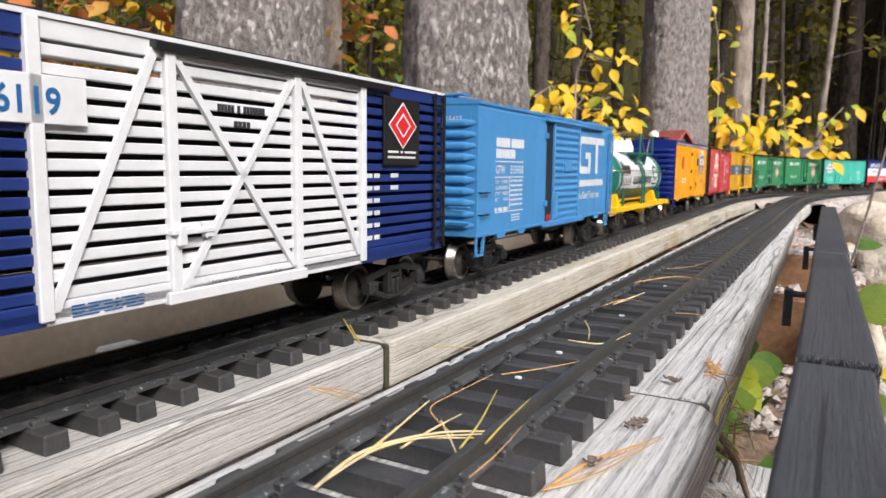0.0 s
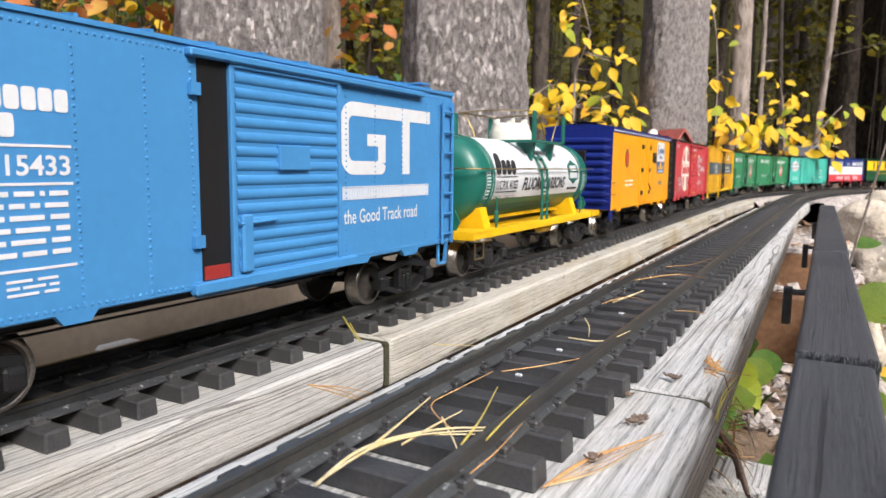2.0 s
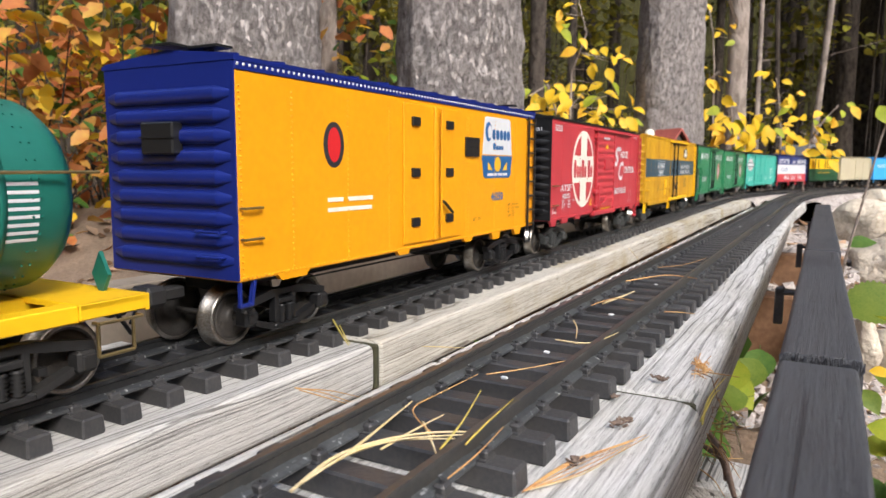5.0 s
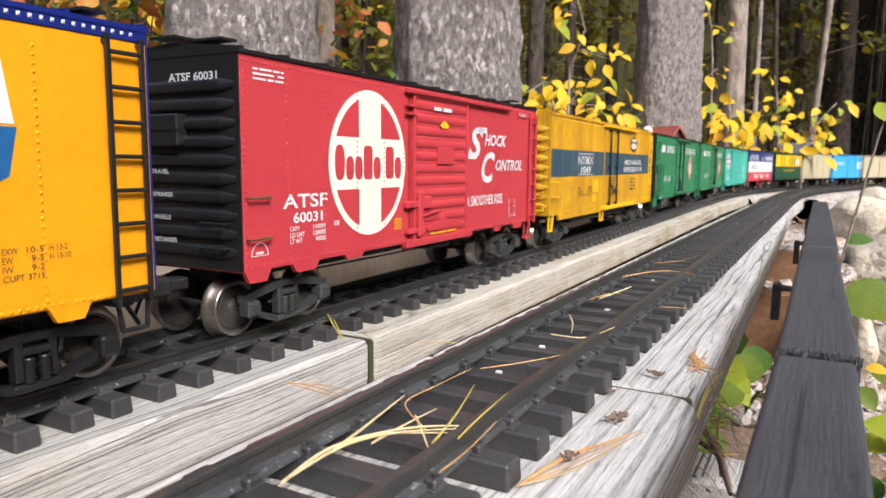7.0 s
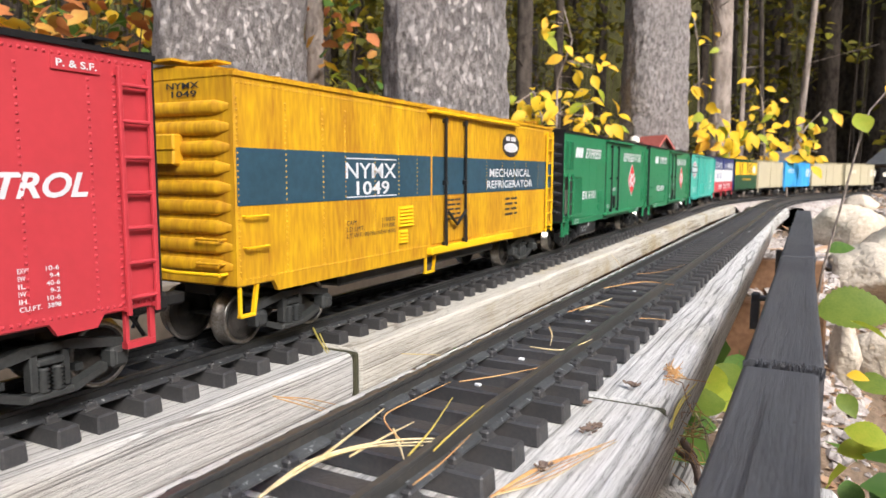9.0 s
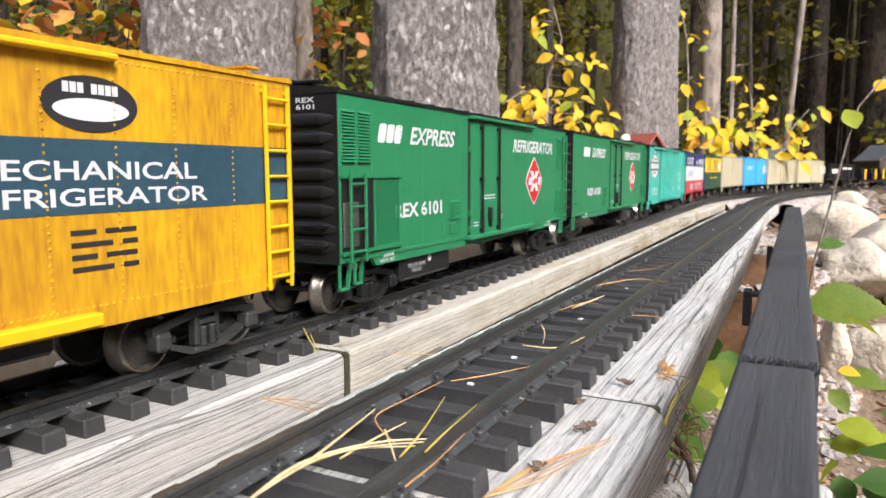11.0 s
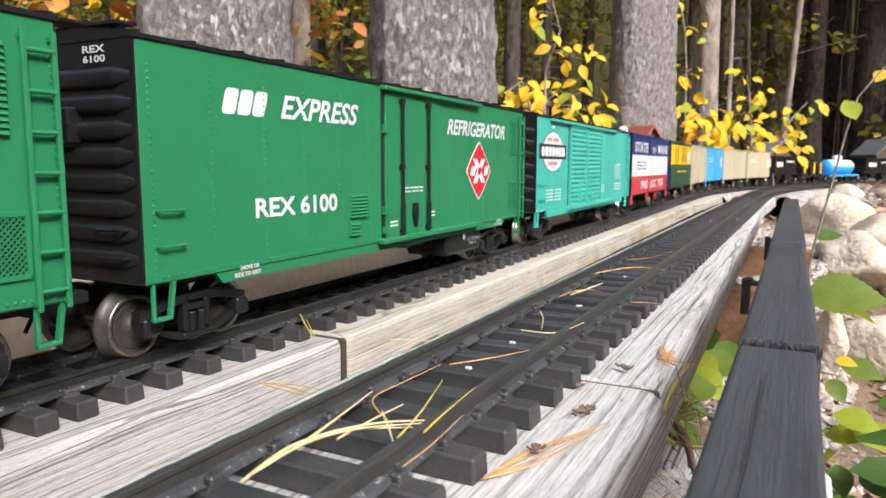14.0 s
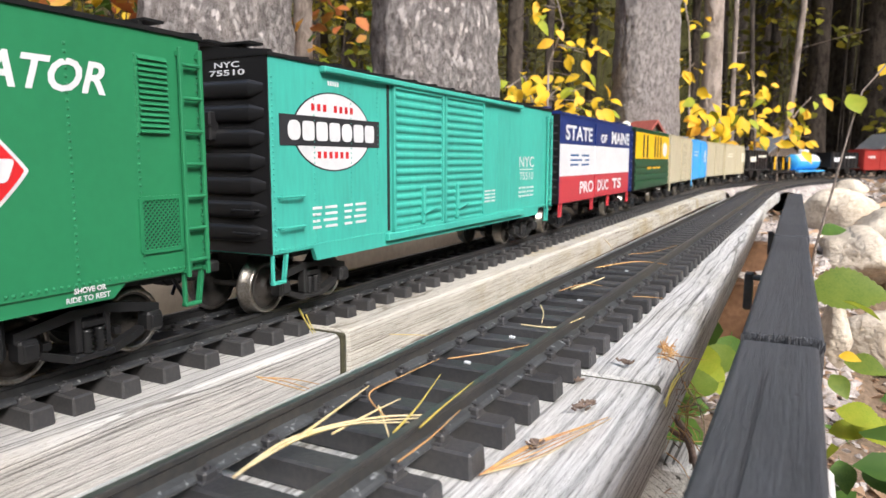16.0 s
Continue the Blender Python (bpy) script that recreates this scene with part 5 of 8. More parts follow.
def sapling(stem, leaves, n):
    t = thing("sapling", "young beech sapling with yellow autumn leaves", "sapling", "yellow-leaved saplings")
    rnd = random.Random(n)
    s = Shape()
    base = Vector(stem[0])
    g = ground_height(base.x, base.y)
    pts = [Vector((base.x + 0.02, base.y, g - 0.03))] + [Vector(p) for p in stem]
    for k, (a, b) in enumerate(zip(pts, pts[1:])):
        s.rod(a, b, 0.006 - 0.0007 * k, 6, 0.0054 - 0.0007 * k)
    for p in leaves:
        p = Vector(p)
        q = min((a.lerp(b, f) for a, b in zip(pts[1:], pts[2:]) for f in (0.1, 0.5, 0.9)), key=lambda v: (v - p).length + 0.4 * max(0, v.z - p.z))
        s.rod(q, p, 0.0022, 4, 0.0012)
        for j in range(rnd.choice((2, 3, 3, 4))):
            pick = rnd.random()
            me = LEAF_LARGE[0 if pick < 0.66 else 2 if pick < 0.88 else 3]
            o = part("leaf", me, LEAF_OBJECT, t)
            size = rnd.uniform(0.05, 0.088)
            o.matrix_basis = Matrix.Translation(p + Vector((rnd.gauss(0, 0.04), rnd.gauss(0, 0.05), rnd.gauss(0, 0.03)))) @ facing((0.45 + rnd.gauss(0, 0.4), -0.75 + rnd.gauss(0, 0.4), 0.6 + rnd.gauss(0, 0.3)), rnd.uniform(190, 350)) @ Matrix.Scale(size, 4)
    part("stem", s, BARK_PALE, t)


for n, (stem, leaves) in enumerate(SAPLINGS):
    sapling(stem, leaves, n)


def leaf_mass(name, label, mats, n, box, size, seed, stems=0, category="bush"):
    """A bush: twigs and a crown of loose small leaves with gaps."""
    rnd = random.Random(seed)
    (x0, x1), (y0, y1), (z0, z1) = box
    t = thing(name, label, category)
    shapes = [Shape() for _ in mats]
    hubs = [Vector((rnd.uniform(x0, x1), rnd.uniform(y0, y1), rnd.uniform(z0, z1))) for _ in range(max(6, n // 28))]
    for k in range(n):
        h = rnd.choice(hubs)
        p = h + Vector((rnd.gauss(0, 0.12), rnd.gauss(0, 0.12), rnd.gauss(0, 0.09)))
        m = Matrix.Translation(p) @ Euler((rnd.uniform(-0.9, 0.9), rnd.uniform(-0.9, 0.9), rnd.uniform(0, 6.28))).to_matrix().to_4x4()
        w = size * rnd.uniform(0.6, 1.2)
        v = [m @ Vector(q) for q in ((0, 0, 0), (w * 0.35, -w * 0.3, w * 0.08), (w * 0.75, -w * 0.22, w * 0.03), (w, 0, -w * 0.08), (w * 0.75, w * 0.22, w * 0.03), (w * 0.35, w * 0.3, w * 0.08), (w * 0.5, 0, 0))]
        rnd.choice(shapes).add(v, [(0, 1, 6), (1, 2, 6), (2, 3, 6), (3, 4, 6), (4, 5, 6), (5, 0, 6)], True)
    for s, m in zip(shapes, mats):
        tagged(part("foliage", s, m, t), kind="stuff")
    if stems:
        s = Shape()
        for h in hubs:
            g = Vector((h.x * 0.7 + 0.3 * (x0 + x1) / 2, h.y, ground_height(h.x, h.y) - 0.03))
            mid = g.lerp(h, 0.6) + Vector((rnd.gauss(0, 0.06), rnd.gauss(0, 0.06), 0))
            s.rod(g, mid, 0.006, 5, 0.004)
            s.rod(mid, h, 0.004, 5, 0.002)
        tagged(part("undergrowth", s, BARK_DARK, t), kind="stuff")
    return t


leaf_mass("bush", "orange and green autumn bush behind the train", (LEAF_ORANGE, LEAF_RUST, LEAF_ORANGE, LEAF_RUST, LEAF_YELLOW, LEAF_GREEN), 3400, ((-3.6, -1.9), (1.2, 2.9), (-0.3, 0.75)), 0.085, 3, 1)
leaf_mass("bush", "green leafy bush between the pine trunks", (LEAF_GREEN, LEAF_LIME), 160, ((-1.75, -1.45), (2.2, 2.5), (0.0, 0.62)), 0.07, 4, 1)
UNDERSTORY = leaf_material("understory_leaf", (0.27, 0.29, 0.04), (0.55, 0.4, 0.045), 0.6)
for k, (a, d) in enumerate(((72, 5.5), (60, 6.5), (48, 7.0), (38, 7.5), (28, 8.0), (18, 8.5), (8, 9), (-2, 9), (-12, 9), (66, 8.5), (52, 9.5), (34, 10), (22, 11), (4, 11.5), (80, 7))):
    x, y = -math.sin(radians(a)) * d, math.cos(radians(a)) * d
    g = ground_height(x, y)
    leaf_mass("forest_shrub", "dark green and yellowing forest shrub", (LEAF_FOREST, LEAF_FOREST, UNDERSTORY, LEAF_FOREST) if k % 3 else (LEAF_FOREST, UNDERSTORY, UNDERSTORY, LEAF_FOREST), 1900 if a > 10 else 900, ((x - 1.2, x + 1.2), (y - 0.9, y + 0.9), (g, g + 3.8)), 0.12, 20 + k, 1)


# ---- distance and added shading canopy ----
def forest_wall():
    s = Shape()
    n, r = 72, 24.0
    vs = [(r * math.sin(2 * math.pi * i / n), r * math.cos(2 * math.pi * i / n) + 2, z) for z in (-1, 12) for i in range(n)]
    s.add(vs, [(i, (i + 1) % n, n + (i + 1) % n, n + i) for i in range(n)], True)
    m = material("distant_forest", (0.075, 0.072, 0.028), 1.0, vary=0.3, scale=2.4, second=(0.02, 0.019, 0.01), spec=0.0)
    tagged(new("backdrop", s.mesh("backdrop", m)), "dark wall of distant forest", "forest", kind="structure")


forest_wall()


def canopy():
    """Crowns added overhead, out of sight, to shade the surrounding wood; open above the railway."""
    rnd = random.Random(9)
    s = Shape()
    for k in range(5200):
        a, d = rnd.uniform(0, 2 * math.pi), 4.2 + 17 * rnd.random() ** 0.8
        x, y = d * math.sin(a), d * math.cos(a) + 1.0
        if y < 2.0 and d < 9:
            continue
        p = Vector((x, y, 5.2 + rnd.random() * 2.5))
        m = Matrix.Translation(p) @ Euler((rnd.uniform(-0.7, 0.7), rnd.uniform(-0.7, 0.7), rnd.uniform(0, 6.28))).to_matrix().to_4x4()
        w = rnd.uniform(0.2, 0.45)
        s.add([m @ Vector(v) for v in ((-w, 0, 0), (0, -w * 0.5, 0), (w, 0, 0), (0, w * 0.5, 0))], [(0, 1, 2), (0, 2, 3)])
    tagged(new("forest_canopy", s.mesh("forest_canopy", LEAF_FOREST)), "unseen leafy canopy added to shade the surrounding wood", "canopy", kind="stuff")


canopy()


# ---- rocks, gravel and litter ----
def rock_shape(size, seed):
    bm = bmesh.new()
    bmesh.ops.create_icosphere(bm, subdivisions=4, radius=1.0)
    o = Vector((seed * 3.1, seed * 1.7, seed))
    planes = [(Vector((math.sin(k * 2.4 + seed), math.cos(k * 1.9 + seed * 2), math.sin(k * 1.3 + seed) * 0.8)).normalized(), 0.82 + 0.08 * math.sin(seed + k)) for k in range(9)]
    for v in bm.verts:
        n = v.co.normalized()
        r = 1.0
        for d, lim in planes:
            c = n.dot(d)
            if c > 0.05:
                r = min(r, lim / c)
        r = r * 1.12 + 0.08 * noise.noise(n * 1.8 + o) + 0.03 * noise.noise(n * 6 + o) + 0.01 * noise.noise(n * 18 + o)
        v.co = Vector((n.x * r * size[0], n.y * r * size[1], n.z * r * size[2]))
    me = bpy.data.meshes.new("rock")
    bm.to_mesh(me)
    bm.free()
    me.polygons.foreach_set("use_smooth", [True] * len(me.polygons))
    me.materials.append(ROCK)
    return me


for k, (c, size) in enumerate(ROCKS):
    g = ground_height(c[0], c[1])
    low = min(c[2] - size[2] * 1.1, g - 0.02)
    top = c[2] + size[2]
    ob = new("rock", rock_shape((size[0], size[1], (top - low) / 2), k + 1))
    ob.location, ob.rotation_euler = (c[0], c[1], (top + low) / 2), (0, 0, k * 0.9)
    tagged(ob, "pale granite boulder edging the railway bed", "rock", "boulders beside the track")


def scatter(name, label, mat, n, area, size, seed, flat_leaf=False, category="gravel"):
    rnd = random.Random(seed)
    s = Shape()
    for k in range(n):
        x, y = area(rnd)
        z = ground_height(x, y)
        w = size * rnd.uniform(0.5, 1.5)
        m = Matrix.Translation((x, y, z + w * 0.15)) @ Euler((rnd.uniform(-0.5, 0.5), rnd.uniform(-0.5, 0.5), rnd.uniform(0, 6.28))).to_matrix().to_4x4()
        if flat_leaf:
            v = ((-w, 0, 0), (-w * 0.2, -w * 0.45, w * 0.15), (w, 0, 0), (-w * 0.2, w * 0.45, w * 0.15))
            s.add([m @ Vector(q) for q in v], [(0, 1, 2), (0, 2, 3)], True)
        else:
            v = [Vector(q) * w * rnd.uniform(0.7, 1.2) for q in ((1, 0, 0), (0.2, 0.9, 0), (-0.9, 0.3, 0.1), (-0.4, -0.8, 0), (0.4, -0.6, 0.1), (0.1, 0.1, 0.6), (0, 0, -0.5))]
            s.add([m @ q for q in v], [(0, 1, 5), (1, 2, 5), (2, 3, 5), (3, 4, 5), (4, 0, 5), (1, 0, 6), (2, 1, 6), (3, 2, 6), (4, 3, 6), (0, 4, 6)])
    tagged(new(name, s.mesh(name, mat)), label, category, kind="stuff")


LITTER = leaf_material("fallen_leaf", (0.52, 0.31, 0.19), (0.48, 0.36, 0.25), 0.4)
scatter("gravel", "grey gravel beside the track", GRAVEL, 9000, lambda r: (r.uniform(-0.7, 2.6), r.uniform(1.75, 5.0)), 0.011, 1)
scatter("gravel", "grey gravel below the deck", GRAVEL, 2600, lambda r: (r.uniform(0.02, 1.3), r.uniform(0.3, 2.1)), 0.0085, 2)
scatter("gravel", "grey gravel beyond the deck's end", GRAVEL, 3000, lambda r: (r.uniform(-0.3, 0.1), r.uniform(1.1, 2.3)), 0.012, 9)
scatter("fallen_leaves", "brown fallen leaves on the soil", LITTER, 3500, lambda r: (r.uniform(-3.5, 3.0), r.uniform(0.2, 6.0)), 0.03, 3, True, "leaf litter")
scatter("fallen_leaves", "brown fallen leaves below the deck", LITTER, 5000, lambda r: (r.uniform(0.0, 1.1), r.uniform(0.3, 2.0)), 0.013, 4, True, "leaf litter")


def railway_bed():
    """Gravel bed that carries both tracks round the bend, past the decks."""
    for far, zt, s0, s1 in ((True, ZF - 0.003, 2.95, 10.8), (False, ZN - 0.002, 2.62, 7.5)):
        vs, prof = [], [(-0.16, -0.09), (-0.085, -0.002), (-0.04, 0.001), (0.04, 0.001), (0.085, -0.002), (0.16, -0.09)]
        m = 120
        for j in range(m + 1):
            x, y, h = line_at(s0 + (s1 - s0) * j / m, far)
            for u, w in prof:
                d = u + 0.006 * noise.noise(Vector((j * 0.7, u * 30, 3)))
                vs.append((x + d * math.cos(h), y - d * math.sin(h), zt + w + 0.0022 * noise.noise(Vector((j * 0.9, u * 40, 1)))))
        n = len(prof)
        s = Shape().add(vs, [(j * n + i, j * n + i + 1, (j + 1) * n + i + 1, (j + 1) * n + i) for j in range(m) for i in range(n - 1)], True)
        rnd = random.Random(8)
        for k in range(2600):
            x, y, h = line_at(s0 + (s1 - s0) * rnd.random() ** 1.6, far)
            d = rnd.uniform(-0.13, 0.13)
            w = rnd.uniform(0.003, 0.009)
            z = zt - (0.006 if abs(d) < 0.05 else max(0, abs(d) - 0.085) * 1.17)
            p = Vector((x + d * math.cos(h), y - d * math.sin(h), z))
            v = [p + Vector(q) * w for q in ((1, 0, 0), (0.2, 0.9, 0), (-0.9, 0.2, 0), (-0.1, -0.8, 0), (0.1, 0, 0.7))]
            s.add(v, [(0, 1, 4), (1, 2, 4), (2, 3, 4), (3, 0, 4)])
        tagged(new("railway_bed", s.mesh("railway_bed", GRAVEL)), "raised gravel bed under the curving tracks", "track bed", kind="structure")


railway_bed()

# ---- plants beside the deck ----
stem = Shape()
pts = [Vector(p) for p in PLANT_STEM] + [Vector((PLANT_STEM[-1][0], PLANT_STEM[-1][1], ground_height(PLANT_STEM[-1][0], PLANT_STEM[-1][1]) - 0.02))]
for k, (a, b) in enumerate(zip(pts, pts[1:])):
    stem.rod(a, b, 0.0012 + 0.0002 * k, 6, 0.0014 + 0.0002 * k)
plant = thing("seedling", "tall thin seedling with a few lime green leaves", "plant")
part("stem", stem, BARK_PALE, plant)
LEAF_TOOTHED = {m.name: leaf_shape(1.0, 1).mesh("leaf", m) for m in (LEAF_GREEN, LEAF_MID, LEAF_LIME, LEAF_YELLOW)}
for c, size, yaw, tilt, mat in BIG_LEAVES:
    o = part("leaf", LEAF_TOOTHED[mat.name], mat, plant)
    turn = facing((0.1 - c[0], -0.55, 0.3 + tilt / 60), yaw)
    o.matrix_basis = Matrix.Translation(c) @ turn @ Matrix.Scale(size * 0.78, 4) @ Matrix.Translation((-0.5, 0, 0))
leaf_mass("low_plant", "low green plant under the deck edge", (LEAF_GREEN, LEAF_GREEN), 70, ((-0.06, 0.1), (0.55, 0.9), (-0.3, -0.14)), 0.06, 31, 1, "plant")
leaf_mass("low_plant", "low green plant beside the deck", (LEAF_GREEN, LEAF_LIME), 40, ((0.12, 0.4), (0.5, 0.85), (-0.3, -0.2)), 0.04, 32, 1, "plant")


# ---- dry needles, straw and cones on the decks ----
def strand(name, mat, r, pts):
    pts = [Vector(p) for p in pts]
    fine = []
    for k in range(len(pts) - 1):
        p0, p1, p2, p3 = pts[max(0, k - 1)], pts[k], pts[k + 1], pts[min(len(pts) - 1, k + 2)]
        for i in range(6):
            t = i / 6
            fine.append(0.5 * ((2 * p1) + (p2 - p0) * t + (2 * p0 - 5 * p1 + 4 * p2 - p3) * t * t + (3 * p1 - p0 - 3 * p2 + p3) * t ** 3))
    fine.append(pts[-1])
    s = Shape()
    n = len(fine) - 1
    rings = []
    for k, p in enumerate(fine):
        along = (fine[min(n, k + 1)] - fine[max(0, k - 1)]).normalized()
        u = along.cross(Vector((0, 0, 1))).normalized()
        w, q = u.cross(along), r * (1 - 0.75 * abs(k / n - 0.25))
        rings += [p + (u * math.cos(a) + w * math.sin(a)) * q for a in (0, 1.2566, 2.5133, 3.7699, 5.0265)]
    s.add(rings, [(k * 5 + i, k * 5 + (i + 1) % 5, k * 5 + 5 + (i + 1) % 5, k * 5 + 5 + i) for k in range(n) for i in range(5)], True)
    label = {"grass_blade": "dry straw-coloured grass blade on the track", "pine_needle": "dry orange-brown pine needle on the deck", "twig": "small dry twig lying by the deck"}[name]
    thing(name, label, name.replace("_", " "), name + "s on the deck", shape=s, mat=mat)


for row in STRANDS:
    strand(*row)
CONE = material("brown_cone_scale", (0.1, 0.06, 0.045), 0.8, vary=0.3, scale=200, second=(0.22, 0.16, 0.12))
for k, (c, r) in enumerate(CONES):
    s = Shape()
    for i in range(16):
        a, q = i * 2.4 + math.sin(i * 7.0 + k), r * math.sqrt((i + 0.5) / 16) * (0.6 + 0.5 * math.sin(i * 3.3 + k))
        m = Matrix.Translation((q * math.cos(a), q * math.sin(a), 0)) @ Matrix.Rotation(a, 4, "Z") @ Matrix.Rotation(-0.6, 4, "Y")
        s.box(-r * 0.3, r * 0.3, -r * 0.16, r * 0.16, -r * 0.08, r * 0.08, r * 0.05, m)
    part("scale", s, CONE, thing("pine_cone", "crumbled brown cone scales on the plank", "cone", "cone scraps", at=c))
def needle_tuft(label, at, spread, n, seed, mats, longest):
    """Dry needles caught on the edge of the plank, hanging every way."""
    rnd = random.Random(seed)
    t = thing("needle_tuft", label, "needles")
    shapes = [Shape() for _ in mats]
    for k in range(n):
        p = Vector(at) + Vector([rnd.gauss(0, q) for q in spread])
        d = Vector((rnd.gauss(0.25, 0.5), rnd.gauss(0, 0.7), rnd.gauss(-0.35, 0.5))).normalized() * rnd.uniform(0.35, 1.0) * longest
        mid = p + d * 0.5 + Vector((rnd.gauss(0, 0.002), rnd.gauss(0, 0.002), rnd.gauss(0.001, 0.002)))
        rnd.choice(shapes).rod(p, mid, 0.0003, 4, 0.0003).rod(mid, p + d, 0.0003, 4, 0.00012)
    for q, m in zip(shapes, mats):
        tagged(part("needle", q, m, t), kind="stuff")


needle_tuft("dry brown needles caught beside the plank's end", (-0.0395, 0.362, -0.03), (0.0025, 0.016, 0.012), 36, 41, (NEEDLE, NEEDLE, NEEDLE_DARK), 0.022)
needle_tuft("small tuft of orange needles on the plank", (-0.0535, 0.393, -0.0082), (0.001, 0.006, 0.0006), 26, 42, (NEEDLE, NEEDLE), 0.009)
fleck_rnd = random.Random(77)
for k in range(16):
    x, y = fleck_rnd.uniform(-0.16, -0.09), fleck_rnd.uniform(0.3, 1.7)
    y = 0.2084 + round((y - 0.2084) / TIE_PITCH) * TIE_PITCH + fleck_rnd.uniform(-0.003, 0.003)
    q = fleck_rnd.uniform(0.0007, 0.0016)
    thing("chip", "tiny white chip on a tie", "chip", "white chips on the ties", at=(x, y, ZN + TIE_H + q * 0.3), shape=Shape().box(-q, q, -q * 0.7, q * 0.7, -q * 0.4, q * 0.5, q * 0.25), mat=WHITE)
thing("chip", "tiny white chip on a tie", "chip", at=(-0.126, 0.294, ZN + TIE_H + 0.0006), shape=Shape().box(-0.0016, 0.0016, -0.001, 0.001, -0.0006, 0.0008, 0.0004), mat=WHITE)


# ---- garden buildings behind the train ----
SHINGLE = material("grey_shingle", (0.2, 0.21, 0.23), 0.8, vary=0.2, scale=30)
RED_ROOF = material("faded_red_roof", (0.42, 0.1, 0.08), 0.8, vary=0.2, scale=25)
BARN = wood("barn_boards", (0.13, 0.1, 0.08), (0.05, 0.04, 0.035))


def model_house(label, at, w, l, h, roof, wall, yaw):
    x, y, z = at
    g = ground_height(x, y)
    ob = thing("model_house", label, "model building", "garden railway buildings", at=(x, y, g - 0.01))
    ob.rotation_euler = (0, 0, radians(yaw))
    e = z - h * 0.5 - g
    part("wall", Shape().prism([(-w / 2, 0), (w / 2, 0), (w / 2, e), (0, e + h), (-w / 2, e)], "xz", -l / 2, l / 2), wall, ob)
    for sx in (-1, 1):
        part("roof_slope", Shape().prism([(0, e + h + 0.012), (0, e + h), (sx * (w / 2 + 0.02), e - 0.02), (sx * (w / 2 + 0.02), e - 0.008)], "xz", -l / 2 - 0.02, l / 2 + 0.02), roof, ob)
    part("door", Shape().box(-w * 0.12, w * 0.12, -l / 2 - 0.004, -l / 2 + 0.004, 0, e * 0.6), BLACK, ob)


model_house("small dark shed with a grey shingle roof", SHED_AT, 0.28, 0.25, 0.105, SHINGLE, BARN, 40)
model_house("small open shed with a grey roof", SHED_TWO_AT, 0.28, 0.33, 0.12, SHINGLE, BARN, 30)
model_house("small house with a faded red roof", HOUSE_AT, 0.14, 0.13, 0.09, RED_ROOF, BARN, 50)
orn = thing("garden_ornament", "cream ball on a thin post", "ornament", at=(ORNAMENT_AT[0], ORNAMENT_AT[1], ground_height(ORNAMENT_AT[0], ORNAMENT_AT[1])))
hz = ORNAMENT_AT[2] - ground_height(ORNAMENT_AT[0], ORNAMENT_AT[1])
part("ball", Shape().lathe([(hz + 0.021 * math.sin(radians(a)), 0.021 * math.cos(radians(a))) for a in range(-90, 91, 15)], "z", 20), CREAM, orn)
part("post", Shape().rod((0, 0, -0.02), (0, 0, hz - 0.018), 0.005, 8), BARK_PALE, orn)


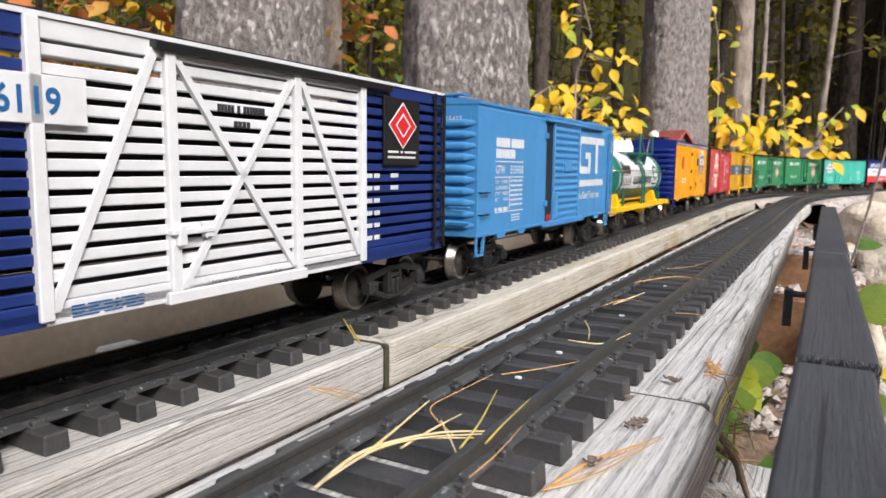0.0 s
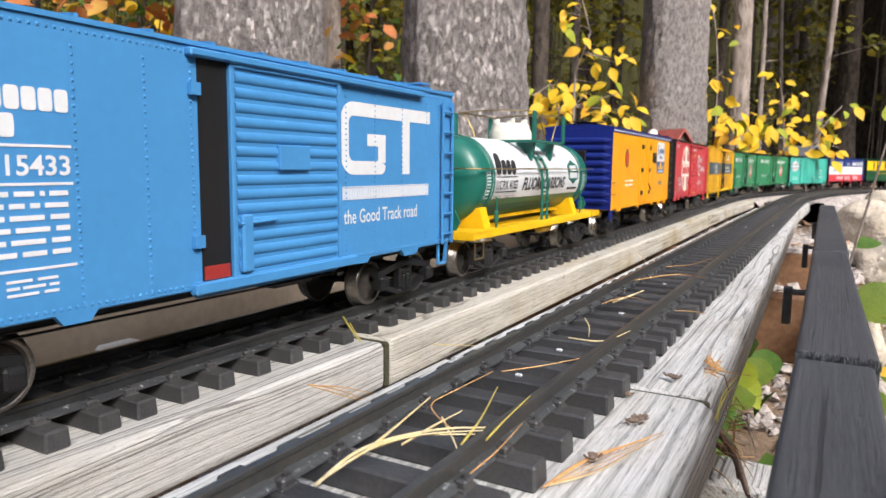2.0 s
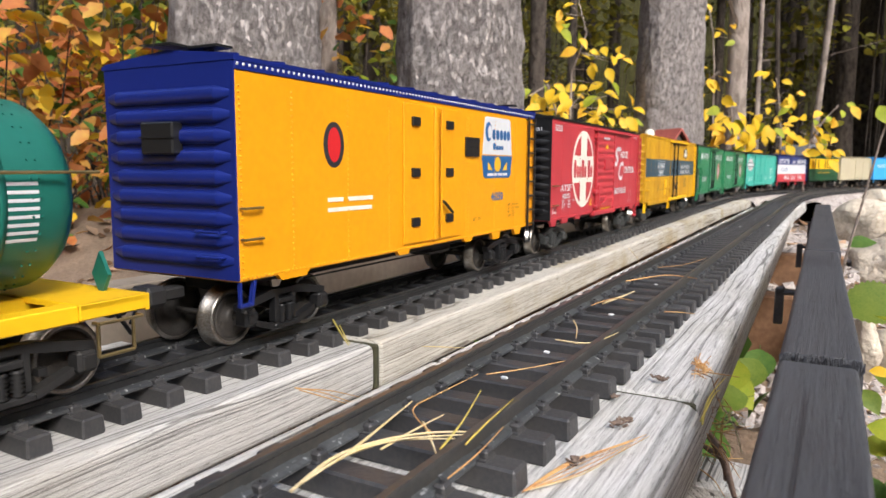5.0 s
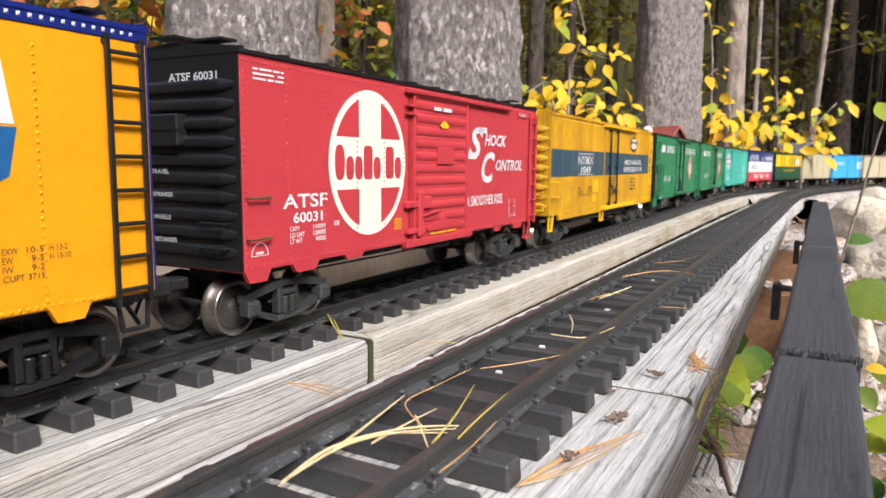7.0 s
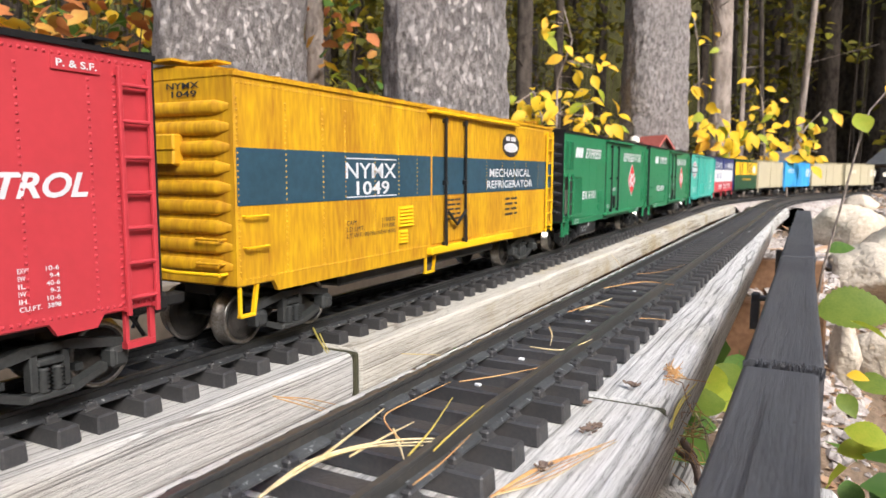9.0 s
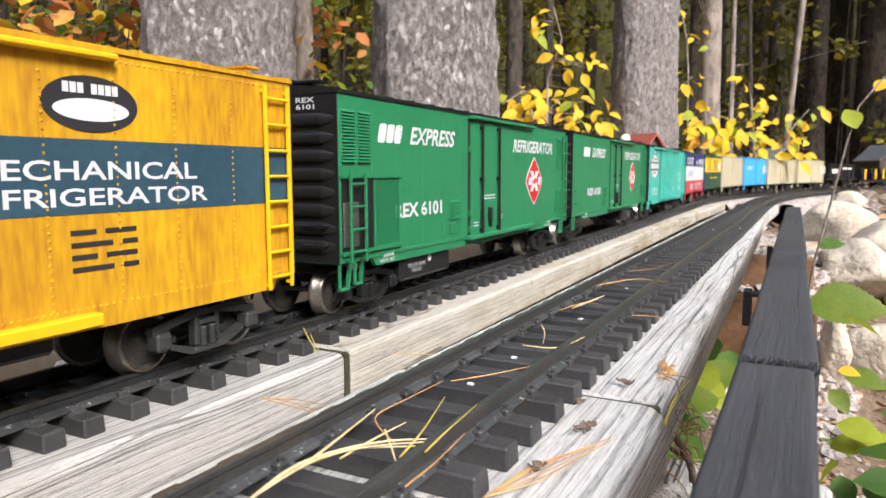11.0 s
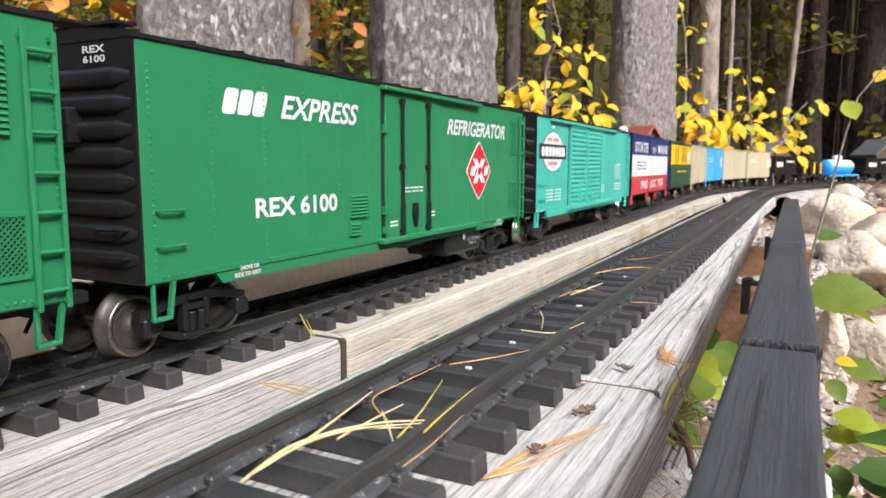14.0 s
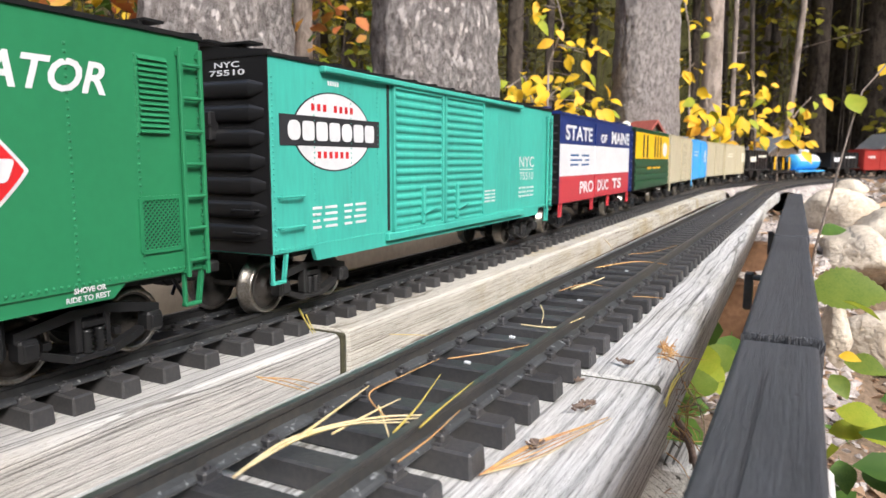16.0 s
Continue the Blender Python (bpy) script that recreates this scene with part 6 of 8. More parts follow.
# ---- the freight train, from its front to its rear ----
def stock_car():
    car, L = start_car("white and navy slatted stock car with black doors trim", 0.045, 0.487, DARK)
    h = L / 2
    z0, z1, n = 0.045, 0.150, 14
    part("floor_frame", Shape().box(-HALF, HALF, -h, h, SILL, 0.0435, 0.0006).box(-0.014, 0.014, -h + 0.02, h - 0.02, SILL - 0.011, SILL), DARK, car)
    part("end_wall", Shape().box(-HALF + 0.001, HALF - 0.001, h - 0.003, h, SILL, EAVE).box(-HALF + 0.001, HALF - 0.001, -h, -h + 0.003, SILL, EAVE), NAVY, car)
    secs = ((-h, -h + 0.112, NAVY), (-h + 0.112, -h + 0.330, WHITE), (-h + 0.330, h, NAVY))
    pitch = (z1 - z0) / n
    for a, b, m in secs:
        me = Shape().box(HALF - 0.004, HALF - 0.001, a, b, -pitch * 0.33, pitch * 0.33, 0.0005).mesh("slat", m)
        for k in range(n):
            o = part("slat", me, m, car)
            o.location = (0, 0, z0 + (k + 0.5) * pitch)
        part("lower_side", Shape().box(HALF - 0.004, HALF, a, b, SILL - 0.002, z0 + 0.001, 0.0004), m, car)
        part("upper_side", Shape().box(HALF - 0.004, HALF, a, b, z1, EAVE, 0.0004), m, car)
    me = Shape().box(-HALF + 0.001, -HALF + 0.004, -h, h, -pitch * 0.33, pitch * 0.33).mesh("slat", WHITE)
    for k in range(n):
        o = part("slat", me, WHITE, car)
        o.location = (0, 0, z0 + (k + 0.5) * pitch)
    for y in (0.112, 0.176, 0.265, 0.330):
        part("side_post", Shape().box(HALF - 0.003, HALF + 0.002, -h + y - 0.003, -h + y + 0.003, SILL, EAVE, 0.0006), WHITE, car)

    def brace(ya, za, yb, zb):
        d = 0.0022
        part("brace", Shape().prism([(-h + ya - d, za), (-h + ya + d, za), (-h + yb + d, zb), (-h + yb - d, zb)], "yz", HALF - 0.001, HALF + 0.0016), WHITE, car)

    brace(0.115, 0.042, 0.168, 0.154)
    brace(0.180, 0.042, 0.261, 0.150)
    brace(0.180, 0.150, 0.261, 0.044)
    brace(0.269, 0.150, 0.325, 0.044)
    part("door_latch", Shape().box(HALF, HALF + 0.0045, -h + 0.172, -h + 0.198, 0.0685, 0.0715, 0.0006).box(HALF, HALF + 0.005, -h + 0.175, -h + 0.180, 0.063, 0.074, 0.0008).box(HALF, HALF + 0.004, -h + 0.192, -h + 0.197, 0.066, 0.074, 0.0006), WHITE, car)
    # Added dark sheet stands in for the shade seen between the slats.
    part("interior_shade", Shape().box(-HALF + 0.0045, -HALF + 0.0055, -h + 0.004, h - 0.004, 0.0445, 0.151), DARK, car, "dark sheet added for the shade inside")
    part("door_track", Shape().box(HALF - 0.002, HALF + 0.004, -h + 0.166, -h + 0.362, EAVE - 0.005, EAVE - 0.0005, 0.0006), BLACK, car, "black door track under the eave")
    part("door_guide", Shape().box(HALF - 0.002, HALF + 0.003, -h + 0.17, -h + 0.27, SILL - 0.003, SILL + 0.003, 0.0006), WHITE, car)
    o = HALF + 0.001
    part("roof", Shape().prism([(-o, EAVE), (o, EAVE), (o, EAVE + 0.002), (0, EAVE + 0.008), (-o, EAVE + 0.002)], "xz", -h, h), WHITE, car, "white painted roof")
    part("running_board", Shape().box(-0.01, 0.01, -h - 0.004, h + 0.004, EAVE + 0.0105, EAVE + 0.012).box(-0.006, 0.006, -h, h, EAVE + 0.006, EAVE + 0.011), BLACK, car)
    ladder(car, BLACK, h - 0.018, h - 0.004, SILL, EAVE)
    panel(car, "number_board", WHITE, -h + 0.094, -h + 0.133, 0.117, 0.136, HALF, HALF + 0.002, 0.0003, "white number board")
    plate_text("6119", car, PRINT_BLUE, -h + 0.0955, -h + 0.1215, 0.1205, 0.1315, HALF + 0.002, bold=0.02)
    panel(car, "emblem_board", BLACK, -h + 0.354, -h + 0.401, 0.103, 0.150, HALF, HALF + 0.002, 0.0003, "black emblem board")
    cy, cz = -h + 0.3775, 0.131
    for k, m in ((0.0165, WHITE), (0.0150, PRINT_RED), (0.0088, WHITE), (0.0070, PRINT_RED)):
        flat(car, "emblem", m, [(cy - k * 1.15, cz), (cy, cz - k), (cy + k * 1.15, cz), (cy, cz + k)], HALF + 0.002 + (0.017 - k) * 0.03)
    bars(car, WHITE, -h + 0.358, -h + 0.397, 0.1055, 0.113, [[5, 1, 6], [7]], HALF + 0.002, 2)
    bars(car, PRINT_DARK, -h + 0.206, -h + 0.240, 0.1285, 0.1325, [[5, 1, 7]], HALF - 0.001)
    bars(car, PRINT_DARK, -h + 0.217, -h + 0.229, 0.121, 0.1245, [[4]], HALF - 0.001)
    plate_text("LOCK DOOR BEFORE MOVING CAR", car, PRINT_DARK, -h + 0.196, -h + 0.250, 0.0395, 0.0435, HALF)
    bars(car, PRINT_BLUE, -h + 0.123, -h + 0.158, 0.0375, 0.0435, [[4, 8, 1, 5, 2], [7, 5, 5]], HALF, 4)
    for k in range(6):
        z = 0.094 - k * 0.0085
        bars(car, WHITE, -h + 0.336, -h + 0.352, z, z + 0.003, [[3, 3]], HALF - 0.0008, seed=k)
        if k < 2:
            bars(car, WHITE, -h + 0.366, -h + 0.376, z, z + 0.003, [[4]], HALF - 0.0008)


def blue_box_car():
    car, L = start_car("bright blue box car with white lettering, door ajar", 0.552, 0.989, BLACK)
    h = box_shell(car, L, SKY_BLUE, SKY_BLUE, SKY_BLUE, ribs=10)
    f = -h
    rivet_rows(car, SKY_BLUE, [f + 0.003, f + 0.036, f + 0.07, f + 0.108, f + 0.142, f + 0.168, f + 0.292, f + 0.325, f + 0.36, f + 0.395, h - 0.024, h - 0.003], [SILL + 0.003, EAVE - 0.004], SILL + 0.004, EAVE - 0.006, f + 0.003, h - 0.003)
    # Flat black sheet stands in for the shaded inside of the car.
    panel(car, "doorway", BLACK, f + 0.172, f + 0.192, 0.043, 0.152, HALF - 0.001, HALF + 0.0004, label="black sheet for the shade in the open doorway")
    part("door_floor", Shape().box(HALF - 0.001, HALF + 0.0008, f + 0.173, f + 0.19, 0.043, 0.050), OXIDE, car)
    ribbed_door(car, SKY_BLUE, f + 0.191, f + 0.284, 0.040, 0.153, 14)
    panel(car, "placard_board", SKY_BLUE, f + 0.226, f + 0.252, 0.098, 0.112, HALF, HALF + 0.0042, 0.0005)
    part("door_handle", Shape().box(HALF, HALF + 0.005, f + 0.196, f + 0.204, 0.044, 0.075, 0.001).rod((HALF + 0.004, f + 0.195, 0.07), (HALF + 0.004, f + 0.222, 0.071), 0.001), SKY_BLUE, car)
    part("door_track", Shape().box(HALF - 0.001, HALF + 0.005, f + 0.165, f + 0.385, 0.152, 0.156, 0.0008).box(HALF - 0.001, HALF + 0.004, f + 0.165, f + 0.30, SILL - 0.002, SILL + 0.004, 0.0008), SKY_BLUE, car)
    part("hinge", Shape().box(HALF, HALF + 0.003, f + 0.166, f + 0.172, 0.060, 0.066).box(HALF, HALF + 0.003, f + 0.166, f + 0.172, 0.134, 0.140), SKY_BLUE, car)
    marks(car, WHITE, f + 0.038, f + 0.106, 0.121, 0.130, "bTTTT TTTTT")
    marks(car, WHITE, f + 0.038, f + 0.084, 0.1105, 0.1195, "TTbTTTT")
    plate_text("GTW", car, WHITE, f + 0.038, f + 0.059, 0.096, 0.104, bold=0.02)
    plate_text("515433", car, WHITE, f + 0.072, f + 0.105, 0.096, 0.104, bold=0.02)
    for z in (0.107, 0.0922, 0.059):
        panel(car, "lettering_line", WHITE, f + 0.036, f + 0.106, z, z + 0.0011, HALF, HALF + 0.0003)
    panel(car, "lettering_line", WHITE, f + 0.0705, f + 0.0718, 0.061, 0.092, HALF, HALF + 0.0003)
    for k, (w, v) in enumerate((("CAPY", "110000"), ("LD.LMT", "138000"), ("LT.WT", "40800"), ("BLT", "8-53"))):
        z = 0.0868 - k * 0.0056
        plate_text(w, car, WHITE, f + 0.037, f + 0.037 + 0.0024 * len(w), z, z + 0.0034, bold=0.015)
        plate_text(v, car, WHITE, f + 0.067 - 0.0027 * len(v), f + 0.067, z, z + 0.0034, bold=0.015)
    bars(car, WHITE, f + 0.037, f + 0.067, 0.0605, 0.064, [[2, 4, 4]])
    bars(car, WHITE, f + 0.074, f + 0.104, 0.062, 0.090, [[3, 4, 1, 4], [2, 3, 2, 5], [2, 7, 4], [3, 7, 3], [2, 7, 4], [4, 5, 4]], lines=6)
    bars(car, WHITE, f + 0.077, f + 0.098, 0.048, 0.056, [[6, 5], [5, 9, 4], [8, 4]], lines=3)
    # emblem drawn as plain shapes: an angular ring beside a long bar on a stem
    e = Shape()
    a0, a1, b0, b1, r = f + 0.286, f + 0.338, 0.095, 0.142, 0.014

    def corner(cy, cz, q, a_deg):
        return [(cy + q * math.cos(radians(a_deg + 15 * i)), cz + q * math.sin(radians(a_deg + 15 * i))) for i in range(7)]

    outer = corner(a0 + r, b1 - r, r, 90) + corner(a0 + r, b0 + r, r, 180) + corner(a1 - 0.006, b0 + 0.006, 0.006, 270)
    inner = corner(a0 + r, b1 - r, r - 0.009, 90) + corner(a0 + r, b0 + r, r - 0.009, 180) + corner(a1 - 0.0105, b0 + 0.0105, 0.0015, 270)
    for k in range(len(outer) - 1):
        e.prism([outer[k], outer[k + 1], inner[k + 1], inner[k]], "yz", HALF, HALF + 0.0003)
    for y0, y1, z0, z1 in ((a0 + r, f + 0.400, b1 - 0.009, b1), (a1 - 0.009, a1, b0 + 0.008, b0 + 0.027), (a1 - 0.022, a1 - 0.009, b0 + 0.019, b0 + 0.027), (f + 0.360, f + 0.370, b0, b1 - 0.009)):
        e.box(HALF, HALF + 0.0003, y0, y1, z0, z1)
    part("emblem", e, WHITE, car, "angular white emblem")
    bars(car, WHITE, f + 0.288, f + 0.399, 0.0795, 0.0865, [[60]], fill=0.6)
    for z in (0.0788, 0.0868):
        panel(car, "lettering_line", WHITE, f + 0.288, f + 0.399, z, z + 0.0006, HALF, HALF + 0.0004)
    plate_text("the Good Track road", car, WHITE, f + 0.289, f + 0.381, 0.063, 0.0725, bold=0.012)
    for z in (0.079, 0.059):
        grab(car, BLACK, f + 0.002, f + 0.018, z)
    ladder(car, SKY_BLUE, h - 0.02, h - 0.004, SILL, EAVE - 0.006)
    stirrup(car, SKY_BLUE, f + 0.001, f + 0.019, SILL, 0.021)
    stirrup(car, SKY_BLUE, h - 0.019, h - 0.003, SILL, 0.021)
    sill_tabs(car, SKY_BLUE, L, [(f + 0.042, f + 0.065, 0.004), (f + 0.095, f + 0.115, 0.004), (f + 0.165, f + 0.285, 0.004), (f + 0.3, f + 0.32, 0.003), (f + 0.36, f + 0.385, 0.004)])
    plate_text("GTW 515433", car, WHITE, -0.002, 0.036, 0.142, 0.1472, -h - 0.0016, bold=0.02, face="end", name="end_number")
    part("end_plate", Shape().box(-0.012, 0.045, -h - 0.0012, -h, 0.139, 0.150), SKY_BLUE, car)


def tank_car():
    car, L = start_car("white and green tank car on a yellow frame", 1.036, 1.431, DARK, inset=0.058, category="tank car")
    h = L / 2
    d = SILL + 0.002
    deck = Shape().box(HALF - 0.013, HALF - 0.002, -h + 0.03, h - 0.03, d - 0.006, d + 0.0016, 0.0006).box(-HALF + 0.002, -HALF + 0.013, -h + 0.03, h - 0.03, d - 0.006, d + 0.0016, 0.0006)
    deck.box(-0.012, 0.012, -h + 0.01, h - 0.01, d - 0.008, d + 0.001, 0.0006)
    for sy in (-1, 1):
        y0, y1 = sorted((sy * (h - 0.034), sy * h))
        deck.box(-HALF, HALF, y0, y1, d - 0.001, d + 0.002, 0.0005)
        deck.box(HALF - 0.002, HALF, y0, y1, d - 0.005, d + 0.002, 0.0004).box(-HALF, -HALF + 0.002, y0, y1, d - 0.005, d + 0.002, 0.0004)
        ye = sy * h
        deck.box(-HALF, HALF, ye - 0.0012, ye + 0.0012, d - 0.006, d + 0.002, 0.0004)
    part("frame", deck, YELLOW, car, "bright yellow frame and walkway")
    part("side_rail", Shape().box(0.018, 0.021, -h + 0.05, h - 0.05, d + 0.006, d + 0.010, 0.0005), YELLOW, car)
    R, cz = 0.0425, 0.0885
    n = 40
    ya, yb = -h + 0.034, h - 0.032

    def shell(y0, y1, mat_test, name, mat, label=""):
        s = Shape()
        for i in range(n):
            a0, a1 = 2 * math.pi * i / n, 2 * math.pi * (i + 1) / n
            if mat_test((math.sin((a0 + a1) / 2))):
                q = [(R * math.cos(a), y, cz + R * math.sin(a)) for y in (y0, y1) for a in (a0, a1)]
                s.add(q, [(0, 1, 3, 2)], True)
        return part(name, s, mat, car, label)

    y_w0, y_w1 = -h + 0.060, h - 0.064
    shell(y_w0, y_w1, lambda v: v > -0.52, "tank_body", WHITE, "white upper tank shell")
    shell(y_w0, y_w1, lambda v: v <= -0.52, "tank_belly", TEAL, "dark green belly")
    for sy, y0, ye in ((-1, y_w0, ya), (1, y_w1, yb)):
        prof = [(y0, R + 0.0005), (ye + sy * -0.004, R + 0.0005), (ye, R), (ye + sy * 0.003, R - 0.0015), (ye + sy * 0.0075, R * 0.88), (ye + sy * 0.011, R * 0.66), (ye + sy * 0.0135, R * 0.35), (ye + sy * 0.014, 0.0)]
        part("tank_end", Shape().lathe(prof, "y", n, (0, 0, cz)), TEAL, car, "domed dark green tank end")
        part("seam_band", Shape().lathe([(y0 - 0.0012, R), (y0 - 0.0012, R + 0.0011), (y0 + 0.0012, R + 0.0011), (y0 + 0.0012, R)], "y", n, (0, 0, cz)), TEAL, car)
        part("tank_strap", Shape().lathe([(y0 + sy * 0.006 - 0.0018, R), (y0 + sy * 0.006 - 0.0018, R + 0.0014), (y0 + sy * 0.006 + 0.0018, R + 0.0014), (y0 + sy * 0.006 + 0.0018, R)], "y", n, (0, 0, cz)), TEAL, car)
        ys = y0 - sy * 0.002
        part("strap_end", Shape().rod((R + 0.002, ys, 0.072), (R + 0.002, ys, d), 0.001).box(R, R + 0.004, ys - 0.002, ys + 0.002, 0.047, 0.058, 0.0008), TEAL, car)
        # riveted seam on the end shell
        s = Shape()
        for i in range(34):
            a = 2 * math.pi * i / 34
            for o in (0.010, 0.0135):
                c = Vector(((R + 0.0005) * math.cos(a), ye - sy * o, cz + (R + 0.0005) * math.sin(a)))
                nn = Vector((math.cos(a), 0, math.sin(a)))
                s.rod(c, c + nn * 0.0006, 0.0006, 4)
        tagged(part("rivets", s, TEAL, car), kind="stuff")
        # saddles
        yc = h - 0.082 if sy > 0 else -h + 0.046
        for sx in (-1, 1):
            sad = Shape().prism([(sx * 0.0435, d), (sx * 0.012, d), (sx * 0.012, cz - R + 0.001), (sx * 0.026, cz - 0.034), (sx * 0.0332, cz - 0.0268), (sx * 0.0368, cz - 0.0262), (sx * 0.0405, cz - 0.038)], "xz", yc - 0.0075, yc + 0.0075)
            part("saddle", sad, YELLOW, car, "yellow tank saddle")
        e = sy * h
        part("end_grab", Shape().path([(0.018, e, d - 0.007), (0.018, e + sy * 0.005, d - 0.007), (0.042, e + sy * 0.005, d - 0.007), (0.042, e, d - 0.007)], 0.0009), BRASS, car)
        grab(car, BRASS, min(e - sy * 0.006, e - sy * 0.028), max(e - sy * 0.006, e - sy * 0.028), d - 0.007)
        part("placard", Shape().prism([(0.028, d - 0.001), (0.034, d + 0.010), (0.028, d + 0.021), (0.022, d + 0.010)], "xz", e - sy * 0.006 - 0.001, e - sy * 0.006 + 0.001), TEAL, car, "small green diamond placard")
        part("wire_step", Shape().path([(HALF - 0.003, e - sy * 0.006, d - 0.009), (HALF - 0.003, e - sy * 0.006, 0.017), (HALF - 0.003, e - sy * 0.024, 0.017), (HALF - 0.003, e - sy * 0.024, d - 0.009)], 0.0009), BRASS, car)
    # handrail round the tank
    hx = R + 0.0045
    part("handrail", Shape().path([(hx, ya - 0.012, 0.099), (hx, yb + 0.014, 0.099)], 0.0008), BRASS, car, "brass wire handrail")
    part("end_handrail", Shape().path([(hx, ya - 0.012, 0.099), (hx - 0.012, ya - 0.019, 0.099), (-hx + 0.012, ya - 0.019, 0.099), (-hx, ya - 0.012, 0.099)], 0.0008), BRASS, car)
    part("rail_bracket", Shape().box(-0.018, -0.006, ya - 0.018, ya - 0.008, 0.0975, 0.1005, 0.0005).box(-0.034, -0.024, ya - 0.018, ya - 0.008, 0.0975, 0.1005, 0.0005), TEAL, car)
    # dome, platform and ladder
    yd = -h + 0.197
    part("dome", Shape().lathe([(0.118, 0.0245), (0.1405, 0.0243), (0.143, 0.0232), (0.1445, 0.022), (0.148, 0.0218), (0.1505, 0.0188), (0.151, 0.0)], "z", 28, (0, yd, 0)), CREAM, car, "off-white dome with a bolted lid")
    for k in range(6):
        a = k * math.pi / 3
        x, y = 0.0185 * math.cos(a), yd + 0.0185 * math.sin(a)
        part("lid_clamp", Shape().box(x - 0.002, x + 0.002, y - 0.002, y + 0.002, 0.146, 0.155, 0.0006), CREAM, car)
    part("dome_pad", Shape().box(-0.02, R - 0.008, yd - 0.032, yd + 0.034, 0.1165, 0.1185, 0.0006), WHITE, car)
    pl = Shape()
    py0, py1, pz, px = yd - 0.047, yd + 0.047, 0.1295, 0.043
    for x in (-px, px):
        pl.box(x - 0.0055, x + 0.0055, py0, py1, pz - 0.0022, pz + 0.0006, 0.0003)
        for y in (yd - 0.030, yd + 0.030):
            pl.prism([(x, pz), (x * 0.45, pz), (x * 0.62, 0.116), (x * 0.9, 0.108)], "xz", y - 0.0025, y + 0.0025)
    for y in (py0, py1):
        pl.box(-px - 0.0055, px + 0.0055, y - 0.0055, y + 0.0055, pz - 0.0022, pz + 0.0006, 0.0003)
    part("platform", pl, TEAL, car, "dark green dome platform")
    for x in (-px, px):
        for y in (py0, py1):
            part("corner_post", Shape().box(x - 0.0055 if x < 0 else x + 0.0035, x - 0.0035 if x < 0 else x + 0.0055, y - 0.0045, y + 0.0045, pz - 0.002, pz + 0.031, 0.0004), TEAL, car)

    def wire(a, b, rise):
        a, b = Vector(a), Vector(b)
        part("guard_wire", Shape().path([a.lerp(b, t) + Vector((0, 0, rise * math.sin(math.pi * t))) for t in [i / 10 for i in range(11)]], 0.0009), BRASS, car)

    top = pz + 0.031
    wire((-px, py0, top), (px, py0, top), 0.002)
    wire((px + 0.003, py0, top), (px + 0.003, yd - 0.008, pz), 0.008)
    wire((px + 0.003, py1, top), (px + 0.003, yd + 0.012, pz), 0.008)
    wire((-px, py1, top), (px, py1, top), 0.002)
    wire((-px, py0, top), (-px, py1, top), 0.001)
    wire((-px, py0, top), (-px * 0.5, py0, pz), 0.008)
    lad = Shape()
    yl = yd - 0.008
    pts = [(0.030, 0.1165), (0.040, 0.109), (0.0455, 0.098), (0.047, 0.085), (0.047, d)]
    for y in (yl - 0.0085, yl + 0.0085):
        for (xa, za), (xb, zb) in zip(pts, pts[1:]):
            lad.rod((xa, y, za), (xb, y, zb), 0.0016, 6)
    for k in range(6):
        z = d + 0.008 + k * 0.0125
        x = 0.047 if z < 0.086 else 0.047 - (z - 0.086) * 0.32
        lad.rod((x, yl - 0.0085, z), (x, yl + 0.0085, z), 0.0013, 6)
    part("ladder", lad, TEAL, car, "dark green side ladder")
    # curved lettering: words are laid on the shell
    def on_shell(ob):
        bm = bmesh.new()
        bm.from_mesh(ob.data)
        z = 0.048
        while z < 0.125:
            bmesh.ops.bisect_plane(bm, geom=bm.verts[:] + bm.edges[:] + bm.faces[:], plane_co=(0, 0, z), plane_no=(0, 0, 1))
            z += 0.0016
        bm.to_mesh(ob.data)
        bm.free()
        for v in ob.data.vertices:
            a = (v.co.z - cz) / R
            lift = v.co.x - HALF
            v.co.x, v.co.z = (R + 0.0002 + lift) * math.cos(a), cz + (R + 0.0002 + lift) * math.sin(a)
        return ob

    f = -h
    on_shell(marks(car, PRINT_DARK, f + 0.064, f + 0.116, 0.093, 0.116, "booo", HALF, 0.25))
    on_shell(plate_text("FLUOROCARBONS", car, PRINT_DARK, f + 0.134, f + 0.272, 0.076, 0.090, bold=0.025, slant=0.35))
    on_shell(plate_text("U.C.P.X. 41322", car, PRINT_DARK, f + 0.066, f + 0.120, 0.0785, 0.0875, bold=0.012))
    for z in (0.0905, 0.0755):
        on_shell(part("lettering_line", Shape().box(HALF, HALF + 0.0003, f + 0.066, f + 0.120, z, z + 0.0009), PRINT_DARK, car))
    on_shell(plate_text("CAPY 100000", car, PRINT_DARK, f + 0.064, f + 0.084, 0.068, 0.072))
    on_shell(plate_text("LT WT 46600", car, PRINT_DARK, f + 0.089, f + 0.106, 0.068, 0.072, slant=0.2))
    on_shell(plate_text("SNX 11-57", car, PRINT_DARK, f + 0.110, f + 0.123, 0.068, 0.072, slant=0.2))
    cy, c2 = f + 0.304, 0.0955
    hexa = [(cy - 0.019, c2 - 0.008), (cy, c2 - 0.0155), (cy + 0.019, c2 - 0.008), (cy + 0.019, c2 + 0.008), (cy, c2 + 0.0155), (cy - 0.019, c2 + 0.008)]
    on_shell(flat(car, "emblem", TEAL, hexa, label="dark green hexagonal emblem"))
    on_shell(bars(car, WHITE, cy - 0.012, cy + 0.012, c2 + 0.001, c2 + 0.008, [[5]], HALF + 0.0003))
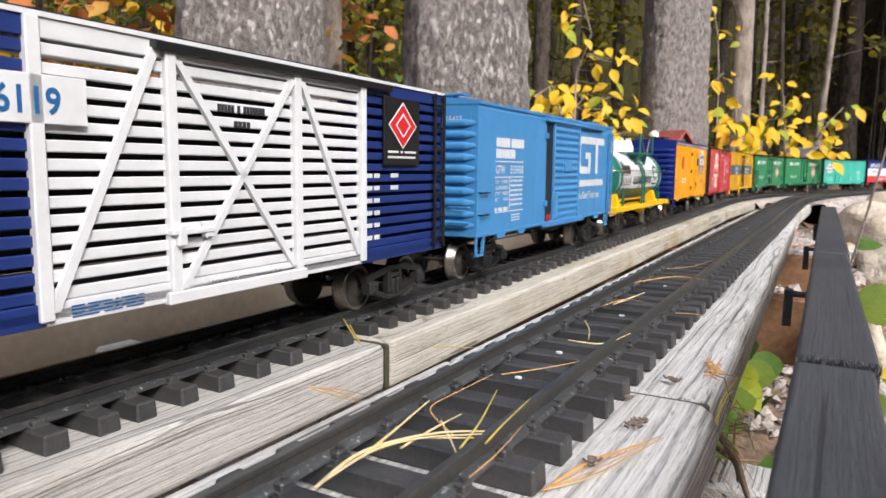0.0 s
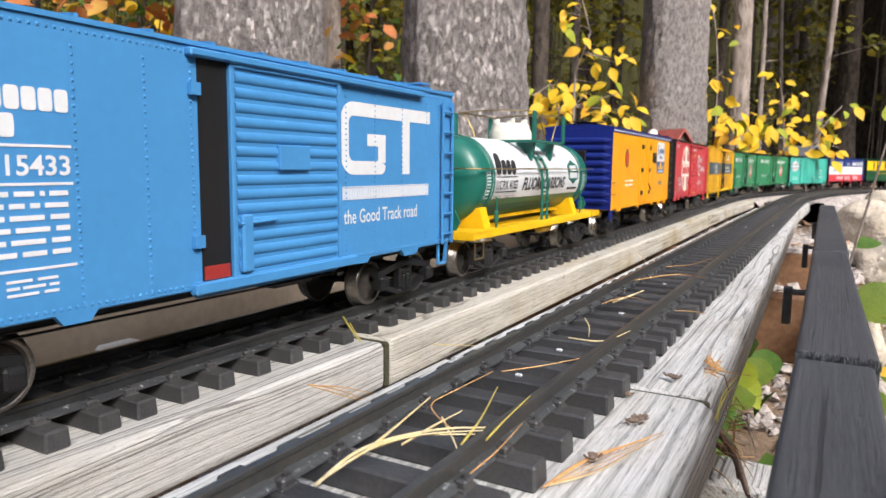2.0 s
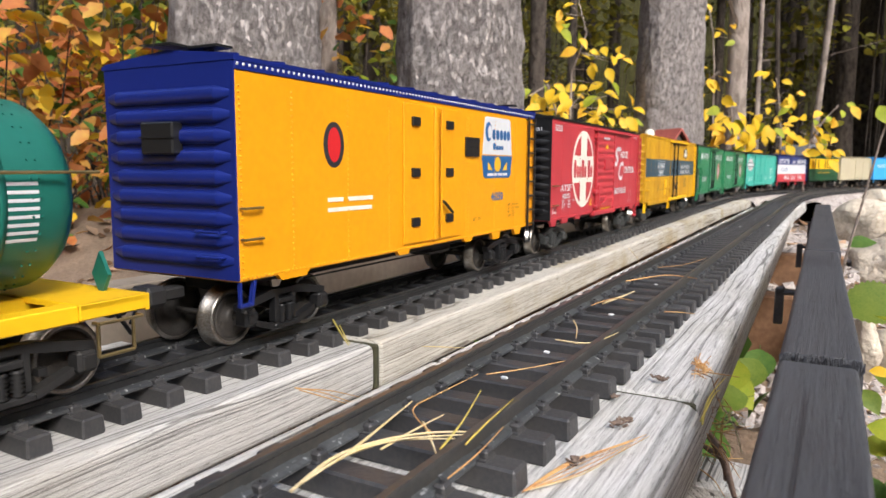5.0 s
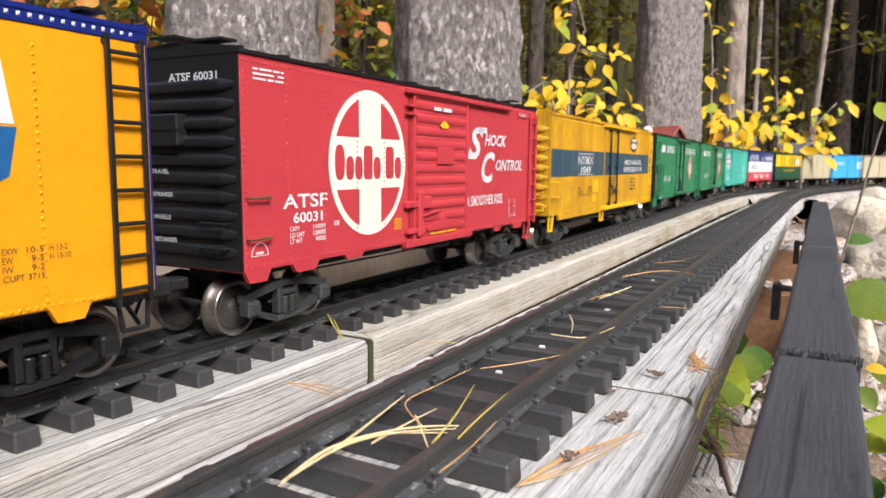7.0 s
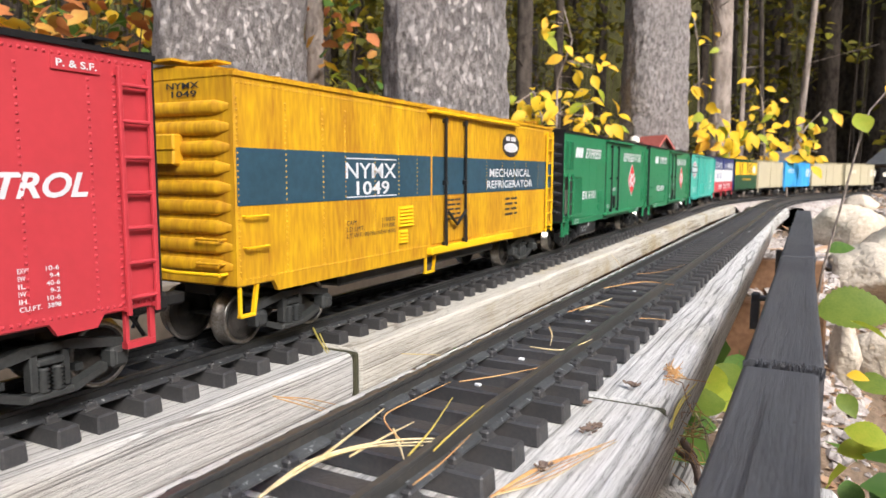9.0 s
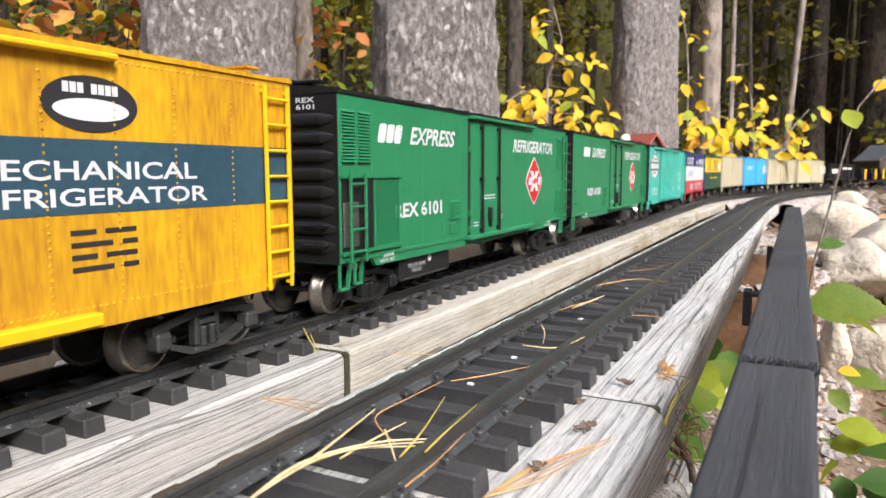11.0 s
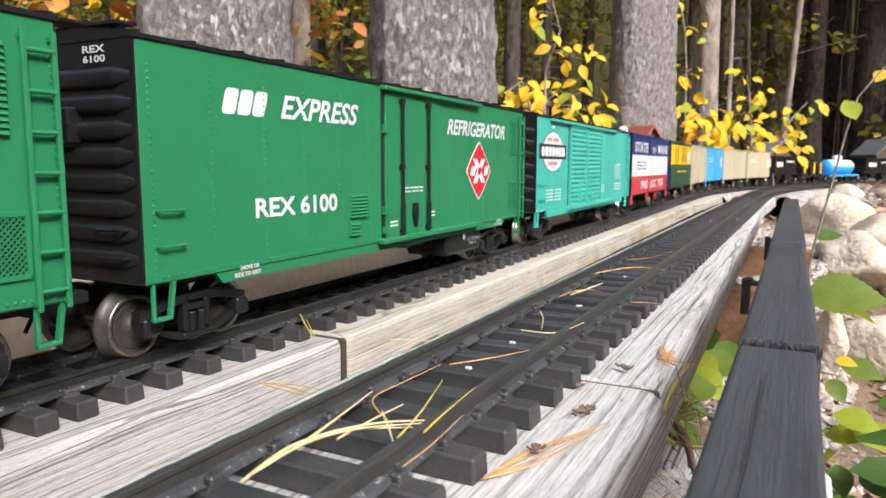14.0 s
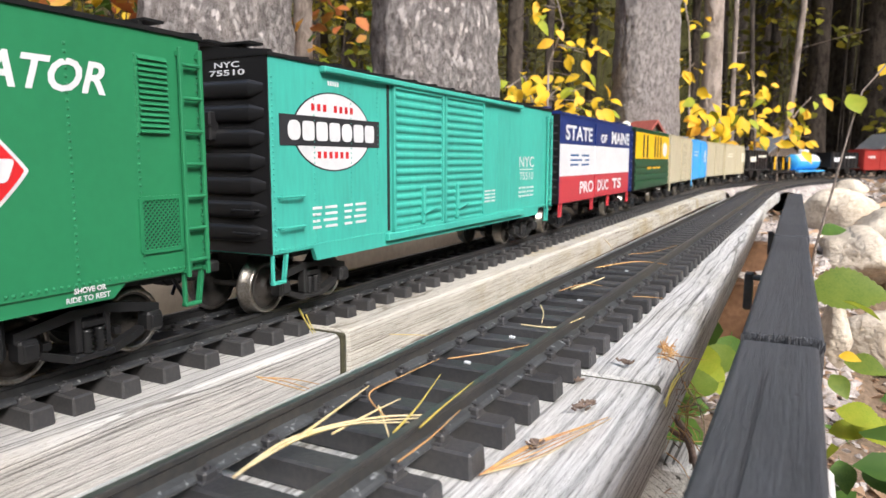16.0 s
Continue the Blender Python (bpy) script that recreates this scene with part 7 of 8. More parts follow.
    on_shell(bars(car, WHITE, cy - 0.015, cy + 0.015, c2 - 0.008, c2 - 0.001, [[7]], HALF + 0.0003))
    on_shell(bars(car, PRINT_DARK, cy - 0.017, cy + 0.017, c2 - 0.022, c2 - 0.0195, [[5, 5, 3, 6]]))
    on_shell(bars(car, WHITE, f + 0.044, f + 0.057, 0.072, 0.094, [[8], [7], [9]], lines=7))
    fr = Shape()
    for y0, y1, z0, z1 in ((0.0425, 0.0585, 0.070, 0.0706), (0.0425, 0.0585, 0.0955, 0.0961), (0.0425, 0.0431, 0.070, 0.096), (0.0579, 0.0585, 0.070, 0.096)):
        fr.box(HALF, HALF + 0.0003, f + y0, f + y1, z0, z1)
    on_shell(part("lettering_line", fr, WHITE, car))
    on_shell(bars(car, WHITE, h - 0.056, h - 0.042, 0.068, 0.095, [[6], [8], [5]], lines=8))
    plate_text("U.C.P.X. 41322", car, WHITE, -0.022, 0.010, 0.106, 0.112, ya - 0.0132, bold=0.02, face="end")
    plate_text("CAPY 8000 GALS", car, WHITE, -0.017, 0.008, 0.083, 0.087, ya - 0.0142, face="end")
    bars(car, WHITE, -0.012, 0.005, 0.076, 0.080, [[2, 3, 4]], ya - 0.0142, face="end")
    part("outlet", Shape().lathe([(-0.022, 0.0), (-0.022, 0.004), (-0.014, 0.0065), (0.012, 0.0065), (0.02, 0.004), (0.02, 0.0)], "y", 16, (0.036, 0.02, d - 0.009)), YELLOW, car, "yellow brake reservoir")
    part("brake_rod", Shape().rod((0.03, -h + 0.09, d - 0.010), (0.03, h - 0.09, d - 0.011), 0.0008), DARK, car)


def orange_reefer():
    car, L = start_car("orange-yellow refrigerator car with royal blue ends and roof", 1.49, 1.928, BLACK, category="refrigerator car")
    h = box_shell(car, L, ORANGE, ROYAL, ROYAL, ribs=9, walk_mat=BLACK, fascia=ROYAL)
    f = -h
    rivet_rows(car, ORANGE, [f + 0.003, f + 0.045, f + 0.1, f + 0.15, f + 0.275, f + 0.28, f + 0.335, f + 0.385, h - 0.003], [SILL + 0.002], SILL + 0.004, EAVE - 0.007, f + 0.003, h - 0.003)
    rivet_rows(car, WHITE, [], [EAVE - 0.0025], 0, 0, f + 0.002, h - 0.002, x=HALF + 0.0008, step=0.0045)
    for y0, y1 in ((0.168, 0.214), (0.217, 0.262)):
        panel(car, "door", ORANGE, f + y0, f + y1, 0.043, 0.149, HALF, HALF + 0.0016, 0.0004, "hinged insulated door")
    part("door_bar", Shape().box(HALF, HALF + 0.004, f + 0.2115, f + 0.2175, 0.043, 0.149, 0.0008).rod((HALF + 0.0045, f + 0.221, 0.045), (HALF + 0.0045, f + 0.221, 0.147), 0.001), ORANGE, car)
    for z in (0.136, 0.0975, 0.0595):
        for y in (0.184, 0.239):
            panel(car, "hinge", BLACK, f + y - 0.0055, f + y + 0.0055, z - 0.0035, z + 0.0035, HALF, HALF + 0.0038, 0.0006, "black door hinge")
    part("door_handle", Shape().path([(HALF + 0.005, f + 0.222, 0.074), (HALF + 0.005, f + 0.226, 0.073), (HALF + 0.005, f + 0.240, 0.064)], 0.0013), BLACK, car)
    panel(car, "placard_board", BLACK, f + 0.271, f + 0.298, 0.111, 0.128, HALF, HALF + 0.002, 0.0004, "black placard board")
    panel(car, "placard_line", DARK, f + 0.275, f + 0.294, 0.119, 0.1196, HALF + 0.002, HALF + 0.0024)
    a, b = f + 0.306, f + 0.377
    flat(car, "emblem", WHITE, [(a + 0.001, 0.1135), (b - 0.001, 0.1135), (b - 0.006, 0.147), (b - 0.010, 0.1485), (a + 0.010, 0.1485), (a + 0.006, 0.147)], label="white and blue emblem panel")
    flat(car, "emblem", PRINT_BLUE, [(a + 0.008, 0.0915), (b - 0.008, 0.0915), (b - 0.004, 0.0935), (b, 0.1125), (a, 0.1125), (a + 0.004, 0.0935)])
    flat(car, "emblem", PRINT_BLUE, disc(a + 0.014, 0.1345, 0.007, 0.009), HALF + 0.0002)
    flat(car, "emblem", WHITE, disc(a + 0.016, 0.1345, 0.004, 0.006), HALF + 0.0005)
    marks(car, PRINT_BLUE, a + 0.022, b - 0.006, 0.1275, 0.1415, "ooooo", HALF + 0.0001)
    marks(car, PRINT_BLUE, a + 0.024, b - 0.022, 0.118, 0.1245, "Tooo", HALF + 0.0001)
    flat(car, "emblem", PRINT_YELLOW, disc((a + b) / 2, 0.1045, 0.0075, 0.007), HALF + 0.0002)
    for o in (-0.017, 0.017):
        flat(car, "emblem", PRINT_YELLOW, [((a + b) / 2 + o - 0.005, 0.099), ((a + b) / 2 + o + 0.005, 0.099), ((a + b) / 2 + o * 1.3, 0.107)], HALF + 0.0002)
    bars(car, WHITE, a + 0.012, b - 0.012, 0.0935, 0.096, [[8, 4, 6, 6]], HALF + 0.0002)
    plate_text("46250", car, PRINT_BLUE, f + 0.327, f + 0.355, 0.070, 0.078, bold=0.03)
    for k, (w, v, o) in enumerate((("EXW", "10-5", "H 13-2"), ("EW", "9-5", "H 13-10"), ("IW", "9-2", ""), ("CUFT", "3715", ""))):
        z = 0.0632 - k * 0.0036
        plate_text(w, car, PRINT_DARK, f + 0.368, f + 0.368 + 0.0021 * len(w), z, z + 0.0025)
        plate_text(v, car, PRINT_DARK, f + 0.3845 - 0.0017 * len(v), f + 0.3845, z, z + 0.0025)
        if o:
            plate_text(o, car, PRINT_DARK, f + 0.387, f + 0.387 + 0.0013 * len(o), z, z + 0.0025)
    plate_text("BLT", car, PRINT_DARK, f + 0.289, f + 0.2955, 0.0535, 0.0562)
    plate_text("7-54", car, PRINT_DARK, f + 0.299, f + 0.306, 0.0535, 0.0562)
    flat(car, "emblem", PRINT_DARK, disc(f + 0.085, 0.1155, 0.0105, 0.0145), label="red and black oval emblem")
    flat(car, "emblem", PRINT_RED, disc(f + 0.085, 0.1155, 0.0065, 0.011), HALF + 0.0002)
    bars(car, CREAM, f + 0.078, f + 0.13, 0.069, 0.082, [[4, 7], [5]], lines=2, fill=0.22)
    ladder(car, BLACK, h - 0.022, h - 0.005, SILL - 0.004, EAVE - 0.004, rungs=8)
    for z in (0.062, 0.079):
        grab(car, BRASS, f + 0.002, f + 0.016, z)
    stirrup(car, ROYAL, f + 0.001, f + 0.014, SILL, 0.024)
    part("corner_step", Shape().path([(HALF - 0.002, h - 0.02, SILL), (HALF - 0.002, h - 0.017, 0.022), (HALF - 0.002, h - 0.004, 0.022), (HALF - 0.002, h - 0.003, SILL)], 0.0012), BLACK, car)
    sill_tabs(car, ORANGE, L, [(f + 0.03, f + 0.06, 0.003), (f + 0.16, f + 0.18, 0.003), (f + 0.27, f + 0.29, 0.003), (f + 0.33, f + 0.352, 0.006), (f + 0.385, f + 0.405, 0.006)])


def red_box_car():
    car, L = start_car("red box car with black ends and a white cross emblem", 1.9855, 2.427, GREY)
    h = box_shell(car, L, RED, BLACK, BLACK, ribs=10)
    f = -h + 0.0045
    rivet_rows(car, RED, [0.003 - h, f + 0.033, f + 0.067, f + 0.103, f + 0.136, f + 0.163, f + 0.272, f + 0.305, f + 0.335, f + 0.37, f + 0.402, h - 0.022, h - 0.003], [SILL + 0.003, EAVE - 0.004], SILL + 0.004, EAVE - 0.006, 0.003 - h, h - 0.003)
    panel(car, "doorway", OXIDE, f + 0.1695, f + 0.173, 0.042, 0.152, HALF - 0.001, HALF + 0.0003)
    ribbed_door(car, RED, f + 0.174, f + 0.267, 0.038, 0.153, 11)
    rivet_rows(car, RED, [], [0.1508, 0.1195, 0.0775, 0.052], 0, 0, f + 0.178, f + 0.263, x=HALF + 0.0016, step=0.0026)
    part("latch_bracket", Shape().box(HALF, HALF + 0.004, f + 0.164, f + 0.176, 0.136, 0.1375).box(HALF, HALF + 0.004, f + 0.164, f + 0.176, 0.142, 0.1435).box(HALF, HALF + 0.005, f + 0.162, f + 0.178, 0.066, 0.071, 0.0008).box(HALF, HALF + 0.005, f + 0.164, f + 0.178, 0.046, 0.05, 0.0008), RED, car)
    part("door_hasp", Shape().prism([(f + 0.192, 0.049), (f + 0.194, 0.0465), (f + 0.252, 0.0465), (f + 0.254, 0.049), (f + 0.226, 0.054), (f + 0.222, 0.059), (f + 0.218, 0.054)], "yz", HALF, HALF + 0.0038), RED, car)
    panel(car, "placard_board", RED, f + 0.211, f + 0.238, 0.099, 0.113, HALF, HALF + 0.0042, 0.0005)
    bars(car, WHITE, f + 0.205, f + 0.235, 0.1415, 0.1445, [[4, 5]], HALF + 0.0028)
    flat(car, "emblem", PRINT_YELLOW, [(f + 0.215, 0.130), (f + 0.219, 0.128), (f + 0.228, 0.1285), (f + 0.230, 0.131), (f + 0.222, 0.1345)], HALF + 0.0028)
    part("door_handle", Shape().box(HALF, HALF + 0.005, f + 0.179, f + 0.186, 0.043, 0.078, 0.001).box(HALF, HALF + 0.0045, f + 0.184, f + 0.200, 0.064, 0.074, 0.001).rod((HALF + 0.004, f + 0.18, 0.058), (HALF + 0.004, f + 0.214, 0.062), 0.001), RED, car)
    part("door_track", Shape().box(HALF - 0.001, HALF + 0.005, f + 0.163, f + 0.36, 0.1515, 0.1555, 0.0008).box(HALF - 0.001, HALF + 0.004, f + 0.163, f + 0.275, SILL - 0.003, SILL + 0.003, 0.0008), RED, car)
    cy, cz, ry, rz = f + 0.1185, 0.0995, 0.0465, 0.0495
    flat(car, "emblem", CREAM, disc(cy, cz, ry, rz, 64), label="cream ring and cross emblem")
    for qy in (-1, 1):
        for qz in (-1, 1):
            pts = []
            for i in range(11):
                a = math.pi / 2 * i / 10
                y, z = ry * 0.9 * math.cos(a), rz * 0.9 * math.sin(a)
                if y >= ry * 0.29 - 1e-9 and z >= rz * 0.35 - 1e-9:
                    pts.append((cy + qy * y, cz + qz * z))
            y_edge, z_edge = ry * 0.29, rz * 0.35
            pts = [(cy + qy * ry * 0.9 * math.sqrt(1 - (0.35 / 0.9) ** 2), cz + qz * z_edge)] + pts + [(cy + qy * y_edge, cz + qz * rz * 0.9 * math.sqrt(1 - (0.29 / 0.9) ** 2)), (cy + qy * y_edge, cz + qz * z_edge)]
            flat(car, "emblem", RED, pts, HALF + 0.0002)
    marks(car, RED, cy - 0.041, cy + 0.041, cz - 0.011, cz + 0.012, "booTo To", HALF + 0.0002)
    plate_text("ATSF", car, WHITE, f + 0.028, f + 0.070, 0.0725, 0.081, bold=0.02)
    plate_text("60031", car, WHITE, f + 0.037, f + 0.065, 0.0635, 0.070, bold=0.025)
    for k, (w, v) in enumerate((("CAPY", "110000"), ("LD LMT", "128000"), ("LT WT", "40200"))):
        z = 0.0588 - k * 0.0038
        plate_text(w, car, WHITE, f + 0.034, f + 0.034 + 0.0022 * len(w), z, z + 0.0029, bold=0.02)
        plate_text(v, car, WHITE, f + 0.068 - 0.0021 * len(v), f + 0.068, z, z + 0.0029, bold=0.02)
    bars(car, WHITE, f + 0.006, f + 0.031, 0.143, 0.151, [[4, 9, 5, 2], [7, 2], [9, 4, 6]], lines=3, fill=0.55)
    bars(car, PRINT_YELLOW, f + 0.150, f + 0.161, 0.050, 0.059, [[5], [4], [7], [5]], lines=6, fill=0.6)
    bars(car, PRINT_YELLOW, f + 0.20, f + 0.245, 0.0428, 0.0444, [[5, 7, 8]], HALF + 0.0028, fill=0.6)
    plate_text("S", car, WHITE, f + 0.272, f + 0.303, 0.104, 0.133, bold=0.03, slant=0.3)
    panel(car, "lettering_line", WHITE, f + 0.292, f + 0.311, 0.1275, 0.133, HALF, HALF + 0.00035)
    panel(car, "lettering_line", WHITE, f + 0.270, f + 0.289, 0.104, 0.1095, HALF, HALF + 0.0003)
    plate_text("HOCK", car, WHITE, f + 0.306, f + 0.357, 0.1165, 0.1275, bold=0.03, slant=0.3)
    plate_text("C", car, WHITE, f + 0.300, f + 0.330, 0.082, 0.111, bold=0.03, slant=0.3)
    plate_text("ONTROL", car, WHITE, f + 0.332, f + 0.3995, 0.093, 0.104, bold=0.03, slant=0.3)
    plate_text("A SMOOTHER RIDE", car, WHITE, f + 0.2695, f + 0.349, 0.0615, 0.071, bold=0.02)
    for k, (w, v) in enumerate((("EXW", "10-6"), ("EW", "9-4"), ("IL", "40-6"), ("IW", "9-2"), ("IH", "10-6"), ("CU.FT.", "3898"))):
        z = 0.0625 - k * 0.0032
        plate_text(w, car, WHITE, f + 0.366, f + 0.366 + 0.0016 * len(w), z, z + 0.0021, bold=0.015)
        plate_text(v, car, WHITE, f + 0.384 - 0.0015 * len(v), f + 0.384, z, z + 0.0021, bold=0.015)
    panel(car, "name_plate", RED, f + 0.385, f + 0.408, 0.147, 0.153, HALF, HALF + 0.001, 0.0002)
    plate_text("P. & S.F.", car, WHITE, f + 0.387, f + 0.406, 0.1484, 0.1516, HALF + 0.001, bold=0.02)
    for z in (0.080, 0.057):
        grab(car, BRASS, 0.003 - h, f + 0.015, z)
    arc = [(f + 0.0085 + 0.0068 * math.cos(math.pi * i / 16), 0.0475 + 0.0072 * math.sin(math.pi * i / 16)) for i in range(17)]
    badge = Shape().box(HALF, HALF + 0.0003, f + 0.0017, f + 0.0153, 0.0471, 0.0475)
    for (ya, za), (yb, zb) in zip(arc, arc[1:]):
        badge.prism([(ya, za), (yb, zb), (f + 0.0085 + (yb - f - 0.0085) * 0.93, 0.0475 + (zb - 0.0475) * 0.93), (f + 0.0085 + (ya - f - 0.0085) * 0.93, 0.0475 + (za - 0.0475) * 0.93)], "yz", HALF, HALF + 0.0003)
    part("badge", badge, WHITE, car, "white outlined half-round badge")
    bars(car, WHITE, f + 0.0055, f + 0.0115, 0.0482, 0.0495, [[4]], fill=0.7)
    plate_text("XM", car, WHITE, f + 0.076, f + 0.082, 0.0592, 0.0626, bold=0.02)
    ladder(car, RED, h - 0.021, h - 0.005, SILL - 0.002, EAVE - 0.006, rungs=7)
    part("corner_step", Shape().box(HALF - 0.004, HALF - 0.002, h - 0.02, h - 0.018, 0.020, SILL).box(HALF - 0.004, HALF - 0.002, h - 0.006, h - 0.003, 0.020, SILL).box(HALF - 0.005, HALF - 0.001, h - 0.02, h - 0.004, 0.0195, 0.0225), RED, car)
    sill_tabs(car, RED, L, [(0.001 - h, f + 0.018, 0.0062), (f + 0.036, f + 0.062, 0.005), (f + 0.088, f + 0.112, 0.003), (f + 0.162, f + 0.182, 0.005), (f + 0.262, f + 0.282, 0.005), (f + 0.33, f + 0.35, 0.004), (f + 0.378, f + 0.405, 0.005)])
    plate_text("ATSF 60031", car, WHITE, 0.004, 0.041, 0.1435, 0.148, -h - 0.0042, bold=0.02, face="end", name="end_number")
    for z, w in ((0.094, "TRAVEL"), (0.081, "SPRINGS"), (0.068, "WHEELS"), (0.055, "RETAINER")):
        bars(car, WHITE, -0.038, -0.016, z - 0.0012, z + 0.0012, [[4, 5]], -h - 0.0042, face="end", name="end_lettering")
        plate_text(w, car, WHITE, -0.013, -0.013 + 0.0024 * len(w), z - 0.0013, z + 0.0013, -h - 0.0042, bold=0.02, face="end", name="end_lettering")


def worn_yellow_reefer():
    car, L = start_car("weathered yellow mechanical refrigerator car with slate blue band", 2.48, 3.026, GREY, inset=0.062, category="refrigerator car")
    h = box_shell(car, L, WORN_YELLOW, WORN_YELLOW, WORN_YELLOW, ribs=9)
    f = -h
    rivet_rows(car, WORN_YELLOW, [f + 0.002, f + 0.043, f + 0.08, f + 0.105, f + 0.142, f + 0.176, f + 0.205, f + 0.345, f + 0.385, f + 0.42, f + 0.455, f + 0.495, h - 0.003], [SILL + 0.004, EAVE - 0.004], SILL + 0.005, EAVE - 0.006, f + 0.003, h - 0.003)
    panel(car, "band", SLATE, f + 0.001, h - 0.001, 0.085, 0.118, HALF - 0.001, HALF + 0.0003, label="slate blue stripe")
    panel(car, "door", WORN_YELLOW, f + 0.228, f + 0.325, 0.043, 0.154, HALF, HALF + 0.0014, 0.0004, "plug door")
    panel(car, "band", SLATE, f + 0.229, f + 0.324, 0.085, 0.118, HALF + 0.001, HALF + 0.0018)
    door_rods(car, BLACK, (f + 0.249, f + 0.289), 0.039, 0.152, HALF + 0.0014)
    part("door_handle", Shape().path([(HALF + 0.006, f + 0.251, 0.070), (HALF + 0.006, f + 0.268, 0.058), (HALF + 0.006, f + 0.287, 0.070)], 0.0014), BLACK, car)
    panel(car, "plate", WORN_YELLOW, f + 0.253, f + 0.285, 0.058, 0.083, HALF + 0.0012, HALF + 0.0022, 0.0003)
    bars(car, PRINT_DARK, f + 0.256, f + 0.282, 0.060, 0.081, [[6, 5], [8, 4]], HALF + 0.0022, 5, fill=0.4)
    part("door_track", Shape().box(HALF - 0.001, HALF + 0.006, f + 0.222, f + 0.42, 0.1535, 0.1565, 0.0008).box(HALF - 0.001, HALF + 0.006, f + 0.222, f + 0.405, SILL - 0.004, SILL + 0.002, 0.0008), YELLOW, car)
    plate_text("NYMX", car, WHITE, f + 0.105, f + 0.172, 0.1, 0.111, bold=0.012)
    plate_text("1049", car, WHITE, f + 0.118, f + 0.162, 0.088, 0.098, bold=0.02)
    for z in (0.1135, 0.0865):
        panel(car, "lettering_line", WHITE, f + 0.106, f + 0.172, z, z + 0.0009, HALF, HALF + 0.0006)
    plate_text("MECHANICAL", car, WHITE, f + 0.352, f + 0.468, 0.1, 0.1085, bold=0.015, x=HALF + 0.0002)
    plate_text("REFRIGERATOR", car, WHITE, f + 0.346, f + 0.475, 0.0885, 0.0965, bold=0.015, x=HALF + 0.0002)
    flat(car, "emblem", PRINT_DARK, disc(f + 0.409, 0.1335, 0.024, 0.0125), label="black and white oval emblem")
    flat(car, "emblem", WHITE, disc(f + 0.409, 0.131, 0.019, 0.005), HALF + 0.0002)
    bars(car, WHITE, f + 0.395, f + 0.423, 0.138, 0.1425, [[3, 4]], HALF + 0.0002)
    for k, (w, v) in enumerate((("CAPY", "118000"), ("LD.LMT.", "119300"), ("LT.WT. 90700", "NEW 8-56"))):
        z = 0.0672 - k * 0.0046
        plate_text(w, car, PRINT_DARK, f + 0.106, f + 0.106 + 0.0031 * len(w), z, z + 0.0032)
        plate_text(v, car, PRINT_DARK, f + 0.170 - 0.0031 * len(v), f + 0.170, z, z + 0.0032)
    bars(car, PRINT_DARK, f + 0.395, f + 0.43, 0.056, 0.078, [[3, 4], [5, 2]], lines=4, fill=0.4)
    vent(car, YELLOW, f + 0.175, f + 0.198, 0.0615, 0.078, 6)
    vent(car, YELLOW, f + 0.175, f + 0.189, 0.0485, 0.059, 4)
    for z in (0.079, 0.061):
        grab(car, YELLOW, f + 0.005, f + 0.023, z)
    ladder(car, YELLOW, h - 0.026, h - 0.006, SILL - 0.006, EAVE - 0.004, rungs=8)
    stirrup(car, YELLOW, f + 0.002, f + 0.018, SILL, 0.020)
    stirrup(car, YELLOW, f + 0.222, f + 0.242, SILL, 0.018)
    sill_tabs(car, WORN_YELLOW, L, [(f + 0.03, f + 0.53, 0.006)])
    part("end_rung", Shape().path([(-0.03, -h, 0.048), (-0.03, -h - 0.009, 0.048), (0.012, -h - 0.009, 0.046), (0.044, -h - 0.006, 0.046), (0.044, -h, 0.046)], 0.0012), YELLOW, car)
    part("fuel_box", Shape().box(0.006, 0.04, -0.16, 0.12, 0.022, SILL, 0.002), GREY, car)
    plate_text("NYMX", car, PRINT_DARK, 0.002, 0.028, 0.1515, 0.155, -h - 0.0012, bold=0.02, face="end", name="end_number")
    plate_text("1049", car, PRINT_DARK, 0.006, 0.026, 0.1468, 0.1503, -h - 0.0012, bold=0.02, face="end", name="end_number")


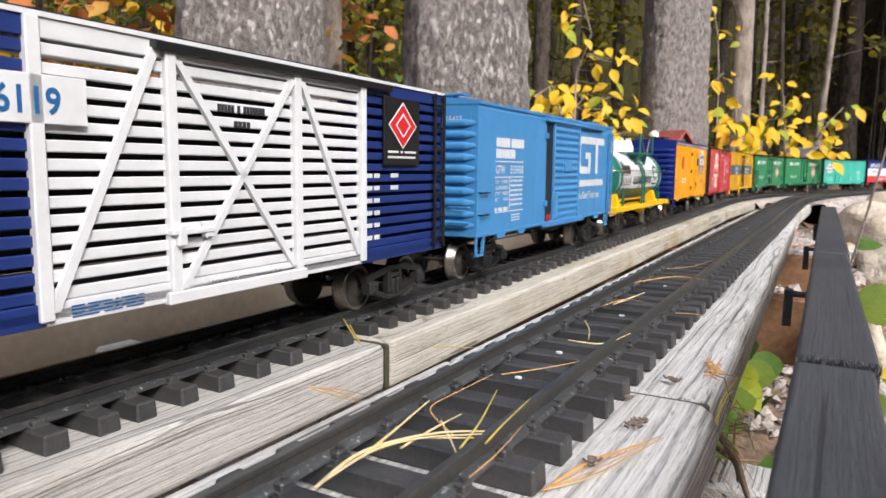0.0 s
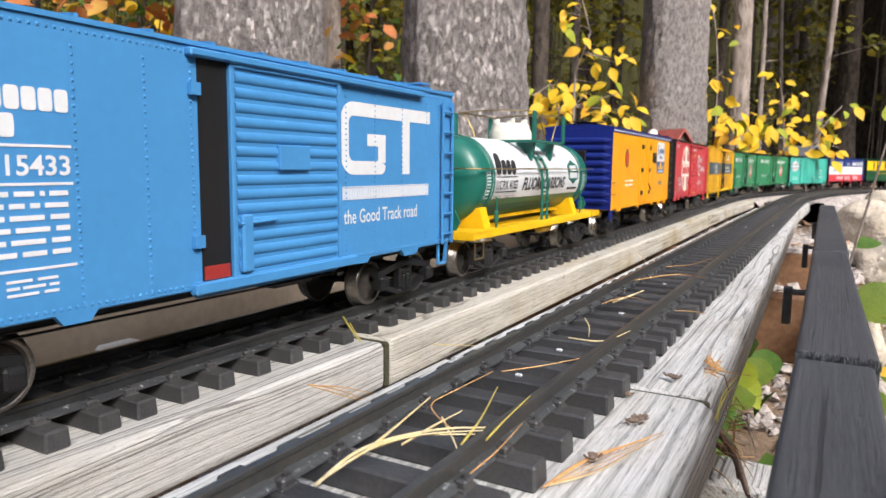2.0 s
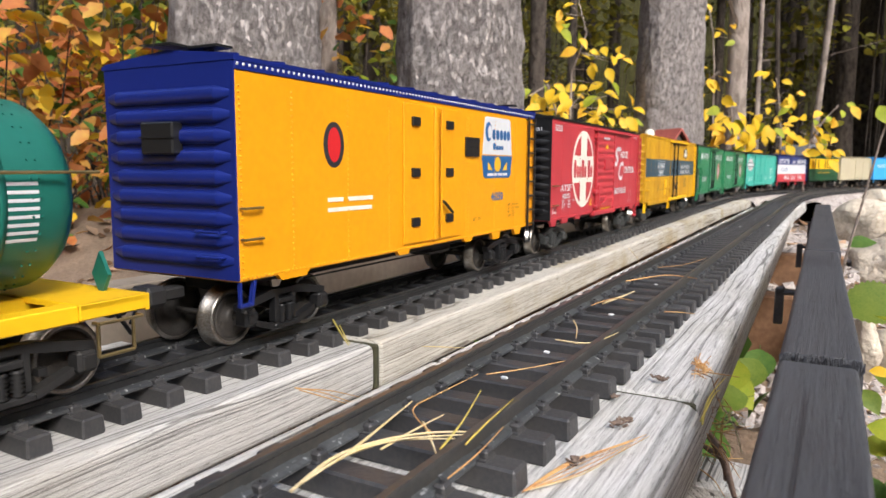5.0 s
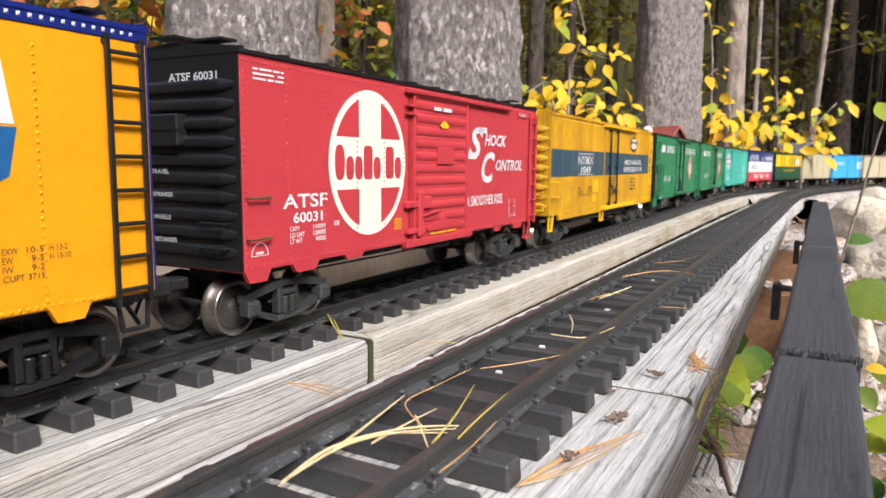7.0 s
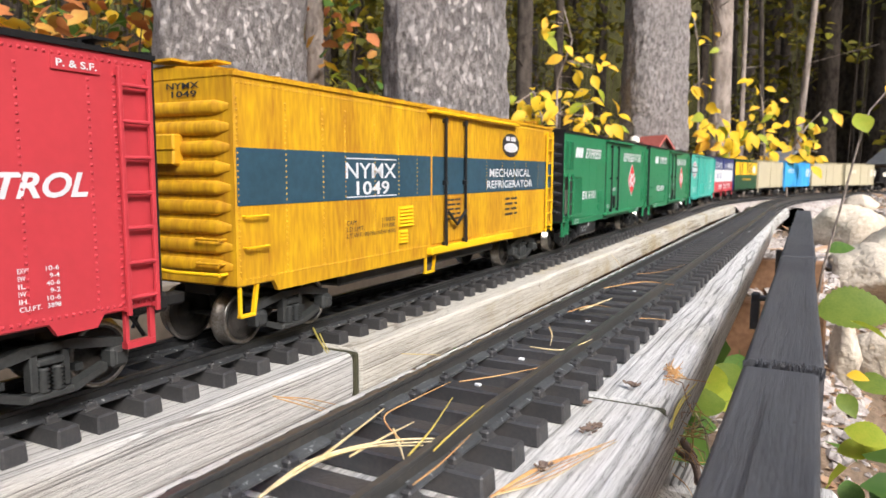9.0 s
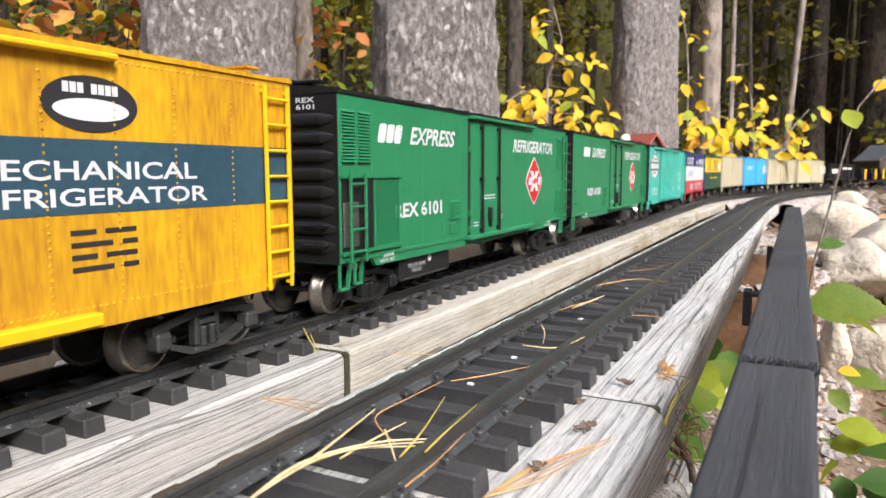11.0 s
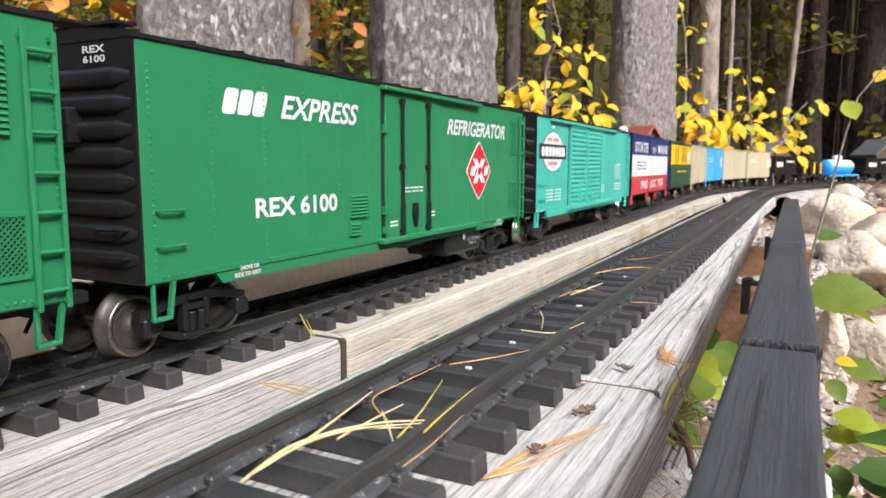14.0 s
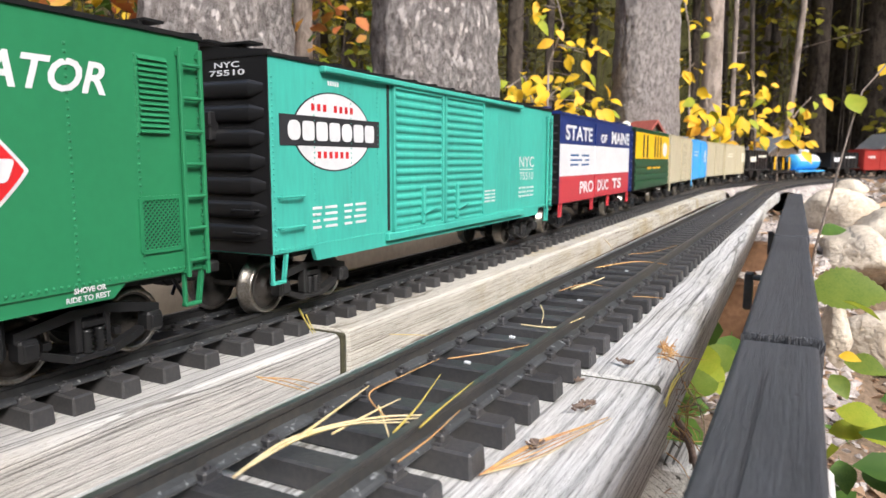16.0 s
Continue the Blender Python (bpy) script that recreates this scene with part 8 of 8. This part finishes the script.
def express_reefer(front, back, number, recess):
    car, L = start_car("green express refrigerator car with black ends" + (" and open engine bay" if recess else ""), front, back, BLACK, inset=0.062, category="refrigerator car", axles=0.031, trucks=(0.056 if recess else 0.044, 0.061))
    h = box_shell(car, L, GREEN, BLACK, BLACK, ribs=8)
    f = -h if recess else -h + 0.004
    shift = 0.0 if recess else 0.004
    d0 = 0.2125 if recess else 0.2145
    part("side_sill", Shape().prism([(f + 0.043, SILL + 0.001), (f + 0.049, SILL - 0.0062), (h - 0.058, SILL - 0.0062), (h - 0.05, SILL + 0.001)], "yz", HALF - 0.0045, HALF - 0.0012), GREEN, car, "deep green side sill with sloped ends")

    def sill_text(y):
        plate_text("SHOVE OR", car, WHITE, y + 0.003, y + 0.019, SILL - 0.0008, SILL + 0.0018, HALF + 0.0003, bold=0.03)
        plate_text("RIDE TO REST", car, WHITE, y, y + 0.022, SILL - 0.0048, SILL - 0.0022, HALF - 0.0011, bold=0.03)

    rivet_rows(car, GREEN, [f + 0.003, f + 0.043, f + 0.085, f + 0.122, f + 0.16, f + 0.198, f + 0.335, f + 0.375, f + 0.412, f + 0.45, f + 0.485, h - 0.003], [SILL + 0.003], SILL + 0.005, EAVE - 0.006, f + 0.003, h - 0.003)
    panel(car, "door", GREEN, f + d0 + 0.006, f + d0 + 0.096, 0.041, 0.153, HALF, HALF + 0.0014, 0.0004, "plug door")
    panel(car, "door_gap", DARK, f + d0 + 0.001, f + d0 + 0.0055, 0.041, 0.153, HALF - 0.001, HALF + 0.0003)
    door_rods(car, BLACK, (f + d0 + 0.028, f + d0 + 0.072), 0.042, 0.150, HALF + 0.0014)
    part("door_handle", Shape().prism([(f + d0 + 0.047, 0.058), (f + d0 + 0.050, 0.047), (f + d0 + 0.053, 0.058), (f + d0 + 0.052, 0.067), (f + d0 + 0.048, 0.067)], "yz", HALF, HALF + 0.005), BLACK, car)
    part("hinge", Shape().box(HALF, HALF + 0.003, f + d0 + 0.002, f + d0 + 0.008, 0.060, 0.066).box(HALF, HALF + 0.003, f + d0 + 0.002, f + d0 + 0.008, 0.122, 0.128).box(HALF, HALF + 0.003, f + d0 + 0.002, f + d0 + 0.008, 0.045, 0.050), GREEN, car)
    part("door_track", Shape().box(HALF - 0.001, HALF + 0.006, f + d0, f + d0 + 0.182, 0.1535, 0.1568, 0.0008).box(HALF - 0.001, HALF + 0.006, f + d0 - 0.004, f + d0 + 0.182, SILL - 0.001, SILL + 0.003, 0.0008), GREEN, car)
    marks(car, WHITE, f + 0.050, f + 0.086, 0.1255, 0.140, "TTT", HALF, 0.3)
    plate_text("EXPRESS", car, WHITE, f + 0.100, f + 0.185, 0.1255, 0.140, bold=0.024, slant=0.3)
    plate_text("REX " + number, car, WHITE, f + 0.0755, f + 0.1575, 0.0665, 0.0785, bold=0.028)
    plate_text("REFRIGERATOR", car, WHITE, f + 0.333 - shift, f + 0.473 - shift, 0.125, 0.1395, bold=0.024, slant=0.3)
    cy, cz = f + 0.405 - shift, 0.092
    for k, m, o in ((1.0, WHITE, 0), (0.93, PRINT_RED, 0.0002)):
        flat(car, "emblem", m, [(cy + 0.030 * k * (math.copysign(abs(math.cos(q)) ** 1.8, math.cos(q))), cz + 0.029 * k * math.copysign(abs(math.sin(q)) ** 1.8, math.sin(q))) for q in (2 * math.pi * i / 48 for i in range(48))], HALF + o, label="red diamond emblem")
    for s in (-1, 1):
        flat(car, "emblem", WHITE, [(cy - s * 0.0155, cz - 0.012), (cy - s * 0.0055, cz - 0.012), (cy + s * 0.0155, cz + 0.012), (cy + s * 0.0055, cz + 0.012)], HALF + 0.0004)
    marks(car, WHITE, cy - 0.0225, cy - 0.0105, cz - 0.0048, cz + 0.0048, "T", HALF + 0.00045, 0.4)
    marks(car, WHITE, cy + 0.0105, cy + 0.0215, cz - 0.0048, cz + 0.0048, "T", HALF + 0.00045, 0.4)
    marks(car, PRINT_RED, cy - 0.0045, cy + 0.0035, cz - 0.0035, cz + 0.0035, "T", HALF + 0.0007, 0.4)
    vent(car, GREEN, f + 0.172, f + 0.196, 0.060, 0.077, 7)
    vent(car, GREEN, f + 0.172, f + 0.186, 0.047, 0.057, 4)
    bars(car, WHITE, f + d0 + 0.034, f + d0 + 0.066, 0.074, 0.080, [[5, 3, 4, 4], [6, 6, 3]], HALF + 0.0014, 2, fill=0.6)
    bars(car, WHITE, f + d0 + 0.012, f + d0 + 0.024, 0.048, 0.054, [[5], [4]], HALF + 0.0014, 2, fill=0.6)
    bars(car, WHITE, f + d0 + 0.078, f + d0 + 0.088, 0.052, 0.058, [[4], [5]], HALF + 0.0014, 2, fill=0.6)
    vent(car, GREEN, h - 0.041, h - 0.022, 0.109, 0.146, 14)
    ladder(car, GREEN, h - 0.016, h - 0.003, SILL - 0.002, EAVE - 0.006, rungs=7)
    stirrup(car, GREEN, h - 0.016, h - 0.002, SILL, 0.020)
    if recess:
        vent(car, GREEN, f + 0.003, f + 0.020, 0.110, 0.147, 16)
        vent(car, GREEN, f + 0.023, f + 0.040, 0.110, 0.147, 16)
        # The bay is a flat panel; its inner shade is put into the colour.
        panel(car, "engine_bay_shade", BLACK, f + 0.003, f + 0.044, 0.047, 0.099, HALF, HALF + 0.0005, label="black panel for the shade inside the engine bay")
        panel(car, "engine", STEEL, f + 0.004, f + 0.023, 0.050, 0.082, HALF, HALF + 0.0016, 0.0006, "bare metal engine block")
        part("bay_frame", Shape().box(HALF, HALF + 0.0025, f + 0.001, f + 0.083, 0.099, 0.1015).box(HALF, HALF + 0.0025, f + 0.001, f + 0.083, 0.0445, 0.047), GREEN, car)
        grid_panel(car, f + 0.045, f + 0.081, 0.047, 0.099)
        ladder(car, GREEN, f + 0.008, f + 0.027, SILL, 0.103, x=HALF + 0.005, rungs=4)
        stirrup(car, GREEN, f + 0.001, f + 0.016, SILL, 0.019)
        stirrup(car, GREEN, f + 0.02, f + 0.032, SILL, 0.021)
        sill_text(f + 0.054)
    else:
        grab(car, GREEN, f + 0.004, f + 0.020, 0.075)
        grab(car, GREEN, f + 0.004, f + 0.020, 0.057)
        stirrup(car, GREEN, f + 0.001, f + 0.016, SILL, 0.019)
        sill_text(f + 0.058)
    grid_panel(car, h - 0.042, h - 0.018, 0.052, 0.078)
    sill_text(h - 0.082)
    tank, dot, text = (f + 0.096, f + 0.145, f + 0.105) if recess else (f + d0 + 0.129, f + d0 + 0.165, f + d0 + 0.171)
    part("fuel_tank", Shape().box(0.0, 0.046, tank, tank + (0.091 if recess else 0.078), 0.012, SILL, 0.003), BLACK, car, "black fuel tank under the floor")
    flat(car, "filler_cap", WHITE, disc(dot, 0.0275, 0.003, 0.003), 0.046)
    plate_text("TOTAL CAPY 500 GALS", car, WHITE, text, text + 0.032, 0.023, 0.026, 0.046)
    plate_text("DIESEL FUEL", car, WHITE, text + 0.007, text + 0.025, 0.0185, 0.0215, 0.046)
    sill_tabs(car, GREEN, L, [(f + d0 - 0.004, f + d0 + 0.005, 0.004), (f + d0 + 0.09, f + d0 + 0.10, 0.004), (f + d0 + 0.172, f + d0 + 0.186, 0.004)])
    plate_text("REX", car, WHITE, 0.018, 0.034, 0.1515, 0.155, -h - 0.0012, bold=0.025, face="end", name="end_number")
    plate_text(number, car, WHITE, 0.018, 0.034, 0.1468, 0.1503, -h - 0.0012, bold=0.025, face="end", name="end_number")


def grid_panel(car, y0, y1, z0, z1):
    """Expanded-metal grille: crossing thin bars on a dark backing."""
    panel(car, "grille_backing", BLACK, y0, y1, z0, z1, HALF - 0.001, HALF + 0.0003)
    s = Shape()
    w, hh = y1 - y0, z1 - z0
    k = -int(hh / 0.0026)
    while k * 0.0026 < w:
        for sgn in (1, -1):
            a = k * 0.0026
            t0, t1 = max(0.0, -a), min(hh, w - a)
            if t1 > t0:
                ya, yb = (y0 + a + t0, y0 + a + t1) if sgn > 0 else (y1 - a - t0, y1 - a - t1)
                s.prism([(ya - 0.0004, z0 + t0), (ya + 0.0004, z0 + t0), (yb + 0.0004, z0 + t1), (yb - 0.0004, z0 + t1)], "yz", HALF + 0.0002, HALF + 0.0009)
        k += 1
    for a, b, c, e in ((y0 - 0.001, y0 + 0.001, z0, z1), (y1 - 0.001, y1 + 0.001, z0, z1), (y0, y1, z0 - 0.001, z0 + 0.001), (y0, y1, z1 - 0.001, z1 + 0.001)):
        s.box(HALF, HALF + 0.0013, a, b, c, e)
    part("grille", s, GREEN, car, "diamond mesh grille")


def jade_box_car():
    car, L = start_car("jade green double-door box car with an oval emblem", 4.228, 4.762, DARK, inset=0.062, trucks=(0.055, 0.06))
    h = box_shell(car, L, JADE, BLACK, BLACK, ribs=7)
    f = -h
    rivet_rows(car, JADE, [f + 0.003, f + 0.043, f + 0.085, f + 0.12, f + 0.355, f + 0.39, f + 0.425, f + 0.46, f + 0.5, h - 0.003], [SILL + 0.003], SILL + 0.005, EAVE - 0.006, f + 0.003, h - 0.003)
    panel(car, "door_gap", DARK, f + 0.1335, f + 0.137, 0.042, 0.153, HALF - 0.001, HALF + 0.0003)
    ribbed_door(car, JADE, f + 0.140, f + 0.226, 0.040, 0.1535, 16)
    ribbed_door(car, JADE, f + 0.229, f + 0.316, 0.040, 0.1535, 16)
    for y in (0.185, 0.25):
        part("door_handle", Shape().box(HALF, HALF + 0.005, f + y, f + y + 0.004, 0.043, 0.075, 0.001).rod((HALF + 0.0045, f + y, 0.052), (HALF + 0.0045, f + y + 0.022, 0.056), 0.0013), JADE, car)
    part("door_track", Shape().box(HALF - 0.001, HALF + 0.005, f + 0.05, f + 0.42, 0.153, 0.157, 0.0008).box(HALF - 0.001, HALF + 0.004, f + 0.13, f + 0.43, SILL - 0.004, SILL + 0.002, 0.0008), JADE, car)
    sill_tabs(car, JADE, L, [(f + 0.04, f + 0.49, 0.008)])
    cy, cz = f + 0.0655, 0.115
    flat(car, "emblem", PRINT_DARK, disc(cy, cz, 0.0445, 0.0262, 56), HALF - 0.0001, label="white oval emblem with a black bar")
    flat(car, "emblem", WHITE, disc(cy, cz, 0.0432, 0.0252, 56))
    panel(car, "emblem", PRINT_DARK, cy - 0.0565, cy + 0.0565, cz - 0.0095, cz + 0.0095, HALF, HALF + 0.0005)
    marks(car, WHITE, cy - 0.050, cy + 0.050, cz - 0.0062, cz + 0.0062, "bTTTbTT", HALF + 0.0005)
    bars(car, PRINT_RED, cy - 0.025, cy + 0.025, cz + 0.013, cz + 0.0175, [[3, 4]], HALF + 0.0002, fill=0.5)
    bars(car, PRINT_RED, cy - 0.019, cy + 0.019, cz - 0.0175, cz - 0.013, [[6]], HALF + 0.0002, fill=0.5)
    bars(car, WHITE, f + 0.059, f + 0.072, 0.1455, 0.1485, [[5]], fill=0.6)
    plate_text("NYC", car, WHITE, f + 0.420, f + 0.470, 0.0885, 0.101, bold=0.01)
    plate_text("75510", car, WHITE, f + 0.422, f + 0.468, 0.074, 0.083, bold=0.01)
    panel(car, "lettering_line", WHITE, f + 0.422, f + 0.468, 0.0855, 0.0865, HALF, HALF + 0.0003)
    for a in (0.040, 0.076):
        bars(car, WHITE, f + a, f + a + 0.028, 0.049, 0.066, [[3, 4], [2, 3], [2, 4], [2, 3]], lines=4, fill=0.5)
    bars(car, WHITE, f + 0.32, f + 0.35, 0.052, 0.066, [[8, 4], [6, 3]], lines=4, fill=0.4)
    bars(car, WHITE, f + 0.42, f + 0.47, 0.052, 0.066, [[3, 4, 3, 4], [3, 3, 2, 4]], lines=3, fill=0.5)
    for z in (0.074, 0.055):
        grab(car, JADE, f + 0.006, f + 0.028, z)
    stirrup(car, JADE, f + 0.001, f + 0.016, SILL, 0.020)
    stirrup(car, JADE, h - 0.016, h - 0.002, SILL, 0.020)
    ladder(car, JADE, h - 0.02, h - 0.005, SILL, EAVE - 0.006)
    plate_text("NYC", car, WHITE, 0.012, 0.032, 0.1515, 0.155, -h - 0.0012, bold=0.02, face="end", name="end_number")
    plate_text("75510", car, WHITE, 0.008, 0.036, 0.1468, 0.1503, -h - 0.0012, bold=0.02, face="end", name="end_number")


def tricolour_box_car():
    car, L = start_car("navy, white and red banded box car with black end", 4.80, 5.248, BLACK)
    h = box_shell(car, L, NAVY, NAVY, BLACK, ribs=10)
    f = -h
    panel(car, "band", WHITE, f + 0.001, h - 0.018, 0.075, 0.1185, HALF - 0.001, HALF + 0.0003, label="white middle band")
    panel(car, "band", RED, f + 0.001, h - 0.018, SILL, 0.075, HALF - 0.001, HALF + 0.0003, label="red lower band")
    panel(car, "door", WHITE, f + 0.18, f + 0.275, 0.075, 0.1185, HALF, HALF + 0.002, 0.0004)
    panel(car, "door", RED, f + 0.18, f + 0.275, 0.040, 0.0745, HALF, HALF + 0.002, 0.0004)
    panel(car, "door", NAVY, f + 0.18, f + 0.275, 0.119, 0.153, HALF, HALF + 0.002, 0.0004)
    plate_text("STATE", car, WHITE, f + 0.025, f + 0.165, 0.124, 0.145, bold=0.03)
    plate_text("OF", car, WHITE, f + 0.21, f + 0.25, 0.124, 0.138, bold=0.03, x=HALF + 0.002)
    plate_text("MAINE", car, WHITE, f + 0.29, h - 0.02, 0.124, 0.145, bold=0.03)
    plate_text("PRO", car, WHITE, f + 0.10, f + 0.178, 0.048, 0.066, bold=0.03)
    plate_text("DUC", car, WHITE, f + 0.195, f + 0.265, 0.048, 0.066, bold=0.03, x=HALF + 0.002)
    plate_text("TS", car, WHITE, f + 0.30, f + 0.37, 0.048, 0.066, bold=0.03)
    bars(car, PRINT_BLUE, f + 0.05, f + 0.15, 0.085, 0.105, [[3, 3], [5, 2]], lines=3, fill=0.35)
    for y in (0.006, 0.17, 0.275, L - 0.022):
        stirrup(car, RED, f + y, f + y + 0.014, SILL, 0.02)
    ladder(car, NAVY, h - 0.018, h - 0.004, SILL, EAVE - 0.006)


def crate_car():
    car, L = start_car("yellow over dark green slatted car", 5.29, 5.685, BLACK)
    h = box_shell(car, L, DEEP_GREEN, DEEP_GREEN, BLACK, ribs=8)
    f = -h
    panel(car, "upper_side", YELLOW, f + 0.002, h - 0.002, 0.1, 0.152, HALF - 0.001, HALF + 0.0012, label="bright yellow upper side")
    # Openings are laid-on strips whose black carries the shade within.
    for y in (0.07, 0.11, 0.2, 0.235, 0.27):
        panel(car, "opening", BLACK, f + y, f + y + 0.014, 0.103, 0.149, HALF, HALF + 0.0016, label="black strip for the shade in an upright opening")
    for z in (0.045, 0.058, 0.071, 0.084):
        panel(car, "slat", DEEP_GREEN, f, h, z, z + 0.009, HALF, HALF + 0.0018, 0.0004)
    flat(car, "emblem", WHITE, disc(h - 0.06, 0.122, 0.03, 0.017), HALF + 0.0012, label="white oval emblem")
    bars(car, PRINT_YELLOW, f + 0.12, f + 0.28, 0.078, 0.083, [[3, 6]], HALF + 0.0019, fill=0.6)


def plain_box_car(label, front, back, side, roof, mark=None):
    car, L = start_car(label, front, back, DARK)
    h = box_shell(car, L, side, roof, side, ribs=9)
    f = -h
    ribbed_door(car, side, f + 0.175, f + 0.27, 0.040, 0.153, 10)
    rivet_rows(car, side, [f + 0.04, f + 0.09, f + 0.14, f + 0.3, f + 0.35, f + 0.4], [], SILL + 0.005, EAVE - 0.006, f, h, step=0.007)
    ladder(car, side, h - 0.02, h - 0.005, SILL, EAVE - 0.006)
    stirrup(car, side, f + 0.001, f + 0.016, SILL, 0.02)
    if mark:
        bars(car, mark, f + 0.04, f + 0.13, 0.105, 0.125, [[5], [7]], lines=2)
        bars(car, mark, f + 0.30, f + 0.37, 0.09, 0.13, [[4]])
    return car


def open_hopper(label, front, back, mat, mark):
    """Hopper with ribbed sloping sides and hopper doors below."""
    car, L = start_car(label, front, back, DARK, category="hopper car")
    h = L / 2
    part("body", Shape().box(-HALF, HALF, -h + 0.03, h - 0.03, 0.058, 0.145, 0.001), mat, car)
    part("slope_sheet", Shape().prism([(-h + 0.03, 0.145), (-h + 0.03, 0.1), (-h + 0.07, 0.05), (-h + 0.1, 0.05)], "yz", -HALF + 0.004, HALF - 0.004)
         .prism([(h - 0.03, 0.145), (h - 0.03, 0.1), (h - 0.07, 0.05), (h - 0.1, 0.05)], "yz", -HALF + 0.004, HALF - 0.004), mat, car)
    for k in range(8):
        y = -h + 0.04 + (L - 0.08) * k / 7
        panel(car, "side_rib", mat, y - 0.002, y + 0.002, 0.058, 0.145, HALF, HALF + 0.003, 0.0004)
    part("sill", Shape().box(-0.02, 0.02, -h, h, 0.034, 0.044, 0.001).box(HALF - 0.006, HALF, -h, h, 0.05, 0.058), DARK, car)
    for s in (-1, 1):
        part("hopper_door", Shape().prism([(s * 0.06 - 0.04, 0.058), (s * 0.06 + 0.04, 0.058), (s * 0.06 + 0.015, 0.018), (s * 0.06 - 0.015, 0.018)], "yz", -0.04, 0.04), mat, car)
    bars(car, mark, -h + 0.06, -h + 0.15, 0.09, 0.115, [[5]], HALF + 0.003)
    bars(car, mark, h - 0.2, h - 0.08, 0.112, 0.122, [[9]], HALF + 0.003)


def flat_car_with_load():
    car, L = start_car("black flat car carrying yellow and black machinery", 7.80, 8.15, DARK, category="flat car")
    h = L / 2
    part("deck", Shape().box(-HALF, HALF, -h, h, 0.034, 0.046, 0.001), BLACK, car)
    for y, w in ((-0.09, 0.05), (0.03, 0.07), (0.12, 0.04)):
        part("crate", Shape().box(-0.035, 0.035, y - w / 2, y + w / 2, 0.046, 0.09, 0.003).box(-0.02, 0.02, y - w / 4, y + w / 4, 0.09, 0.12, 0.003), BLACK, car)
        part("machine_arm", Shape().box(0.034, 0.04, y - 0.008, y + 0.008, 0.05, 0.115, 0.002), YELLOW, car)


def small_tank_car():
    car, L = start_car("white and blue tank car", 8.20, 8.55, DARK, category="tank car")
    h = L / 2
    part("frame", Shape().box(-HALF, HALF, -h, h, 0.034, 0.044, 0.001), LIGHT_BLUE, car)
    prof = lambda r: [(-h + 0.03, 0.0), (-h + 0.034, r * 0.7), (-h + 0.045, r), (h - 0.045, r), (h - 0.034, r * 0.7), (h - 0.03, 0.0)]
    part("tank", Shape().lathe(prof(0.043), "y", 32, (0, 0, 0.088)), LIGHT_BLUE, car, "blue tank")
    up = Shape()
    for i in range(20):
        a0, a1 = math.pi * (0.04 + 0.92 * i / 20), math.pi * (0.04 + 0.92 * (i + 1) / 20)
        up.add([(0.0436 * math.cos(a), y, 0.088 + 0.0436 * math.sin(a)) for y in (-h + 0.045, h - 0.045) for a in (a0, a1)], [(0, 1, 3, 2)], True)
    part("upper_shell", up, WHITE, car, "white upper tank shell")
    part("dome", Shape().lathe([(0.12, 0.028), (0.152, 0.028), (0.158, 0.02), (0.16, 0)], "z", 24), WHITE, car)


stock_car()
blue_box_car()
tank_car()
orange_reefer()
red_box_car()
worn_yellow_reefer()
express_reefer(3.076, 3.607, "6101", True)
express_reefer(3.646, 4.176, "6100", False)
jade_box_car()
tricolour_box_car()
crate_car()
plain_box_car("tan box car with plain sides", 5.727, 6.103, TAN, TAN)
plain_box_car("light blue box car with white marks", 6.145, 6.497, LIGHT_BLUE, LIGHT_BLUE, WHITE)
plain_box_car("tan box car with plain sides", 6.54, 6.94, TAN, TAN)
plain_box_car("pale tan box car with plain sides", 6.982, 7.327, TAN, TAN, CREAM)
open_hopper("black open hopper car with grey marks", 7.37, 7.76, BLACK, CREAM)
flat_car_with_load()
small_tank_car()
open_hopper("black hopper car with blue and white marks", 8.60, 9.0, BLACK, WHITE)
plain_box_car("oxide red box car", 9.05, 9.43, OXIDE, OXIDE, WHITE)
plain_box_car("oxide red box car", 9.47, 9.85, OXIDE, OXIDE)


# ---- movement: the train rolls towards the deck's near end at a steady pace ----
def motions():
    times = [0, 0.1, *[i / 2 for i in range(1, 32)], 15.9, 16.0]
    turn_times = [i / 15 for i in range(241)]
    for n, c in enumerate(CARS):
        mid, half = c["front"] + c["length"] / 2, c["length"] / 2 - c["inset"]
        rows = []
        for t in times:
            s = mid - SPEED * t
            x0, y0, _ = line_at(s - half)
            x1, y1, _ = line_at(s + half)
            rows.append((t, pose((x0 + x1) / 2, (y0 + y1) / 2, RAIL_FAR, 0, 0, -math.degrees(math.atan2(x1 - x0, y1 - y0)))))
        walk(c["car"], rows)
        if n > 10:
            continue
        for w in c["wheels"]:
            x, y, z = w.location
            walk(w, [(t, pose(x, y, z, math.degrees(SPEED * t / 0.0165), 0, 0)) for t in turn_times])


motions()
